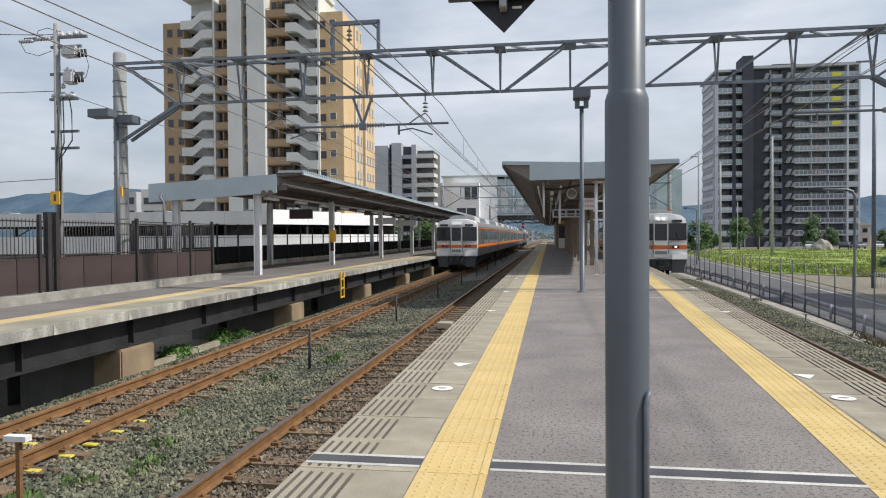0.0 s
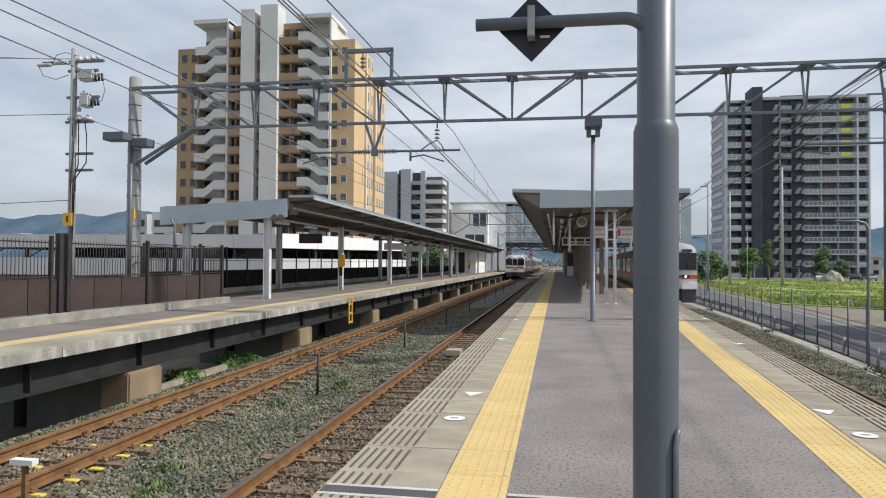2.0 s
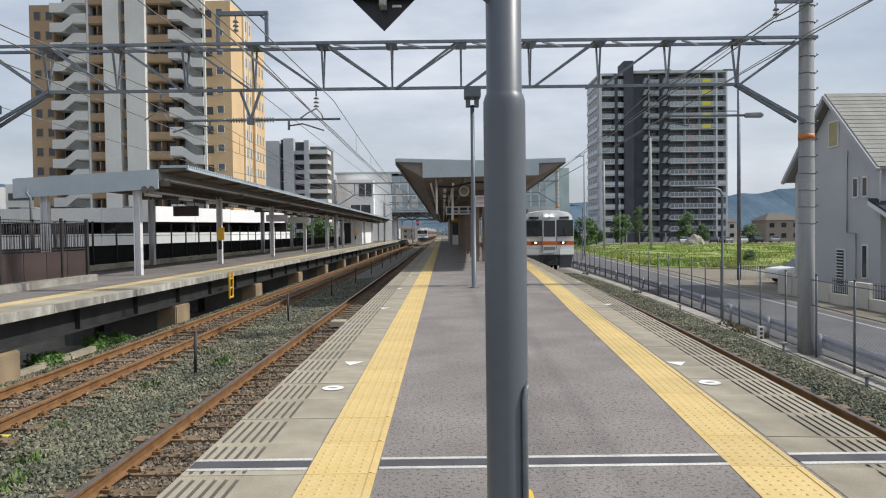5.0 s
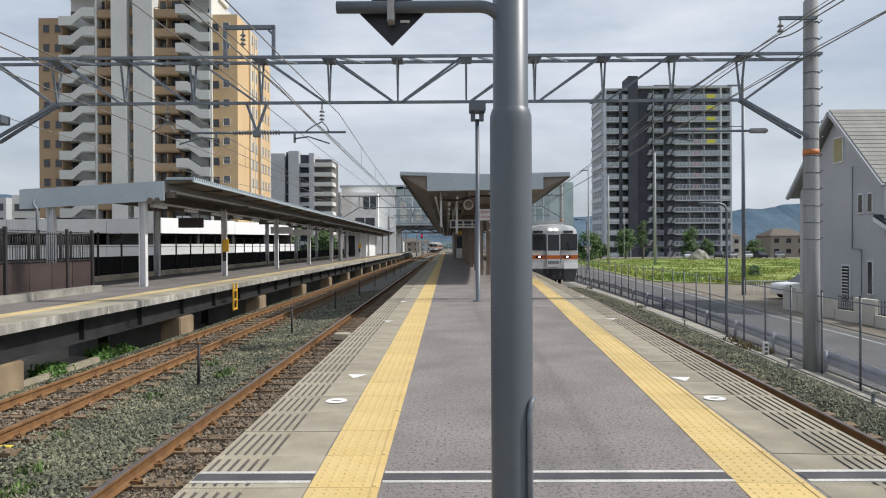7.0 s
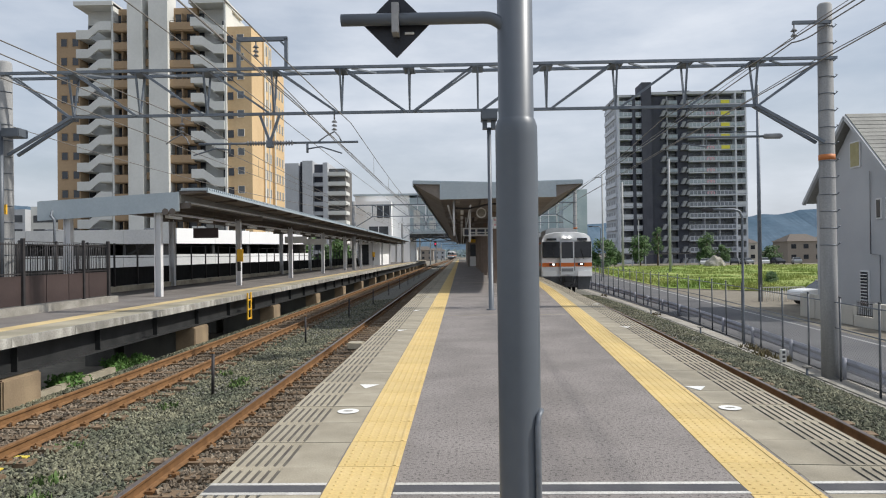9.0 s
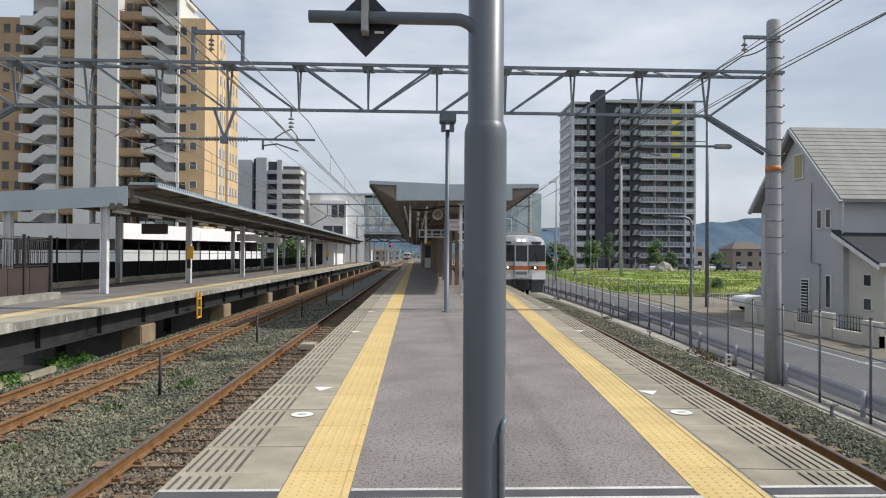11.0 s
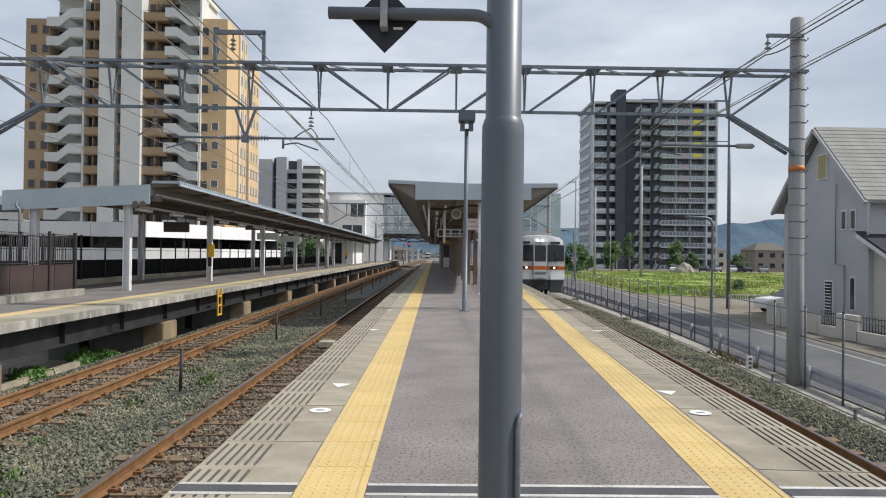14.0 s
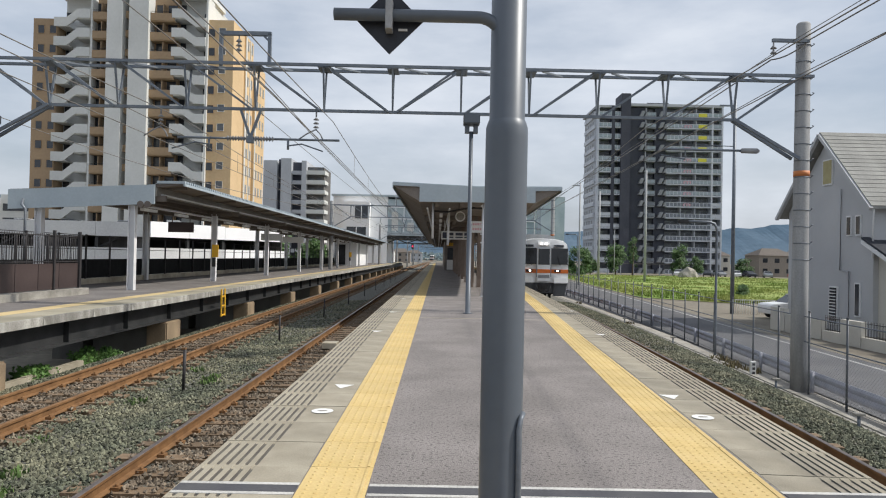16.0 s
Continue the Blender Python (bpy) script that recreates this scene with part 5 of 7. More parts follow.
def charcoal_tower():
    Y, FH, up = 187.0, 3.07, -GZ
    t = thing("apartment_tower", "tall charcoal and grey apartment tower with white balconies", "apartment building", (0, Y, GZ))

    def block(name, x0, x1, y0, y1, z0, zt, m):
        bm = bmesh.new()
        box(bm, x0, x1, y0, y1, z0 + up, zt + up)
        return part(name, bm, m, t)
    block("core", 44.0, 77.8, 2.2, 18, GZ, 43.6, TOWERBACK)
    for x in (57.0, 66.8, 70.8):
        block("partition", x - 0.1, x + 0.1, 0.3, 2.2, GZ, 43.4, GREYWALL)
    for x0, x1 in ((52.5, 57.0), (59.65, 62.7)):
        block("dark_bay", x0, x1, 1.0, 3, GZ, 43.6, DARKWALL)
    block("west_side", 43.6, 44.6, 2.0, 16, GZ, 43.0, GREYWALL)
    block("dark_shaft", 49.95, 52.5, -0.8, 6, GZ, 47.1, DARKWALL)
    block("dark_pier", 47.5, 48.4, -0.1, 4, GZ, 43.8, DARKWALL)
    block("roof_slab", 52.5, 78.2, 0.0, 18, 43.9, 44.6, GREYWALL)
    block("roof_slab", 43.3, 49.95, 0.2, 18, 43.4, 44.0, GREYWALL)
    block("roof_house", 59, 65, 6, 12, 44.6, 46.2, DARKWALL)
    for x in (43.9, 75.2, 77.9):
        block("pillar", x - 0.2, x + 0.2, -0.12, 2.2, GZ, 43.9, OFFWHITE2)

    def bal(x0, x1, panel, frame_m):
        """Balcony: slab edge, rail, posts and a row of infill panels."""
        bm = bmesh.new()
        box(bm, x0, x1, 0, 2.2, -0.2, 0.16)
        box(bm, x0, x1, -0.08, 0.03, 1.08, 1.2)
        box(bm, x0, x1, -0.04, 0.0, 0.24, 1.04, 1)
        n = max(2, int((x1 - x0) / 1.0))
        for i in range(n + 1):
            x = x0 + (x1 - x0) * i / n
            box(bm, x - 0.07, x + 0.07, -0.07, 0.02, 0.0, 1.1)
        return mesh_of("balcony", bm, [frame_m, panel])
    light = [bal(44.0, 47.5, RAILGLASS, OFFWHITE2), bal(48.4, 49.95, RAILGLASS, OFFWHITE2), bal(57.0, 59.6, RAILGLASS, GREYWALL2), bal(62.7, 75.0, RAILGLASS, OFFWHITE2), bal(75.4, 77.9, RAILGLASS, OFFWHITE2)]
    dark = [bal(44.0, 47.5, OFFWHITE2, OFFWHITE2), bal(48.4, 49.95, OFFWHITE2, GREYWALL), bal(57.0, 59.6, RAILDARK, GREYWALL2), bal(62.7, 75.0, RAILDARK, OFFWHITE2), bal(75.4, 77.9, OFFWHITE2, OFFWHITE2)]
    win = pane("window", 1.7, 0.15, 2.2, WINDOW2, GREYWALL)
    sb = bmesh.new()
    prism_xz(sb, [(0, 0.0), (0.95, 0.0), (1.6, 1.5), (0.65, 1.5)], -0.3, 1.0)
    slant = mesh_of("slanted_panel", sb, GREYWALL2)
    sb = bmesh.new()
    prism_xz(sb, [(1.35, 0.0), (2.2, 0.0), (2.2, 1.1), (1.85, 1.1)], -0.3, 1.0)
    wedge = mesh_of("slanted_panel", sb, GREYWALL2)
    for k in range(15):
        z = GZ + FH * k + up
        for me in (light if k >= 7 else dark):
            piece("balcony", me, t, pose(0, 0, z))
        for x in (55.1, 60.4):
            piece("slanted_panel", slant, t, pose(x, 0, z))
            piece("slanted_panel", wedge, t, pose(x, 0, z))
        for x in (44.9, 46.7, 49.2, 57.6, 59.2, 63.8, 65.7, 67.9, 69.7, 71.9, 73.9, 76.6):
            piece("window", win, t, pose(x, 2.18, z))
        for y in (5, 8, 11, 14):
            piece("window", win, t, pose(43.6, y, z, 0, 0, -90))
        bm = bmesh.new()
        box(bm, 43.3, 43.6, 2.4, 15.6, z, z + 1.1)
        part("side_parapet", bm, OFFWHITE2, t)
    for i, k in enumerate((14, 13, 12, 11, 10)):
        bm = bmesh.new()
        box(bm, 71.3, 73.6, -0.14, -0.09, GZ + FH * k + up + 0.1, GZ + FH * k + up + 1.05)
        part("banner", bm, BANNER_Y, t, "yellow advertising banner with illegible marks")
    for i, k in enumerate((13, 11, 10, 9, 8, 7, 6)):
        bm = bmesh.new()
        for x0, x1, za, zb in ((67.4, 67.7, 0.2, 0.9), (67.4, 69.4, 0.75, 0.9), (68.3, 68.6, 0.2, 0.7), (69.1, 69.4, 0.2, 0.9)):
            box(bm, x0, x1, -0.14, -0.08, GZ + FH * k + up + za, GZ + FH * k + up + zb)
        part("banner_mark", bm, BANNER_R, t)


RAILDARK = mat("balcony_dark_glass", (0.12, 0.14, 0.17), (0.19, 0.21, 0.245), 0.3, scale=0.9, bump=0)
OFFWHITE2 = mat("balcony_white", (0.50, 0.53, 0.58), (0.57, 0.60, 0.64), 0.6, scale=0.4, bump=0)
GREYWALL2 = mat("slant_grey", (0.22, 0.235, 0.25), (0.27, 0.285, 0.30), 0.8, scale=0.4, bump=0)
charcoal_tower()


def mid_block():
    up = -GZ
    t = thing("apartment_block", "grey apartment block with pale balconies behind the station", "apartment building", (0, 200, GZ))
    # east part has the shade behind its balconies painted in with RECESS
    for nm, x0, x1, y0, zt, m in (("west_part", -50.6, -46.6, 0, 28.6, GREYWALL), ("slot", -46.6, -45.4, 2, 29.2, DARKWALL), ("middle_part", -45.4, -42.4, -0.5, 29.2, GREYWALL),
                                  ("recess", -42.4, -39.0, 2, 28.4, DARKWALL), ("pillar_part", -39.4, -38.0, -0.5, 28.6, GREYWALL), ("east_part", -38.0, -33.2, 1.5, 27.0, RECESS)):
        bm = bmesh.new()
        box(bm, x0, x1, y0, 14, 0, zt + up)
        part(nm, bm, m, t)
    b1 = bmesh.new()
    box(b1, -38.0, -32.6, -0.3, 1.5, -0.1, 0.1); box(b1, -38.0, -32.6, -0.35, -0.25, 0.1, 1.1); box(b1, -32.7, -32.6, -0.3, 6, 0.1, 1.1)
    me = mesh_of("balcony", b1, OFFWHITE)
    b2 = bmesh.new()
    box(b2, -42.4, -39.4, 0.4, 2, -0.1, 1.0)
    me2 = mesh_of("balcony", b2, GREYWALL)
    wb = bmesh.new()
    box(wb, -0.8, 0.8, -0.05, 0.1, 0.1, 1.9)
    win = mesh_of("window", wb, WINDOW2)
    for k in range(10):
        z = 1.0 + 2.85 * k
        piece("balcony", me, t, pose(0, 0, z))
        piece("balcony", me2, t, pose(0, 0, z))
        for x in (-36.9, -34.4):
            piece("window", win, t, pose(x, 1.48, z))
    for x0, x1, y, zt, m in ((-101, -96, 150, 12.5, GREYWALL), (-96, -84, 152, 13.2, OFFWHITE)):
        o = thing("distant_building", "grey flat-roofed building with window bands", "building", (x0, y, GZ), "distant buildings")
        bm = bmesh.new()
        box(bm, 0, x1 - x0, 0, 10, 0, zt + up)
        part("wall", bm, m, o)
        for k in range(4):
            bm = bmesh.new()
            box(bm, 0.6, x1 - x0 - 0.6, -0.06, 0.0, 2.2 + 3.1 * k, 3.8 + 3.1 * k)
            part("window_band", bm, WINDOW, o)


mid_block()


# ---- station building and footbridge ----
def station():
    up = -GZ
    s = thing("station_building", "white station building with a glazed footbridge over the tracks", "station", (0, 130, GZ))
    def blk(nm, x0, x1, y0, y1, z0, z1, m, label=""):
        bm = bmesh.new()
        box(bm, x0, x1, y0, y1, z0 + up, z1 + up)
        return part(nm, bm, m, s, label)
    blk("hall", -19.3, -9.0, 0, 20, GZ, 12.6, WHITEWALL)
    blk("hall_roof", -19.6, 20, -0.3, 20, 12.6, 12.95, CANOPY)
    blk("bay", -17.2, -12.2, -2.2, 0, 4.0, 11.4, WHITEWALL)
    for z0, z1, x0, x1 in ((8.3, 10.7, -14.9, -12.5), (4.4, 6.7, -16.4, -12.8)):
        w = blk("window", x0, x1, -2.3, -2.2, z0, z1, WINDOW)
        blk("window_bar", (x0 + x1) / 2 - 0.06, (x0 + x1) / 2 + 0.06, -2.36, -2.3, z0, z1, WHITEWALL)
    blk("bridge_deck", -9.0, 22, 0, 8, 4.6, 5.4, STEEL_DK)
    blk("bridge_fascia", -9.0, 22, -0.2, 0.0, 5.3, 6.0, CANOPY)
    blk("bridge_glass", -9.0, 22, 0.3, 7.5, 6.0, 12.2, GLASSBAND, "grey-green glazed curtain wall")
    for i in range(20):
        x = -9.0 + 1.55 * i
        blk("mullion", x - 0.07, x + 0.07, 0.1, 0.3, 6.0, 12.5, WHITEWALL)
    for z in (8.4, 10.6):
        blk("transom", -9.0, 22, 0.12, 0.3, z, z + 0.16, WHITEWALL)
    for x0, z0, z1 in ((-8.2, 6.2, 11.8), (-5.2, 6.2, 9.8), (-2.0, 6.2, 11.8)):
        blk("panel", x0, x0 + 1.2, 0.08, 0.28, z0, z1 - 2, OFFWHITE)
    for x in (-8.7, 12.5):
        blk("bridge_pier", x - 0.5, x + 0.5, 2, 5, GZ, 4.6, WHITEWALL)
    for i in range(8):
        bm = bmesh.new()
        bar(bm, (-9 + 3.8 * i, 0.0, 3.9 + up), (-7.1 + 3.8 * i, 0.0, 4.6 + up), 0.09)
        bar(bm, (-7.1 + 3.8 * i, 0.0, 4.6 + up), (-5.2 + 3.8 * i, 0.0, 3.9 + up), 0.09)
        part("deck_truss", bm, STEEL_DK, s)
    blk("deck_chord", -9.0, 22, -0.1, 0.1, 3.8, 3.95, STEEL_DK)
    blk("lift_tower", 18.0, 22.0, -14, -9, GZ, 12.0, GLASSBAND, "pale glass lift tower")


GLASSBAND = mat("curtain_glass", (0.34, 0.42, 0.46), (0.46, 0.54, 0.57), 0.15, scale=0.3, bump=0)
station()


def platform_hut():
    h = thing("waiting_room", "white walled waiting room at the far end of the opposite platform", "shelter", (-11.6, 92, 0))
    bm = bmesh.new()
    box(bm, -1.4, 1.4, 0, 14, 0, 3.05)
    part("walls", bm, WHITEWALL, h)
    bm = bmesh.new()
    box(bm, -1.4, -0.1, -0.06, -0.004, 0.1, 2.8)
    part("door", bm, STEEL_DK, h)


platform_hut()


# ---- parking deck behind the opposite platform ----
def parking():
    up = -GZ
    p = thing("parking_deck", "long white two-storey parking deck with open sides", "parking building", (0, 70, GZ))
    def blk(nm, x0, x1, y0, y1, z0, z1, m):
        bm = bmesh.new()
        box(bm, x0, x1, y0, y1, z0 + up, z1 + up)
        return part(nm, bm, m, p)
    blk("floor_slab", -75, -28.9, 0, 25, 1.2, 1.5, CONC_OLD)
    blk("roof_slab", -75, -28.9, 0, 25, 2.86, 3.1, CONC_OLD)
    # walls behind the openings painted dark to stand for the unlit inside
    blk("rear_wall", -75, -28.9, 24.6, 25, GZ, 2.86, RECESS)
    for i in range(9):
        x0 = -75 + 5.12 * i
        # panels of the deck front are painted in the shaded grey
        blk("upper_panel", x0 + 0.02, x0 + 5.1, -0.2, 0, 2.82, 4.3, PANELSHADE if x0 < -31 else WHITEWALL)
        blk("lower_panel", x0 + 0.02, x0 + 5.1, -0.2, 0, -0.3, 1.66, PANELSHADE if x0 < -31 else WHITEWALL)
        blk("column", x0 - 0.15, x0 + 0.15, 0.05, 0.4, GZ, 2.86, STEEL_DK)
        bm = bmesh.new()
        bar(bm, (x0, 0.3, 1.6 + up), (x0 + 2.4, 0.3, 2.86 + up), 0.06)
        part("brace", bm, STEEL_DK, p)
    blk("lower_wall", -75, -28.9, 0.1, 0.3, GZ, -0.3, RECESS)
    p = thing("parking_ramp", "sunlit white ramp wing of the parking deck", "parking building", (-28.6, 69.8, GZ))
    p.rotation_euler = (0, 0, radians(58))
    blk("floor_slab", 0, 19, 0, 9, 1.2, 1.5, CONC_OLD)
    blk("roof_slab", 0, 19, 0, 9, 2.86, 3.1, CONC_OLD)
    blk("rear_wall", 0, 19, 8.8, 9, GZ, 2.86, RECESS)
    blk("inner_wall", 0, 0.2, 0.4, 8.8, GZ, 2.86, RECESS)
    blk("inner_wall", 18.8, 19, 0.4, 8.8, GZ, 2.86, RECESS)
    for i in range(4):
        x0 = 4.75 * i
        blk("upper_panel", x0 + 0.02, x0 + 4.73, -0.2, 0, 2.82, 4.4 - 0.09 * i, WHITEWALL)
        # first two lower panels painted grey as shaded, the others white as sunlit
        blk("lower_panel", x0 + 0.02, x0 + 4.73, -0.2, 0, -0.3, 1.72, WHITEWALL if i > 1 else PANELSHADE)
        blk("column", x0 - 0.15, x0 + 0.15, 0.05, 0.4, GZ, 2.86, STEEL_DK)
    blk("lower_wall", 0, 19, 0.1, 0.3, GZ, -0.3, RECESS)


# white deck panels greyed, their shade put into the colour
PANELSHADE = mat("deck_panel_shaded", (0.48, 0.49, 0.50), (0.56, 0.57, 0.57), 0.75, scale=0.25, fine=6, fine_mix=0.2, streak=(1, 1, 0.3))
parking()


# ---- road vehicles ----
def parked_car(at, turn, paint, label):
    c = thing("parked_car", label, "car", at, "parked cars")
    c.rotation_euler = (0, 0, radians(turn))
    bm = bmesh.new()
    prof = [(-2.0, 0.3), (-2.05, 0.75), (-1.9, 0.9), (-0.95, 0.98), (1.7, 0.98), (2.0, 0.85), (2.05, 0.45), (1.95, 0.3)]
    f = [[bm.verts.new((x, y, z)) for x, z in prof] for y in (-0.82, 0.82)]
    bm.faces.new(f[0]); bm.faces.new(f[1][::-1])
    for i in range(8):
        j = (i + 1) % 8
        bm.faces.new((f[0][i], f[0][j], f[1][j], f[1][i]))
    bent(bm, 0.05)
    part("body", bm, paint, c)
    bm = bmesh.new()
    lo = [(-0.95, -0.78), (1.75, -0.78), (1.75, 0.78), (-0.95, 0.78)]
    hi = [(-0.35, -0.62), (1.35, -0.62), (1.35, 0.62), (-0.35, 0.62)]
    a = [bm.verts.new((x, y, 0.97)) for x, y in lo]
    b = [bm.verts.new((x, y, 1.42)) for x, y in hi]
    for i in range(4):
        bm.faces.new((a[i], a[(i + 1) % 4], b[(i + 1) % 4], b[i]))
    bm.faces.new(b)
    part("cabin_glass", bm, WINDOW, c)
    bm = bmesh.new()
    box(bm, -0.38, 1.38, -0.64, 0.64, 1.41, 1.47)
    bent(bm, 0.02)
    part("roof", bm, paint, c)
    for x in (-1.25, 1.25):
        for y in (-0.78, 0.78):
            bm = bmesh.new()
            tube(bm, (x, y - 0.1, 0.3), (x, y + 0.1, 0.3), 0.3, n=16)
            part("wheel", bm, FENCE_DK, c)


PAINT_W = mat("car_white", (0.72, 0.73, 0.74), (0.75, 0.76, 0.77), 0.25, bump=0)
PAINT_S = mat("car_silver", (0.35, 0.37, 0.40), (0.38, 0.40, 0.43), 0.3, 0.4, bump=0)
PAINT_D = mat("car_dark", (0.03, 0.035, 0.05), (0.04, 0.045, 0.06), 0.25, bump=0)
PAINT_R = mat("car_red", (0.40, 0.04, 0.03), (0.45, 0.05, 0.04), 0.3, bump=0)
for i, (x, m, col) in enumerate(((53, PAINT_W, "white"), (56.2, PAINT_S, "silver"), (59.4, PAINT_D, "dark"), (62.6, PAINT_S, "silver"), (65.8, PAINT_W, "white"),
                                 (69.2, PAINT_D, "dark"), (72.6, PAINT_S, "silver"), (79.5, PAINT_R, "red"), (83.5, PAINT_D, "dark"), (87.5, PAINT_W, "white"))):
    parked_car((x, 149 + 1.5 * (i % 2), GZ + 0.25), 90 if i % 2 else 70, m, f"{col} car parked beside the grassy field")
parked_car((22.3, 41.2, GZ + 0.02), 3, PAINT_W, "white car parked behind the cream garden wall")
parked_car((-13.3, 17.6, GZ + 0.02), 80, PAINT_W, "white van parked under the opposite platform")
for i, x in enumerate((-64, -58, -51, -44, -39, -33)):
    parked_car((x, 74, 3.12), 90, (PAINT_W, PAINT_D, PAINT_S)[i % 3], ("white", "dark", "silver")[i % 3] + " car parked on the roof of the parking deck")


# ---- road, kerb, fence on the right ----
def road_side():
    bm = bmesh.new()
    ys = [-10, 0, 5, 10, 15, 20, 25, 30, 35, 40, 46, 55, 70, 90, 120, 160, 200]
    far = lambda y: 15.3 + 0.075 * (y - 23)
    rows = [[bm.verts.new((x, y, GZ + 0.03)) for x in (way(max(y, 0)) + 5.75, far(y))] for y in ys]
    for a, b in zip(rows, rows[1:]):
        bm.faces.new((a[0], a[1], b[1], b[0]))
    v = [bm.verts.new((x, y, GZ + 0.026)) for x, y in ((13.0, -10), (60, -10), (60, 22.0), (15.2, 22.0))]
    bm.faces.new(v)
    tagged(part("road", bm, ROAD), "grey asphalt side road beside the railway", "road", kind="structure")
    for nm, fn, w, y0, y1 in (("road_line", lambda y: far(y) - 0.6, 0.14, 14, 200),):
        bm = bmesh.new()
        yy = [y0 + (y1 - y0) * (i / 40) ** 1.5 for i in range(41)]
        rows = [[bm.verts.new((fn(y) + o, y, GZ + 0.036)) for o in (0, w)] for y in yy]
        for a, b in zip(rows, rows[1:]):
            bm.faces.new((a[0], a[1], b[1], b[0]))
        tagged(part(nm, bm, ROADWHITE), "white painted edge line on the road", "marking", kind="structure")
    bm = bmesh.new()
    box(bm, 14.5, 24, 21.0, 21.12, GZ + 0.03, GZ + 0.04); box(bm, 16, 26, 17.6, 17.8, GZ + 0.03, GZ + 0.04)
    tagged(part("road_line", bm, ROADWHITE), "white painted stop lines on the side road", "marking", kind="structure")
    # cable trough kerbs
    for a, b, z in ((4.58, 4.72, 0.14), (4.80, 4.95, 0.14), (4.95, 5.55, 0.07)):
        bm = bmesh.new()
        yy = [-6 + 2 * i for i in range(60)] + [120, 160, 200]
        extrude_y(bm, [(a, GZ), (b, GZ), (b, GZ + z), (a, GZ + z)], yy, lambda y: way(max(y, 0)))
        tagged(part("kerb", bm, CONC_OLD if z > 0.1 else GROUND2), "weathered concrete trough kerb along the ballast", "kerb", kind="structure")
    fx = lambda y: way(y) + 5.2 + 0.04 * max(y - 15, 0) * (1 if y < 32 else 32.0 / y)
    # guard rail of the road
    g = thing("guard_rail", "pale galvanised guard rail along the road", "guard rail", (0, 0, GZ))
    bm = bmesh.new()
    yy = [6 + 1.5 * i for i in range(60)]
    extrude_y(bm, [(0, 0.24), (-0.05, 0.30), (-0.05, 0.34), (0, 0.41), (-0.05, 0.48), (-0.05, 0.52), (0, 0.58), (0.012, 0.58), (-0.03, 0.50), (0.012, 0.41), (-0.03, 0.32), (0.012, 0.24)],
              yy, lambda y: fx(y) + 0.3)
    part("beam", bm, GUARD, g)
    y = 10.2
    bm = bmesh.new()
    tube(bm, (0, 0, 0), (0, 0, 0.6), 0.05, n=10)
    me = mesh_of("post", bm, GUARD)
    while y < 90:
        piece("post", me, g, pose(fx(y) + 0.2, y, 0))
        y += 3.55
    # mesh fence
    f = thing("railway_fence", "tall galvanised post-and-wire railway fence", "fence", (0, 0, GZ))
    bm = bmesh.new()
    tube(bm, (0, 0, 0), (0, 0, 2.12), 0.026, n=8)
    lathe(bm, [(0.033, 2.1), (0.033, 2.14)], 8)
    me = mesh_of("post", bm, FENCE_POST)
    y = 7.3
    while y < 130:
        piece("post", me, f, pose(fx(y), y, 0))
        y += 1.95
    yy = [5.35 + 1.95 * i for i in range(64)]
    for z in (0.15, 1.35, 1.98):
        bm = bmesh.new()
        path_tube(bm, [(fx(y), y, z) for y in yy], 0.016 if z > 0.5 else 0.008, 5)
        part("rail", bm, GALV, f)
    bm = bmesh.new()
    # diamond wire mesh near the camera
    y = 9.0
    while y < 24:
        for s in (-1, 1):
            a = y if s > 0 else y + 1.2
            tube(bm, (fx(y), a, 0.15), (fx(y + 0.6), a + s * 1.2, 1.35), 0.0022, n=3, caps=False)
        y += 0.11
    tagged(part("wire_mesh", bm, GALV, f), kind="stuff")


GUARD = mat("guard_rail_steel", (0.27, 0.28, 0.335), (0.33, 0.34, 0.395), 0.7)
FENCE_POST = mat("fence_post_steel", (0.07, 0.08, 0.092), (0.105, 0.115, 0.125), 0.5, 0.3, scale=6, fine=40)
GROUND2 = mat("gravel_strip", (0.27, 0.25, 0.22), (0.36, 0.34, 0.30), 0.95, scale=1.5, fine=40, fine_mix=0.5)
road_side()


# ---- house ----
SIDING = mat("house_siding", (0.42, 0.43, 0.445), (0.47, 0.48, 0.49), 0.8, scale=0.4, fine=15, fine_mix=0.1)
CREAM = mat("cream_wall", (0.50, 0.48, 0.43), (0.56, 0.54, 0.48), 0.85, scale=0.6, fine=20, fine_mix=0.15)
SHINGLE = mat("roof_shingle", (0.24, 0.24, 0.225), (0.30, 0.30, 0.28), 0.85, scale=1.5, fine=20, vary=0.08)
SLATE = mat("dark_roof", (0.022, 0.026, 0.035), (0.032, 0.036, 0.046), 0.9)


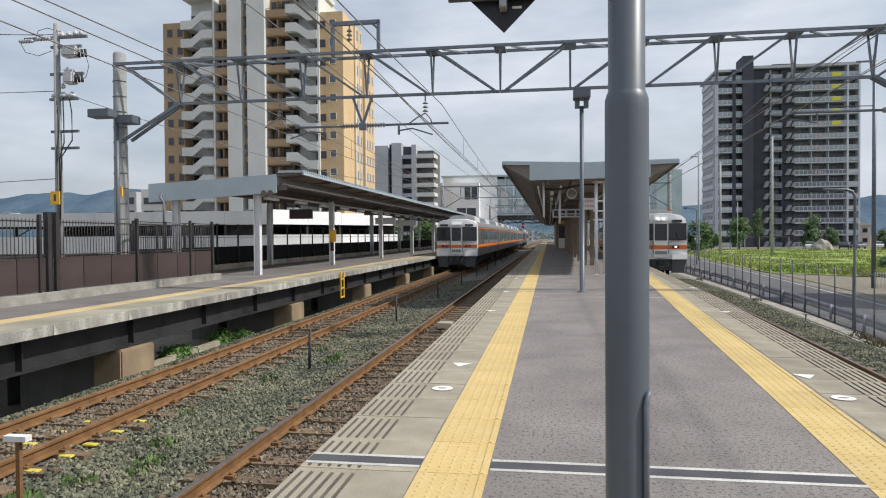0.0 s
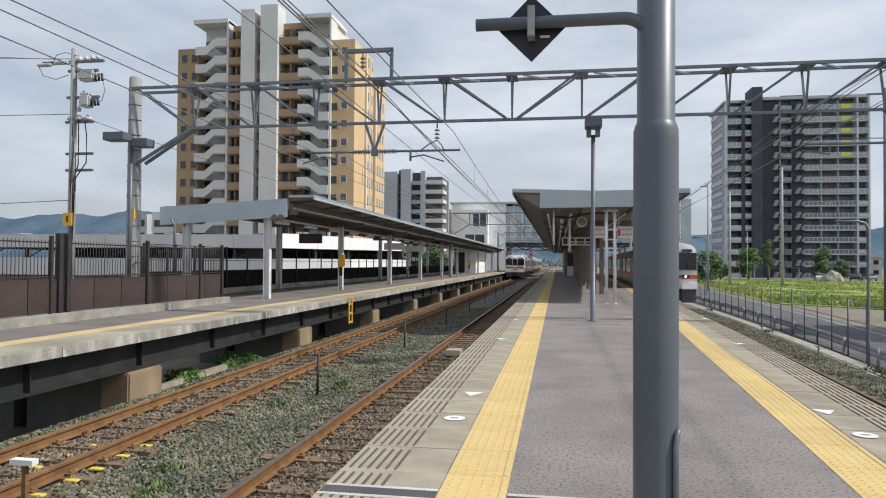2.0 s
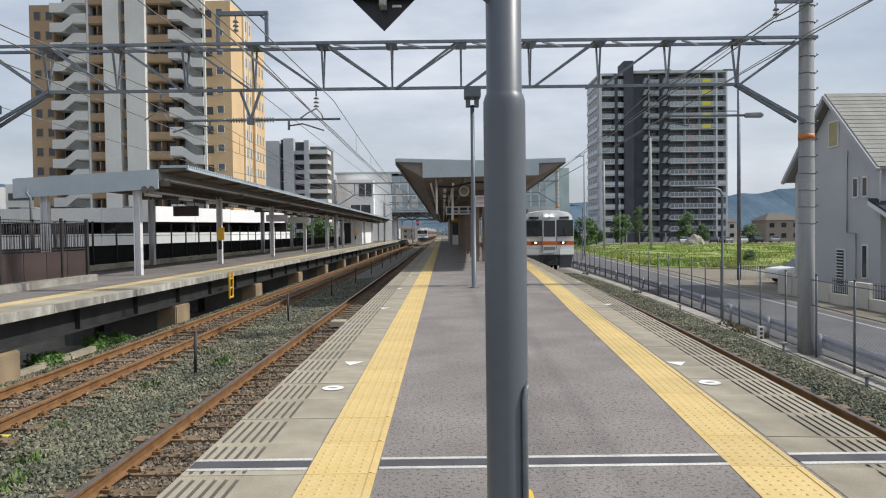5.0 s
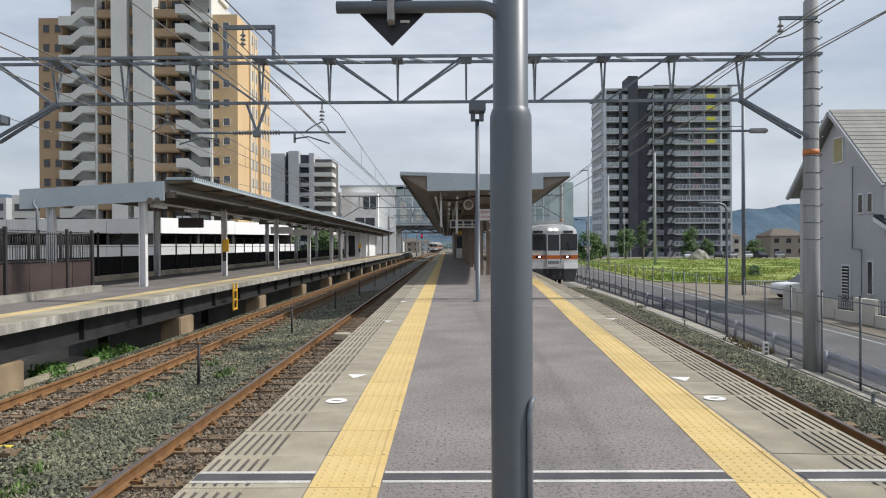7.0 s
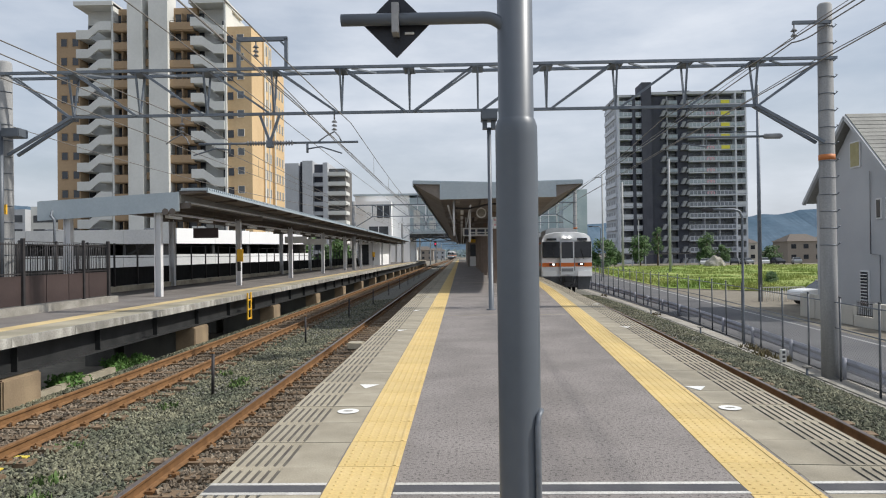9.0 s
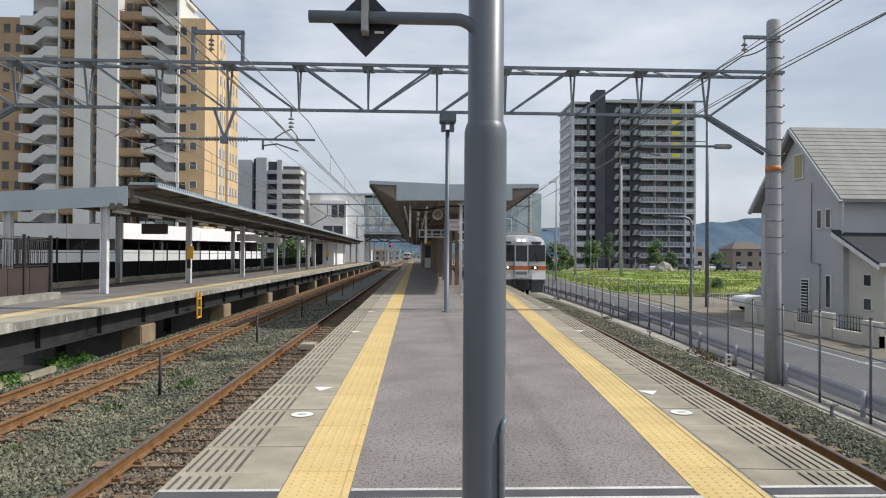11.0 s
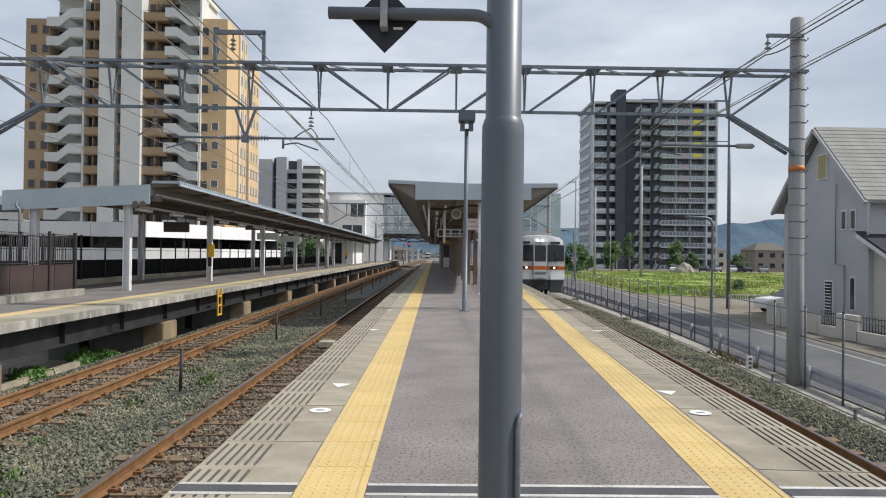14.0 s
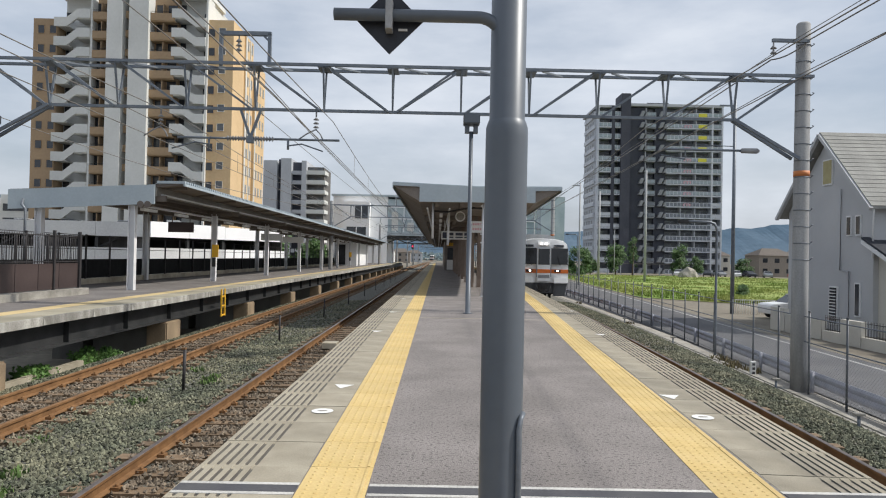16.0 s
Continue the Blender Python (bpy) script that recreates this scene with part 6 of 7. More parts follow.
def house():
    X, y0, y1, ze, za = 20.85, 31.4, 39.8, 4.35, 8.3
    up = -GZ
    ym = (y0 + y1) / 2
    h = thing("house", "pale grey two-storey house with a steep grey shingle roof", "house", (X, ym, GZ))
    hw = (y1 - y0) / 2
    bm = bmesh.new()
    prof = [(-hw + 0.35, 0), (hw - 0.35, 0), (hw - 0.35, ze + up), (0, za + up - 0.35), (-hw + 0.35, ze + up)]
    f = [[bm.verts.new((x, y, z)) for y, z in prof] for x in (0, 11)]
    bm.faces.new(f[0]); bm.faces.new(f[1][::-1])
    for i in range(5):
        bm.faces.new((f[0][i], f[0][(i + 1) % 5], f[1][(i + 1) % 5], f[1][i]))
    part("wall", bm, SIDING, h)
    L = math.hypot(hw + 0.1, za - ze + 0.3)
    for s in (-1, 1):
        bm = bmesh.new()
        v = [(-0.45, 0, za + up), (11.4, 0, za + up), (11.4, s * (hw + 0.15), ze + up - 0.2), (-0.45, s * (hw + 0.15), ze + up - 0.2)]
        a = [bm.verts.new(c) for c in v]
        b = [bm.verts.new((x, y, z - 0.14)) for x, y, z in v]
        bm.faces.new(a); bm.faces.new(b[::-1])
        for i in range(4):
            bm.faces.new((a[i], a[(i + 1) % 4], b[(i + 1) % 4], b[i]))
        roof = part("roof_slope", bm, SHINGLE, h)
        # shingle courses
        bm = bmesh.new()
        box(bm, -0.45, 11.4, -0.01, 0.27, 0.0, 0.018)
        me = mesh_of("shingle_course", bm, SHINGLE)
        n = 18
        ang = math.degrees(math.atan2(za - ze + 0.2, hw + 0.15))
        for i in range(n):
            u = (i + 1) / n
            y, z = s * (hw + 0.15) * u, za + up - (za - ze + 0.2) * u + 0.004
            m = Matrix.Translation((0, y, z)) @ (pose(0, 0, 0, ang if s < 0 else -ang) @ (pose(0, 0, 0) if s < 0 else Matrix.Diagonal((1, -1, 1, 1))))
            if s < 0:
                piece("shingle_course", me, roof, m)
        bm = bmesh.new()
        bar(bm, (-0.47, 0, za + up - 0.16), (-0.47, s * (hw + 0.15), ze + up - 0.36), 0.085)
        part("barge_board", bm, SIDING, h)
    def win(y, z, w, hh, m=WINDOW):
        bm = bmesh.new()
        box(bm, -0.07, 0.0, y - w / 2 - 0.07, y + w / 2 + 0.07, z - 0.07 + up, z + hh + 0.07 + up)
        fr = part("window", bm, TRIMWHITE, h)
        bm = bmesh.new()
        box(bm, -0.09, -0.072, y - w / 2, y + w / 2, z + up, z + hh + up)
        part("pane", bm, m, fr)
        return fr
    win(-0.1, 5.6, 0.75, 1.2, BLIND)
    win(2.5, 2.55, 0.95, 1.3); win(2.5, 0.0, 0.95, 1.3)
    win(-2.0, 2.9, 0.28, 0.85); win(-2.75, 2.9, 0.28, 0.85)
    win(-2.75, -1.0, 0.3, 1.5)
    sh = win(-0.75, -1.55, 0.6, 1.8)
    for i in range(11):
        bm = bmesh.new()
        z = -1.5 + 0.16 * i + up
        box(bm, -0.13, -0.095, -1.02, -0.48, z, z + 0.045)
        part("louvre", bm, TRIMWHITE, sh)
    bm = bmesh.new()
    path_tube(bm, [(-0.08, -1.35, 5.2 + up), (-0.08, -1.35, 1.15 + up), (-0.08, -2.1, 1.1 + up), (-0.08, -2.1, -1.9 + up)], 0.035, 6)
    part("drain_pipe", bm, SIDING, h)
    bm = bmesh.new()
    path_tube(bm, [(-0.3, -hw - 0.1, ze + up - 0.35), (-0.12, -hw + 0.2, ze + up - 0.8), (-0.12, -hw + 0.25, ze + up - 2.6)], 0.04, 6)
    part("drain_pipe", bm, TRIMWHITE, h)
    # lower wing with a dark lean-to roof
    ya, yb, za2, zb = -hw + 0.4, -hw - 2.3, 2.5 + up, 1.02 + up
    bm = bmesh.new()
    prof = [(ya, 0), (ya, za2), (yb, zb), (yb, 0)]
    f = [[bm.verts.new((x, y, z)) for y, z in prof] for x in (0.25, 10)]
    bm.faces.new(f[0]); bm.faces.new(f[1][::-1])
    for i in range(4):
        bm.faces.new((f[0][i], f[0][(i + 1) % 4], f[1][(i + 1) % 4], f[1][i]))
    part("wing_wall", bm, CREAM, h)
    bm = bmesh.new()
    v = [(-0.4, -hw + 0.65, 2.74 + up), (10.4, -hw + 0.65, 2.74 + up), (10.4, -hw - 2.65, 1.22 + up), (-0.4, -hw - 2.65, 1.22 + up)]
    a = [bm.verts.new(c) for c in v]
    b = [bm.verts.new((x, y, z - 0.1)) for x, y, z in v]
    bm.faces.new(a); bm.faces.new(b[::-1])
    for i in range(4):
        bm.faces.new((a[i], a[(i + 1) % 4], b[(i + 1) % 4], b[i]))
    part("wing_roof", bm, SLATE, h)
    bm = bmesh.new()
    v = [(-hw + 0.65, 2.62 + up), (-hw - 2.65, 1.10 + up), (-hw - 2.65, 0.90 + up), (-hw + 0.65, 2.42 + up)]
    f = [[bm.verts.new((x, y, z)) for y, z in v] for x in (-0.42, -0.34)]
    bm.faces.new(f[0]); bm.faces.new(f[1][::-1])
    for i in range(4):
        bm.faces.new((f[0][i], f[0][(i + 1) % 4], f[1][(i + 1) % 4], f[1][i]))
    part("barge_board", bm, TRIMWHITE, h)
    bm = bmesh.new()
    box(bm, -0.34, 10.4, -hw - 2.75, -hw - 2.66, 1.04 + up, 1.2 + up)
    part("gutter", bm, TRIMWHITE, h)
    bm = bmesh.new()
    path_tube(bm, [(0.1, -hw - 2.7, 1.05 + up), (0.14, -hw - 2.5, 0.8 + up), (0.14, -hw - 2.36, 0.6 + up), (0.14, -hw - 2.36, 0.05)], 0.04, 6)
    part("drain_pipe", bm, TRIMWHITE, h)
    bm = bmesh.new()
    box(bm, 1.0, 1.95, -hw - 2.36, -hw - 2.3, 0.1, 2.15)
    part("front_door", bm, BROWNDOOR, h)
    for z in (-0.93, 0.15):
        bm = bmesh.new()
        box(bm, 0.19, 0.26, -hw - 1.37, -hw - 0.82, z - 0.05 + up, z + 0.53 + up)
        fr = part("small_window", bm, TRIMWHITE, h)
        bm = bmesh.new()
        box(bm, 0.17, 0.186, -hw - 1.32, -hw - 0.87, z + up, z + 0.48 + up)
        part("pane", bm, WINDOW, fr)


TRIMWHITE = mat("white_trim", (0.66, 0.67, 0.68), (0.72, 0.73, 0.73), 0.6, scale=3)
BLIND = mat("yellow_blind", (0.36, 0.32, 0.16), (0.40, 0.36, 0.19), 0.7)
BROWNDOOR = mat("door_green_grey", (0.10, 0.11, 0.09), (0.13, 0.14, 0.11), 0.6)
house()


def garden_wall():
    w = thing("garden_wall", "low cream rendered garden wall with iron railings", "wall", (17.6, 0, GZ))
    for y0, y1, hgt in ((33.2, 34.6, 1.15), (30.0, 33.15, 0.88), (27.2, 28.6, 1.05), (24.4, 25.4, 0.95)):
        bm = bmesh.new()
        box(bm, -0.12, 0.12, y0, y1, 0, hgt)
        bent(bm, 0.02)
        part("panel", bm, CREAM, w)
    bm = bmesh.new()
    box(bm, -0.1, 0.1, 24.4, 34.5, 0, 0.45)
    part("base", bm, CREAM, w)
    for a, b in ((28.7, 29.9), (25.5, 27.1)):
        bm = bmesh.new()
        n = 9
        for i in range(n + 1):
            y = a + (b - a) * i / n
            tube(bm, (0, y, 0.4), (0, y, 1.1), 0.014, n=5)
        for z in (0.5, 1.0):
            tube(bm, (0, a, z), (0, b, z), 0.016, n=5)
        part("railing", bm, FENCE_DK, w)
    l = thing("garden_lamp", "black lantern on a post by the garden gate", "lamp", (18.4, 24.0, GZ))
    bm = bmesh.new()
    tube(bm, (0, 0, 0), (0, 0, 1.7), 0.035, n=8)
    part("post", bm, FENCE_DK, l)
    bm = bmesh.new()
    lathe(bm, [(0.05, 1.7), (0.11, 1.75), (0.13, 2.0), (0.16, 2.02), (0.02, 2.18)], 8)
    part("lantern", bm, FENCE_DK, l)
    f = thing("white_railing", "low white metal railing beside the grass field", "railing", (20.10, 44.66, GZ))
    for i in range(18):
        bm = bmesh.new()
        tube(bm, (0.15 * i, 0, 0), (0.15 * i, 0, 0.9), 0.014, n=5)
        part("baluster", bm, SIGNWHITE, f)
    bm = bmesh.new()
    box(bm, -0.05, 2.6, -0.02, 0.02, 0.88, 0.93)
    part("top_rail", bm, SIGNWHITE, f)


garden_wall()


# ---- grass field ----
def field():
    bm = bmesh.new()
    rng = random.Random(2)
    nx, ny = 60, 60
    g = []
    for j in range(ny + 1):
        row = []
        for i in range(nx + 1):
            u, v = i / nx, j / ny
            y = 56 + (v ** 1.5) * 88
            xa = 18.4 + 0.077 * (y - 56) + (6 if y < 62 else 0) * (62 - y) / 6
            x = xa + u * (110 - xa)
            row.append(bm.verts.new((x, y, GZ + 0.04 + (0.22 + 0.25 * noise.noise(Vector((x * 0.2, y * 0.2, 0)))) * min(1, u * 20, v * 20))))
        g.append(row)
    for j in range(ny):
        for i in range(nx):
            bm.faces.new((g[j][i], g[j][i + 1], g[j + 1][i + 1], g[j + 1][i])).smooth = True
    tagged(part("grass_field", bm, GRASS), "bright green overgrown grass field", "field", kind="structure")
    bm = bmesh.new()
    verts, faces = [], []
    for _ in range(110000):
        v = rng.random() ** 1.6
        y = 56 + v * 87
        xa = 18.4 + 0.077 * (y - 56) + (6 if y < 62 else 0) * (62 - y) / 6
        x = xa + rng.random() * (100 - xa)
        clump = 0.55 + 0.55 * noise.noise(Vector((x * 0.25, y * 0.25, 1)))
        h = rng.uniform(0.3, 0.6) * max(clump, 0.3) * 1.3
        a = rng.uniform(0, 3.14)
        w = rng.uniform(0.03, 0.08)
        lx, ly = rng.uniform(-0.3, 0.3), rng.uniform(-0.3, 0.3)
        k = len(verts)
        z = GZ + 0.1
        verts += [(x - w * math.cos(a), y - w * math.sin(a), z), (x + w * math.cos(a), y + w * math.sin(a), z), (x + lx, y + ly, z + h)]
        faces.append((k, k + 1, k + 2))
    me = bpy.data.meshes.new("grass_blades")
    me.from_pydata(verts, [], faces)
    me.materials.append(GRASS)
    tagged(new("grass_blades", me), "tall yellow-green grass tufts on the field", "grass", kind="stuff")
    bm.free()


field()


def poles():
    for x, y, top, r, arm in ((26.0, 108, 12.3, 0.2, 0), (31.5, 102, 15.0, 0.2, 0), (19.2, 90, 11.5, 0.13, 1), (19.85, 44.6, 12.0, 0.13, 2), (29.5, 112, 6.5, 0.06, 0)):
        p = thing("utility_pole", "grey concrete utility pole beside the field", "utility pole", (x, y, GZ), "utility poles")
        bm = bmesh.new()
        tube(bm, (0, 0, 0), (0, 0, top - GZ), r, r * 0.75, n=12)
        part("shaft", bm, GALV if arm == 2 else POLEGREY, p)
        if arm:
            bm = bmesh.new()
            box(bm, -1.0, 0.1, -0.05, 0.05, top - GZ - 0.4, top - GZ - 0.3)
            part("cross_arm", bm, GALV, p)
        if arm == 2:
            bm = bmesh.new()
            path_tube(bm, [(0, 0, 10.9), (-0.3, 0, 10.9), (-2.4, 0, 10.95)], 0.03, 6)
            part("bracket_arm", bm, GALV, p)
    for x, y, h, d in ((10.35, 23.9, 4.7, -1), (16.5, 78, 6.2, -1)):
        s = thing("street_lamp", "slim grey street lamp with a curved arm", "street lamp", (x, y, GZ), "street lamps")
        bm = bmesh.new()
        path_tube(bm, [(0, 0, 0), (0, 0, 1.0), (0, 0, h - 0.25), (d * 0.08, 0, h - 0.06), (d * 0.3, 0, h), (d * 1.1, 0, h)], 0.045, 8)
        part("post", bm, GALV, s)
        bm = bmesh.new()
        box(bm, d * 1.1 - 0.25, d * 1.1 + 0.1, -0.09, 0.09, h - 0.07, h + 0.05)
        bent(bm, 0.02)
        part("lamp_head", bm, FENCE_DK, s)
    # marker posts along the track
    for y in (13.2, 17.0, 26, 34):
        s = thing("marker_post", "small grey marker post with a flat cap in the kerb", "marker", (way(y) + 4.45, y, GZ), "kerb markers")
        bm = bmesh.new()
        tube(bm, (0, 0, 0), (0, 0, 0.42), 0.03, n=8)
        part("post", bm, GALV, s)
        bm = bmesh.new()
        box(bm, -0.09, 0.09, -0.07, 0.07, 0.42, 0.46)
        part("cap", bm, CONC_OLD, s)
    s = thing("number_post", "small white post with dark bars by the fence", "marker", (way(19.6) + 4.9, 19.6, GZ))
    bm = bmesh.new()
    box(bm, -0.07, 0.07, -0.05, 0.05, 0.0, 0.5)
    part("post", bm, SIGNWHITE, s)
    for z in (0.18, 0.3, 0.42):
        bm = bmesh.new()
        box(bm, -0.04, 0.04, -0.056, -0.051, z - 0.035, z + 0.035)
        part("bar", bm, LINE_DARK, s)
    # utility pole with transformers on the left
    p = thing("transformer_pole", "concrete utility pole carrying crossarms, insulators and transformers", "utility pole", (-22.7, 30, GZ))
    up = -GZ
    bm = bmesh.new()
    tube(bm, (0, 0, 0), (0, 0, 11.7 + up), 0.2, 0.14, n=14)
    part("shaft", bm, MAST, p)
    for z, a, b in ((11.05, -1.7, 1.6), (10.6, -0.3, 1.3), (9.3, -0.35, 1.4), (8.1, -0.4, 1.1), (6.55, -0.35, 1.1), (5.75, -0.35, 1.1)):
        bm = bmesh.new()
        box(bm, a, b, -0.06, 0.06, z + up - 0.06, z + up + 0.06)
        part("cross_arm", bm, GALV, p)
    for x, z, k in ((0.3, 11.2, 0.8), (0.65, 11.22, 0.8), (1.0, 11.24, 0.8), (1.3, 11.24, 0.7), (-0.08, 8.3, 1.3), (0.35, 8.3, 1.3), (0.78, 8.3, 1.3), (0.3, 8.75, 0.7), (0.55, 9.5, 0.7)):
        bm = bmesh.new()
        lathe(bm, [(0.05 * k, z + up - 0.15), (0.16 * k, z + up - 0.1), (0.15 * k, z + up), (0.10 * k, z + up + 0.05), (0.04 * k, z + up + 0.14)], 10, (x, 0, 0))
        part("insulator", bm, PORCELAIN, p)
    for x0, x1, z in ((-1.85, -1.15, 10.93), (-0.95, -0.2, 11.0)):
        bm = bmesh.new()
        for i in range(5):
            u0, u1 = x0 + (x1 - x0) * i / 5, x0 + (x1 - x0) * (i + 0.8) / 5
            tube(bm, (u0, -0.1, z + up), (u1, -0.1, z + up), 0.11, 0.07, n=10)
        tube(bm, (x0 - 0.1, -0.1, z + up), (x1 + 0.15, -0.1, z + up), 0.035, n=6)
        part("strain_insulator", bm, PORCELAIN, p)
    for x, z, w, h in ((0.78, 10.3, 0.42, 0.45), (0.72, 9.1, 0.28, 0.6)):
        bm = bmesh.new()
        box(bm, x - w, x + w, -0.28, 0.28, z + up - h / 2, z + up + h / 2)
        bent(bm, 0.08)
        box(bm, x - w * 0.8, x + w * 0.8, -0.22, 0.22, z + up + h / 2, z + up + h / 2 + 0.06)
        tf = part("transformer", bm, PORCELAIN, p)
        for k in (0.3, 0.48, 0.66):
            bm = bmesh.new()
            tube(bm, (x + w + k - 0.25, -0.1, z + up - 0.25), (x + w + k - 0.3, -0.1, z + up + 0.1), 0.06, n=8)
            part("bushing", bm, FENCE_DK, tf)
    for pts in ([(0.35, -0.1, 8.15), (0.42, -0.15, 7.2), (0.42, -0.15, 6.0), (0.2, -0.2, 5.2), (0.18, -0.2, 2.0)],
                [(0.7, -0.1, 8.1), (0.85, -0.15, 7.4), (0.85, -0.15, 6.1), (0.3, -0.2, 5.3), (0.2, -0.22, 2.0)],
                [(0.1, -0.2, 8.0), (0.2, -0.2, 6.6), (0.05, -0.2, 5.6), (0.12, -0.22, 2.0)],
                [(1.6, -0.1, 10.1), (1.75, -0.1, 9.6), (1.6, -0.1, 9.1), (1.3, -0.1, 8.9)],
                [(-1.9, -0.1, 10.95), (-1.6, -0.1, 10.4), (-0.9, -0.1, 10.2), (-0.2, -0.1, 10.4)],
                [(-1.1, -0.1, 10.9), (-0.9, -0.1, 11.4), (-0.4, -0.1, 11.5), (0.3, -0.1, 11.3)]):
        bm = bmesh.new()
        path_tube(bm, [(x, y, z + up) for x, y, z in pts], 0.03 if pts[0][0] < 0.9 and pts[0][0] > 0 else 0.015, 6)
        part("cable", bm, FENCE_DK, p)
    for s, x, y, z in ((0, -22.7, 29.75, 3.35), (1, -10.93, 17.24, 2.66)):
        b = thing("pole_plate", "yellow plate strapped on a concrete pole", "plate", (x, y, z), "yellow plates")
        bm = bmesh.new()
        w = 0.24 if not s else 0.095
        box(bm, -w, w, -0.05, 0.0, -w * 1.3, w * 1.3)
        part("plate", bm, YBOX, b)
        bm = bmesh.new()
        box(bm, -w * 0.25, w * 0.25, -0.056, -0.051, -w * 0.6, w * 0.7)
        part("mark", bm, LINE_DARK, b)
    # twin-head lamp on the opposite platform
    l = thing("platform_lamp", "grey lamp post with two box heads on the opposite platform", "lamp post", (-10.86, 17.05, 0.13))
    bm = bmesh.new()
    tube(bm, (0, 0, -0.13), (0, 0, 4.5), 0.055, n=12)
    part("post", bm, POLE, l)
    for x0, x1, dz, dy in ((-0.62, -0.02, 0.06, -0.5), (0.05, 0.5, -0.08, 0.4)):
        bm = bmesh.new()
        box(bm, x0, x1, -0.2 + dy * 0.3, 0.2 + dy * 0.3, 4.42 + dz, 4.64 + dz)
        bent(bm, 0.015)
        part("lamp_head", bm, POLE, l)
    wire("power_line", [(-60, 20, 12.0), (-22.7, 30, 11.2)], 0.02, "dark power line from the utility pole", 0.5)
    wire("power_line", [(-60, 14, 11.5), (-23.4, 30, 11.2)], 0.015, "dark power line to the utility pole", 0.5)
    wire("power_line", [(-60, 24, 9.6), (-22.7, 30, 8.5), (-10, 60, 5.4)], 0.02, "dark power line passing the utility pole", 0.6)
    wire("power_line", [(-60, 30, 4.0), (-22.7, 30, 4.3)], 0.02, "dark power line to the utility pole", 0.3)


poles()


def signal_and_wedge():
    s = thing("railway_signal", "red railway signal on a slim mast far down the line", "signal", (-6.9, 205, BZ - 0.1))
    bm = bmesh.new()
    tube(bm, (0, 0, 0), (0, 0, 6.4), 0.09, n=8)
    part("mast", bm, GALV, s)
    bm = bmesh.new()
    box(bm, -0.35, 0.35, -0.3, 0.0, 5.0, 6.6)
    part("head", bm, FENCE_DK, s)
    bm = bmesh.new()
    tube(bm, (0, -0.3, 5.8), (0, -0.36, 5.8), 0.22, n=14)
    part("red_lens", bm, SIGNAL_RED, s)
    w = thing("wheel_wedge", "small yellow painted wedge on the platform behind the pole", "wedge", (0.98, 3.42, 0.0))
    bm = bmesh.new()
    a = [bm.verts.new(c) for c in ((-0.12, -0.1, 0), (0.12, -0.1, 0), (0.12, 0.1, 0), (-0.12, 0.1, 0), (-0.08, 0.02, 0.075), (0.12, 0.02, 0.075), (0.12, 0.1, 0.075), (-0.08, 0.1, 0.075))]
    for q in ((3, 2, 1, 0), (4, 5, 6, 7), (0, 1, 5, 4), (1, 2, 6, 5), (2, 3, 7, 6), (3, 0, 4, 7)):
        bm.faces.new([a[i] for i in q])
    bent(bm, 0.006)
    part("block", bm, YBOX, w)


SIGNAL_RED = glow("signal_red_glow", (1.0, 0.02, 0.1), 1.5)
signal_and_wedge()


# ---- trees ----
BARK = mat("bark", (0.10, 0.075, 0.05), (0.14, 0.11, 0.08), 0.95)
BUSH = mat("bush_green", (0.06, 0.15, 0.025), (0.11, 0.22, 0.05), 0.7, scale=1.0, island=0.4)
LEAF = mat("leaf_green", (0.035, 0.085, 0.02), (0.07, 0.135, 0.035), 0.7, scale=1.0, island=0.45)


def tree(x, y, h, w, seed, label, leaf=None):
    rng = random.Random(seed)
    t = thing("tree", label, "tree", (x, y, GZ), "trees")
    bm = bmesh.new()
    tube(bm, (0, 0, 0), (0.1, 0, h * 0.45), 0.04 * h * 0.6, 0.02 * h * 0.6, n=8)
    for i in range(6):
        a = i * 1.05 + rng.random()
        tube(bm, (0.1, 0, h * (0.3 + 0.04 * i)), (w * 0.55 * math.cos(a), w * 0.55 * math.sin(a), h * (0.55 + 0.06 * i)), 0.012 * h, 0.004 * h, n=5)
    part("trunk", bm, BARK, t)
    verts, faces = [], []
    clumps = [(rng.uniform(-w, w) * 0.6, rng.uniform(-w, w) * 0.6, h * rng.uniform(0.2, 0.9)) for _ in range(26)]
    for cx, cy, cz in clumps:
        shrink = 1.0 - 0.45 * max(0, (cz / h - 0.6) / 0.4)
        for _ in range(85):
            d = Vector((rng.gauss(0, 1), rng.gauss(0, 1), rng.gauss(0, 0.8))).normalized() * w * 0.38 * rng.random() ** 0.4
            p = Vector((cx * shrink, cy * shrink, cz)) + d
            n1 = Vector((rng.gauss(0, 1), rng.gauss(0, 1), rng.gauss(0, 1))).normalized()
            n2 = n1.orthogonal().normalized()
            s = rng.uniform(0.12, 0.24) * w * 0.5
            k = len(verts)
            verts += [tuple(p - n1 * s), tuple(p + n2 * s * 0.6), tuple(p + n1 * s), tuple(p - n2 * s * 0.6)]
            faces.append((k, k + 1, k + 2, k + 3))
    me = bpy.data.meshes.new("crown")
    me.from_pydata(verts, [], faces)
    me.materials.append(leaf or LEAF)
    ob = new("crown", me)
    ob.parent = t


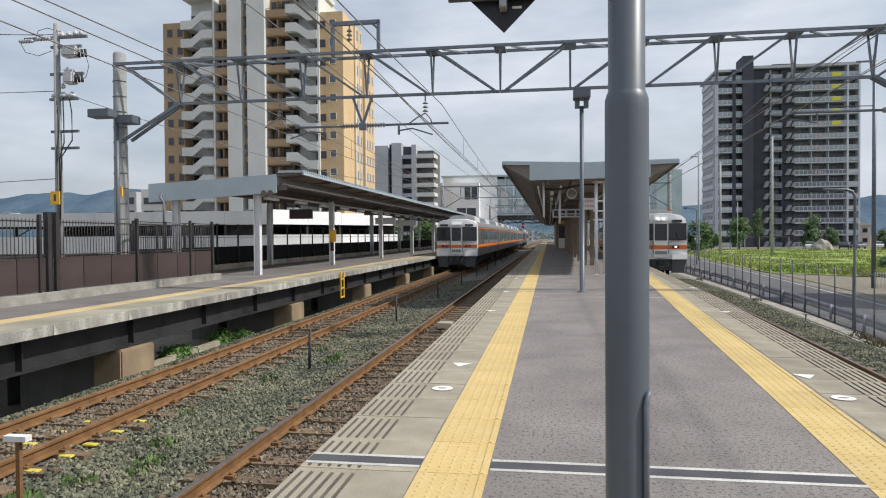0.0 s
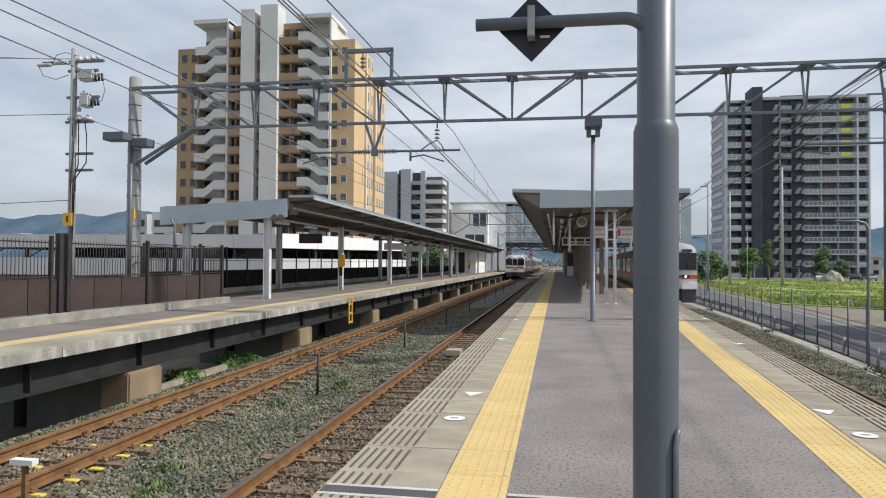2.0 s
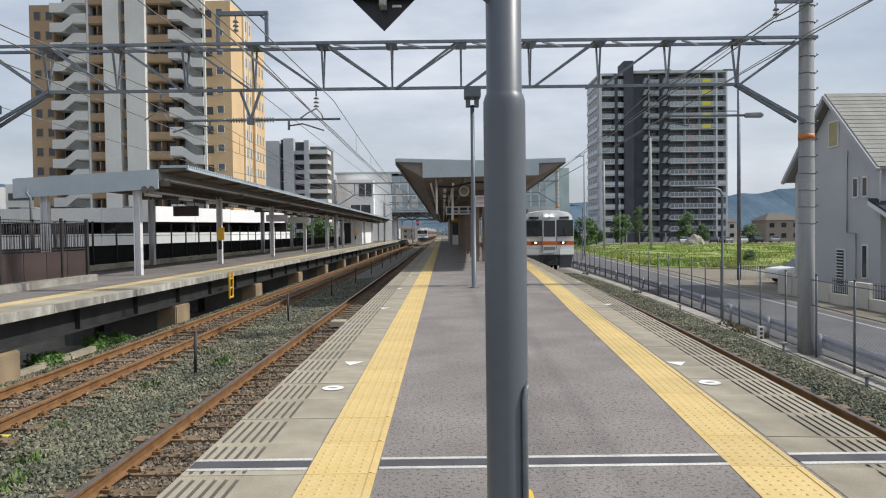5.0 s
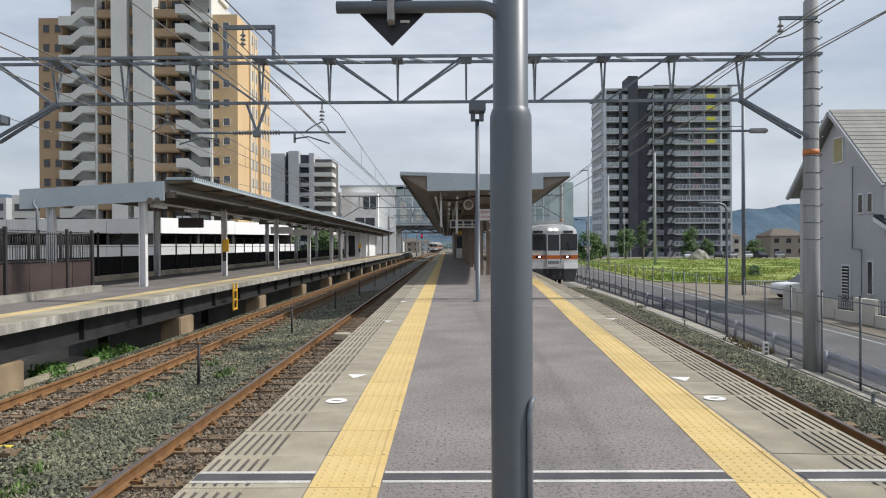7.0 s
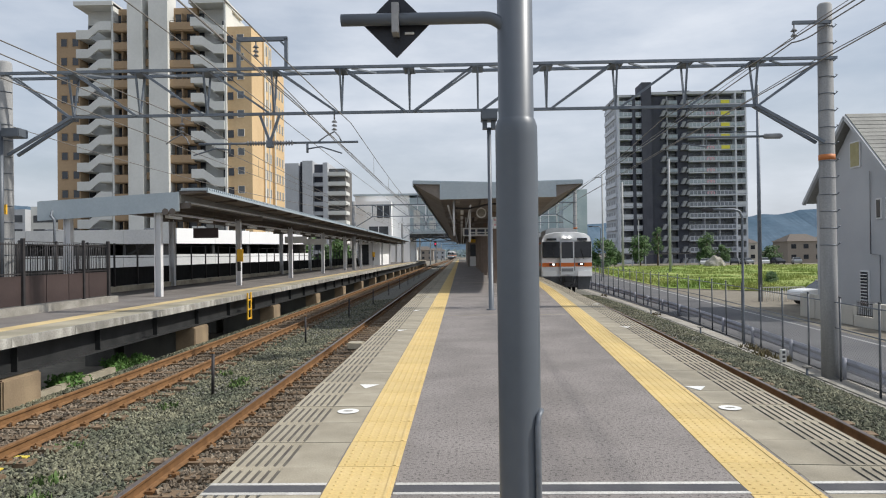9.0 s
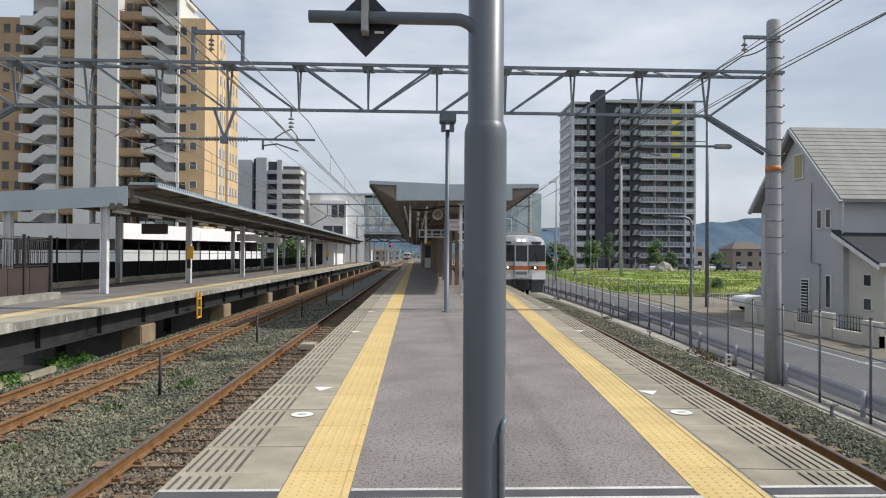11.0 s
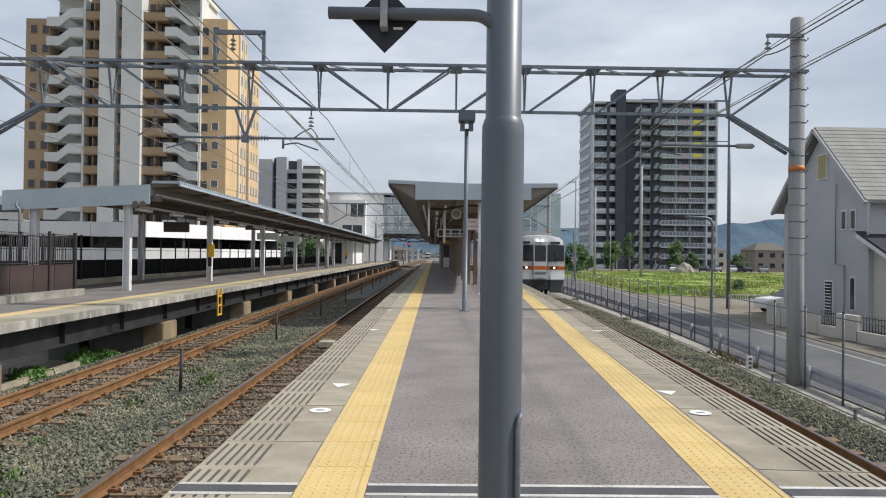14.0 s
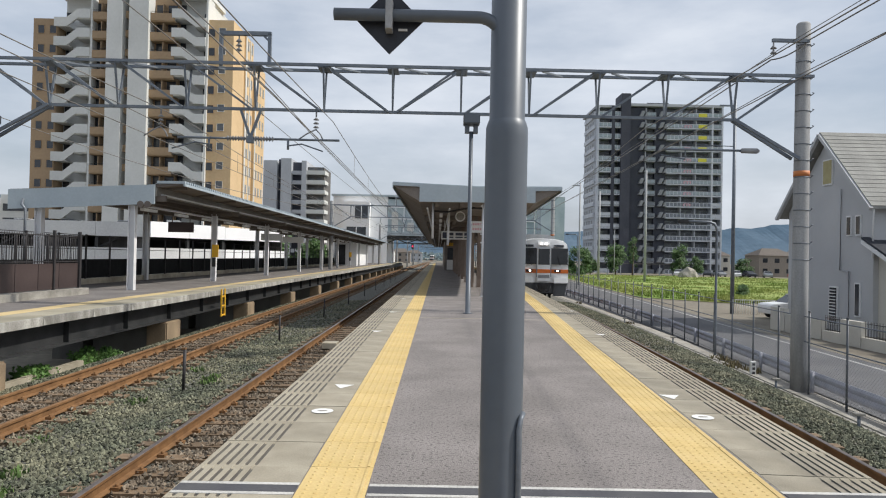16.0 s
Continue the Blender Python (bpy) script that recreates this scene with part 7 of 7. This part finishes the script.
for i, (x, y, h, w) in enumerate(((34.5, 152, 4.0, 2.0), (39.6, 150, 7.2, 2.7), (46.2, 160, 9.5, 1.6), (57, 160, 7.6, 2.5), (60.5, 158, 4.6, 1.8), (24, 130, 5.5, 2.6), (27, 128, 5.8, 2.6),
                                  (20.5, 120, 6.5, 3.2), (71, 158, 4.2, 2.4), (92, 130, 6.0, 3.2), (29.8, 65.3, 1.2, 0.8))):
    tree(x, y, h, w, 20 + i, "leafy green tree at the edge of the field" if h > 3 else "low dark green bush at the edge of the field")
for i, (x, y, h, w) in enumerate(((-26, 112, 7, 3.5), (-21, 118, 6.5, 3.2))):
    tree(x, y, h, w, 60 + i, "leafy green tree behind the opposite platform")


for i, (x, y, h, w) in enumerate(((-7.95, 14.7, 0.75, 0.42), (-8.05, 15.3, 0.7, 0.4), (-8.0, 17.0, 0.8, 0.42), (-8.1, 17.7, 0.85, 0.42), (-8.0, 18.4, 0.7, 0.4))):
    tree(x, y, h, w, 80 + i, "small leafy green bush under the opposite platform", BUSH)


def low_blocks():
    """Row of pale concrete blocks at the foot of the ballast below the opposite platform."""
    for y in (13.75, 14.95, 16.15):
        b = thing("concrete_block", "pale low concrete block under the opposite platform", "block", (-7.82 - 0.03 * (y - 13.75), y, GZ), "low concrete blocks")
        bm = bmesh.new()
        box(bm, -0.08, 0.08, -0.58, 0.58, 0, 0.62)
        bent(bm, 0.015)
        part("body", bm, CONC, b)


low_blocks()


def far_belt():
    """Belt of far trees beyond the end of the line, haze in their colour, one joined mesh."""
    rng = random.Random(9)
    verts, faces = [], []
    for _ in range(5200):
        x = rng.uniform(-260, 60)
        top = 7.0 + 4.0 * noise.noise(Vector((x * 0.05, 2, 0))) + 2.0 * noise.noise(Vector((x * 0.3, 5, 0)))
        p = Vector((x, 640 + rng.uniform(-12, 12), GZ + rng.random() * max(top, 2)))
        n1 = Vector((rng.gauss(0, 1), rng.gauss(0, 1), rng.gauss(0, 1))).normalized()
        n2 = n1.orthogonal().normalized()
        q = rng.uniform(0.7, 1.6)
        k = len(verts)
        verts += [tuple(p - n1 * q), tuple(p + n2 * q * 0.7), tuple(p + n1 * q), tuple(p - n2 * q * 0.7)]
        faces.append((k, k + 1, k + 2, k + 3))
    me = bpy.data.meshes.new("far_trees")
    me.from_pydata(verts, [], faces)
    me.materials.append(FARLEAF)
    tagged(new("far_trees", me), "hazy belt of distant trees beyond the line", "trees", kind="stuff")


# leaf green paled to blue-grey, distance haze painted in
FARLEAF = mat("far_leaf_hazed", (0.12, 0.17, 0.18), (0.17, 0.22, 0.23), 0.9, scale=0.1, island=0.25, bump=0)
far_belt()

# ---- distant houses ----
def small_house(x, y, w, d, h, m, label):
    t = thing("distant_house", label, "house", (x, y, GZ), "distant houses")
    bm = bmesh.new()
    box(bm, -w / 2, w / 2, 0, d, 0, h)
    part("wall", bm, m, t)
    bm = bmesh.new()
    a = [bm.verts.new(c) for c in ((-w / 2 - 0.4, -0.4, h), (w / 2 + 0.4, -0.4, h), (w / 2 + 0.4, d + 0.4, h), (-w / 2 - 0.4, d + 0.4, h))]
    r = [bm.verts.new((-w * 0.22, d / 2, h + 1.9)), bm.verts.new((w * 0.22, d / 2, h + 1.9))]
    bm.faces.new((a[0], a[1], r[1], r[0])); bm.faces.new((a[2], a[3], r[0], r[1])); bm.faces.new((a[1], a[2], r[1])); bm.faces.new((a[3], a[0], r[0])); bm.faces.new(a[::-1])
    part("roof", bm, HROOF, t)
    for i in range(3):
        for z in (1.0, 3.6):
            bm = bmesh.new()
            xx = -w / 2 + w * (i + 0.5) / 3
            box(bm, xx - 0.6, xx + 0.6, -0.05, 0.0, z, z + 1.1)
            part("window", bm, WINDOW, t)


HROOF = mat("brown_roof", (0.10, 0.085, 0.075), (0.14, 0.12, 0.10), 0.8)
HWALL = mat("taupe_wall", (0.27, 0.235, 0.20), (0.32, 0.28, 0.24), 0.85)
for x, y, w, m in ((86, 172, 9, HWALL), (97, 176, 11, HWALL), (80, 195, 8, CREAM), (92, 150, 7, HWALL), (86, 142, 6, CREAM), (25, 190, 14, GREYWALL), (32, 210, 12, OFFWHITE), (-22, 260, 12, OFFWHITE), (-34, 300, 14, GREYWALL), (-18, 340, 10, HWALL), (-30, 380, 16, OFFWHITE), (-14, 420, 10, GREYWALL), (-48, 330, 14, CREAM)):
    small_house(x, y, w, 8, 5.4, m, "two-storey house with a dark hipped roof beyond the field")


def carport():
    c = thing("carport", "long low grey carport roof on slim posts before the tower", "carport", (0, 160, GZ))
    bm = bmesh.new()
    # roof drawn in the same painted shade tone as the recesses
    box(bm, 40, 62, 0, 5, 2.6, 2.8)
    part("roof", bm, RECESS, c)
    for i in range(8):
        bm = bmesh.new()
        box(bm, 40.3 + 3.05 * i, 40.5 + 3.05 * i, 0.1, 0.3, 0, 2.6)
        part("post", bm, GREYWALL, c)
    s = thing("earth_mound", "heap of grey stones and soil at the edge of the field", "mound", (52, 140, GZ))
    bm = bmesh.new()
    bmesh.ops.create_icosphere(bm, subdivisions=3, radius=1.0)
    for v in bm.verts:
        v.co = Vector((v.co.x * 2.0, v.co.y * 1.5, max(v.co.z, 0) * 2.2)) * (1 + 0.25 * noise.noise(v.co * 2.2))
    part("soil_body", bm, GROUND2, s)
    for x, col in ((73, 0), (78, 0)):
        f = thing("banner_flag", "red and white upright banner flag by the parking", "flag", (x + 3, 146, GZ), "banner flags")
        bm = bmesh.new()
        tube(bm, (0, 0, 0), (0, 0, 3.2), 0.03, n=6)
        part("pole", bm, GALV, f)
        bm = bmesh.new()
        box(bm, 0.03, 0.75, -0.01, 0.01, 1.0, 3.1)
        part("cloth", bm, SIGNRED2, f)


SIGNRED2 = mat("flag_orange", (0.62, 0.13, 0.06), (0.66, 0.17, 0.08), 0.8)
carport()


# ---- trains ----
T_WHITE = mat("train_white", (0.87, 0.88, 0.88), (0.9, 0.91, 0.91), 0.4, scale=0.8, fine=12, fine_mix=0.1, bump=0)
T_STEEL = mat("train_stainless", (0.30, 0.295, 0.285), (0.38, 0.37, 0.36), 0.38, 0.75, scale=1.0, streak=(1, 0.2, 4), bump=0)
T_ROOF = mat("train_roof_grey", (0.50, 0.51, 0.51), (0.58, 0.59, 0.59), 0.5, bump=0)
T_ORANGE = mat("train_orange", (0.75, 0.17, 0.02), (0.78, 0.20, 0.03), 0.4, bump=0)
T_GLASS = mat("train_glass", (0.012, 0.014, 0.017), (0.02, 0.022, 0.026), 0.08, bump=0)
T_GREY = mat("train_grey", (0.23, 0.24, 0.25), (0.28, 0.29, 0.30), 0.5, bump=0)
T_DARK = mat("train_under", (0.02, 0.02, 0.022), (0.035, 0.035, 0.036), 0.8, bump=0)
HEAD_LAMP = glow("head_lamp_glow", (1.0, 0.97, 0.9), 5.0)
TAIL_LAMP = glow("tail_lamp_glow", (0.8, 0.03, 0.02), 0.5)


def train(at, turn, cars, tail, label):
    """A suburban train; the cab face stands at y = 0 and looks towards -y. z = 0 is the rail head."""
    t = thing("train", label, "train", at, "trains")
    t.rotation_euler = (0, 0, radians(turn))
    W = 1.46
    sec = [(-W + 0.03, 0.98), (-W, 1.2), (-W, 2.75), (-W + 0.05, 3.1), (-W + 0.22, 3.38), (-0.75, 3.56), (0, 3.62), (0.75, 3.56), (W - 0.22, 3.38), (W - 0.05, 3.1), (W, 2.75), (W, 1.2), (W - 0.03, 0.98)]
    for c in range(cars):
        y0, y1 = 20.2 * c, 20.2 * c + 19.6
        bm = bmesh.new()
        extrude_y(bm, sec, [y0 + (0.5 if c == 0 else 0), y1])
        body = part("car_body", bm, T_STEEL, t, "stainless steel car body")
        for side in (-1, 1):
            for z0, z1 in ((1.6, 1.8), (2.92, 3.0)):
                bm = bmesh.new()
                box(bm, side * W - 0.008, side * W + 0.012, y0 + 0.6, y1 - 0.05, z0, z1)
                part("side_stripe", bm, T_ORANGE, body)
            for k in range(3):
                yd = y0 + 3.3 + 6.3 * k
                bm = bmesh.new()
                box(bm, side * W - 0.004, side * W + 0.008, yd - 0.65, yd + 0.65, 1.05, 2.88)
                part("door", bm, T_STEEL, body)
                for o in (-0.33, 0.33):
                    bm = bmesh.new()
                    box(bm, side * W - 0.002, side * W + 0.016, yd + o - 0.27, yd + o + 0.27, 1.82, 2.75)
                    part("door_window", bm, T_GLASS, body)
                for o in (2.2, 4.1):
                    if yd + o + 0.8 < y1:
                        bm = bmesh.new()
                        box(bm, side * W - 0.002, side * W + 0.014, yd + o - 0.9, yd + o + 0.9, 1.82, 2.82)
                        part("window", bm, T_GLASS, body)
        for ya in (y0 + 3.2, y0 + 12):
            bm = bmesh.new()
            prism_xz(bm, [(-1.0, 3.45), (-0.92, 3.82), (-0.6, 3.94), (0.6, 3.94), (0.92, 3.82), (1.0, 3.45)], ya, ya + 3.6)
            part("roof_unit", bm, T_ROOF, body)
        bm = bmesh.new()
        box(bm, -1.1, 1.1, y0 + 1, y1 - 1, 0.45, 0.98)
        part("underframe", bm, T_DARK, body)
        for yb in (y0 + 2.8, y0 + 16.4):
            bm = bmesh.new()
            box(bm, -1.15, 1.15, yb - 1.5, yb + 1.5, 0.3, 0.7)
            for yw in (yb - 1.05, yb + 1.05):
                for xw in (-0.566, 0.566):
                    tube(bm, (xw - 0.06, yw, 0.43), (xw + 0.06, yw, 0.43), 0.43, n=18)
            part("bogie", bm, T_DARK, body)
    # cab face
    bm = bmesh.new()
    face = [(-W, 1.02), (-W, 2.75), (-W + 0.02, 3.08), (-W + 0.1, 3.3), (-W + 0.28, 3.45), (-0.7, 3.55), (0, 3.585), (0.7, 3.55), (W - 0.28, 3.45), (W - 0.1, 3.3), (W - 0.02, 3.08), (W, 2.75), (W, 1.02)]
    f0 = [bm.verts.new((x * 0.985, 0.0 + 0.16 * (abs(x) / W) ** 3 + max(0, z - 2.95) * 0.36, z)) for x, z in face]
    f1 = [bm.verts.new((x, 0.62, z + (0.0 if z < 3.3 else 0.03))) for x, z in face]
    bm.faces.new(f0)
    bm.faces.new(f1[::-1])
    n = len(face)
    for i in range(n):
        j = (i + 1) % n
        bm.faces.new((f0[i], f0[j], f1[j], f1[i]))
    bmesh.ops.triangulate(bm, faces=[f for f in bm.faces if len(f.verts) > 4])
    cab = part("cab_front", bm, T_WHITE, t, "white moulded cab front")

    def fp(nm, x0, x1, z0, z1, m, out=0.035, depth=0.12):
        b = bmesh.new()
        d = lambda x: 0.16 * (abs(x) / W) ** 3
        v = [(x0, z0), (x1, z0), (x1, z1), (x0, z1)]
        a = [b.verts.new((x, d(x) - out + max(0, z - 2.95) * 0.34, z)) for x, z in v]
        c = [b.verts.new((x, d(x) - out + depth + max(0, z - 2.95) * 0.34, z)) for x, z in v]
        b.faces.new(a); b.faces.new(c[::-1])
        for i in range(4):
            b.faces.new((a[i], a[(i + 1) % 4], c[(i + 1) % 4], c[i]))
        return part(nm, b, m, cab)
    fp("orange_band", -W + 0.03, W - 0.03, 1.58, 1.80, T_ORANGE, 0.03)
    fp("windshield", -1.37, -0.45, 2.13, 3.0, T_GLASS, 0.045)
    fp("windshield", 0.45, 1.37, 2.13, 3.0, T_GLASS, 0.045)
    fp("windshield_rim", -1.40, -0.43, 2.09, 3.03, T_DARK, 0.035)
    fp("windshield_rim", 0.43, 1.40, 2.09, 3.03, T_DARK, 0.035)
    fp("gangway_door", -0.38, 0.38, 1.12, 2.98, T_WHITE, 0.055)
    fp("door_window", -0.33, 0.33, 2.07, 3.0, T_GLASS, 0.07)
    fp("door_band", -0.38, 0.38, 1.58, 1.80, T_ORANGE, 0.062)
    for s in (-1, 1):
        fp("gangway_rim", s * 0.41 - 0.02, s * 0.41 + 0.02, 1.35, 3.0, T_GREY, 0.06)
        fp("lamp_panel", s * 0.82 - 0.2, s * 0.82 + 0.16, 1.64, 1.78, T_DARK, 0.045)
        fp("bumper_pod", s * 1.0 - 0.4, s * 1.0 + 0.4, 1.0, 1.32, T_WHITE, 0.075)
        fp("pod_edge", s * 1.0 - 0.4, s * 1.0 + 0.4, 0.98, 1.03, T_GREY, 0.085)
        fp("tail_lamp" if tail else "head_lamp", s * 0.80 - 0.05, s * 0.80 + 0.05, 1.67, 1.75, TAIL_LAMP if tail else HEAD_LAMP, 0.06)
        fp("destination_sign", s * 0.88 - 0.28, s * 0.88 + 0.28, 3.1, 3.23, T_GLASS, 0.05)
        if not tail:
            fp("roof_lamp", s * 0.14 - 0.06, s * 0.14 + 0.06, 3.24, 3.33, HEAD_LAMP, 0.07)
    fp("roof_lamp_panel", -0.34, 0.34, 3.2, 3.38, T_WHITE, 0.05)
    b = bmesh.new()
    for s in (-1, 1):
        prism_xz(b, [(s * 1.38, 1.0), (s * 0.6, 1.0), (s * 0.6, 0.25), (s * 1.25, 0.25)], 0.12, 0.4)
    box(b, -0.6, 0.6, 0.3, 0.6, 0.4, 1.0)
    part("skirt", b, T_GREY2, cab, "dark grey snow plough skirt")
    b = bmesh.new()
    box(b, -0.16, 0.16, -0.25, 0.5, 0.72, 0.98)
    box(b, -0.2, 0.2, -0.3, -0.2, 0.68, 1.02)
    path_tube(b, [(-0.45, 0.0, 0.95), (-0.35, -0.12, 0.6), (-0.1, -0.12, 0.5)], 0.03, 6)
    path_tube(b, [(0.45, 0.0, 0.95), (0.35, -0.12, 0.6), (0.1, -0.12, 0.5)], 0.03, 6)
    part("coupler", b, T_DARK, cab)
    fp("step_plate", -0.33, 0.33, 1.3, 1.48, T_GREY, 0.08)
    b = bmesh.new()
    bar(b, (0.95, -0.02, 2.02), (0.8, -0.02, 2.55), 0.012)
    bar(b, (-0.7, -0.02, 2.02), (-0.85, -0.02, 2.55), 0.012)
    part("wipers", b, T_DARK, cab)
    return t


T_GREY2 = mat("train_skirt", (0.075, 0.08, 0.09), (0.095, 0.10, 0.11), 0.6, bump=0)
train((6.84, 40.0, RZ), -2.0, 3, False, "white and orange suburban train stopped at the platform with lights on")
LEAVING = train((TRACK_B, 47.5, RZ), 0.0, 6, True, "white and orange suburban train leaving the opposite platform")


# ---- small pieces of the platform edges ----
lay_edges()


def motions():
    rows = []
    for t in (0.0, 0.5, 1.0, 2.0, 3.0, 4.0, 6.0, 8.0, 10.0, 12.0, 14.0, 16.0):
        y = 47.5 + 29.0 * t
        rows.append((t, pose(bend(y), y, RZ, 0, 0, -math.degrees(math.atan(bend(y + 1) - bend(y))))))
    walk(LEAVING, rows)


motions()
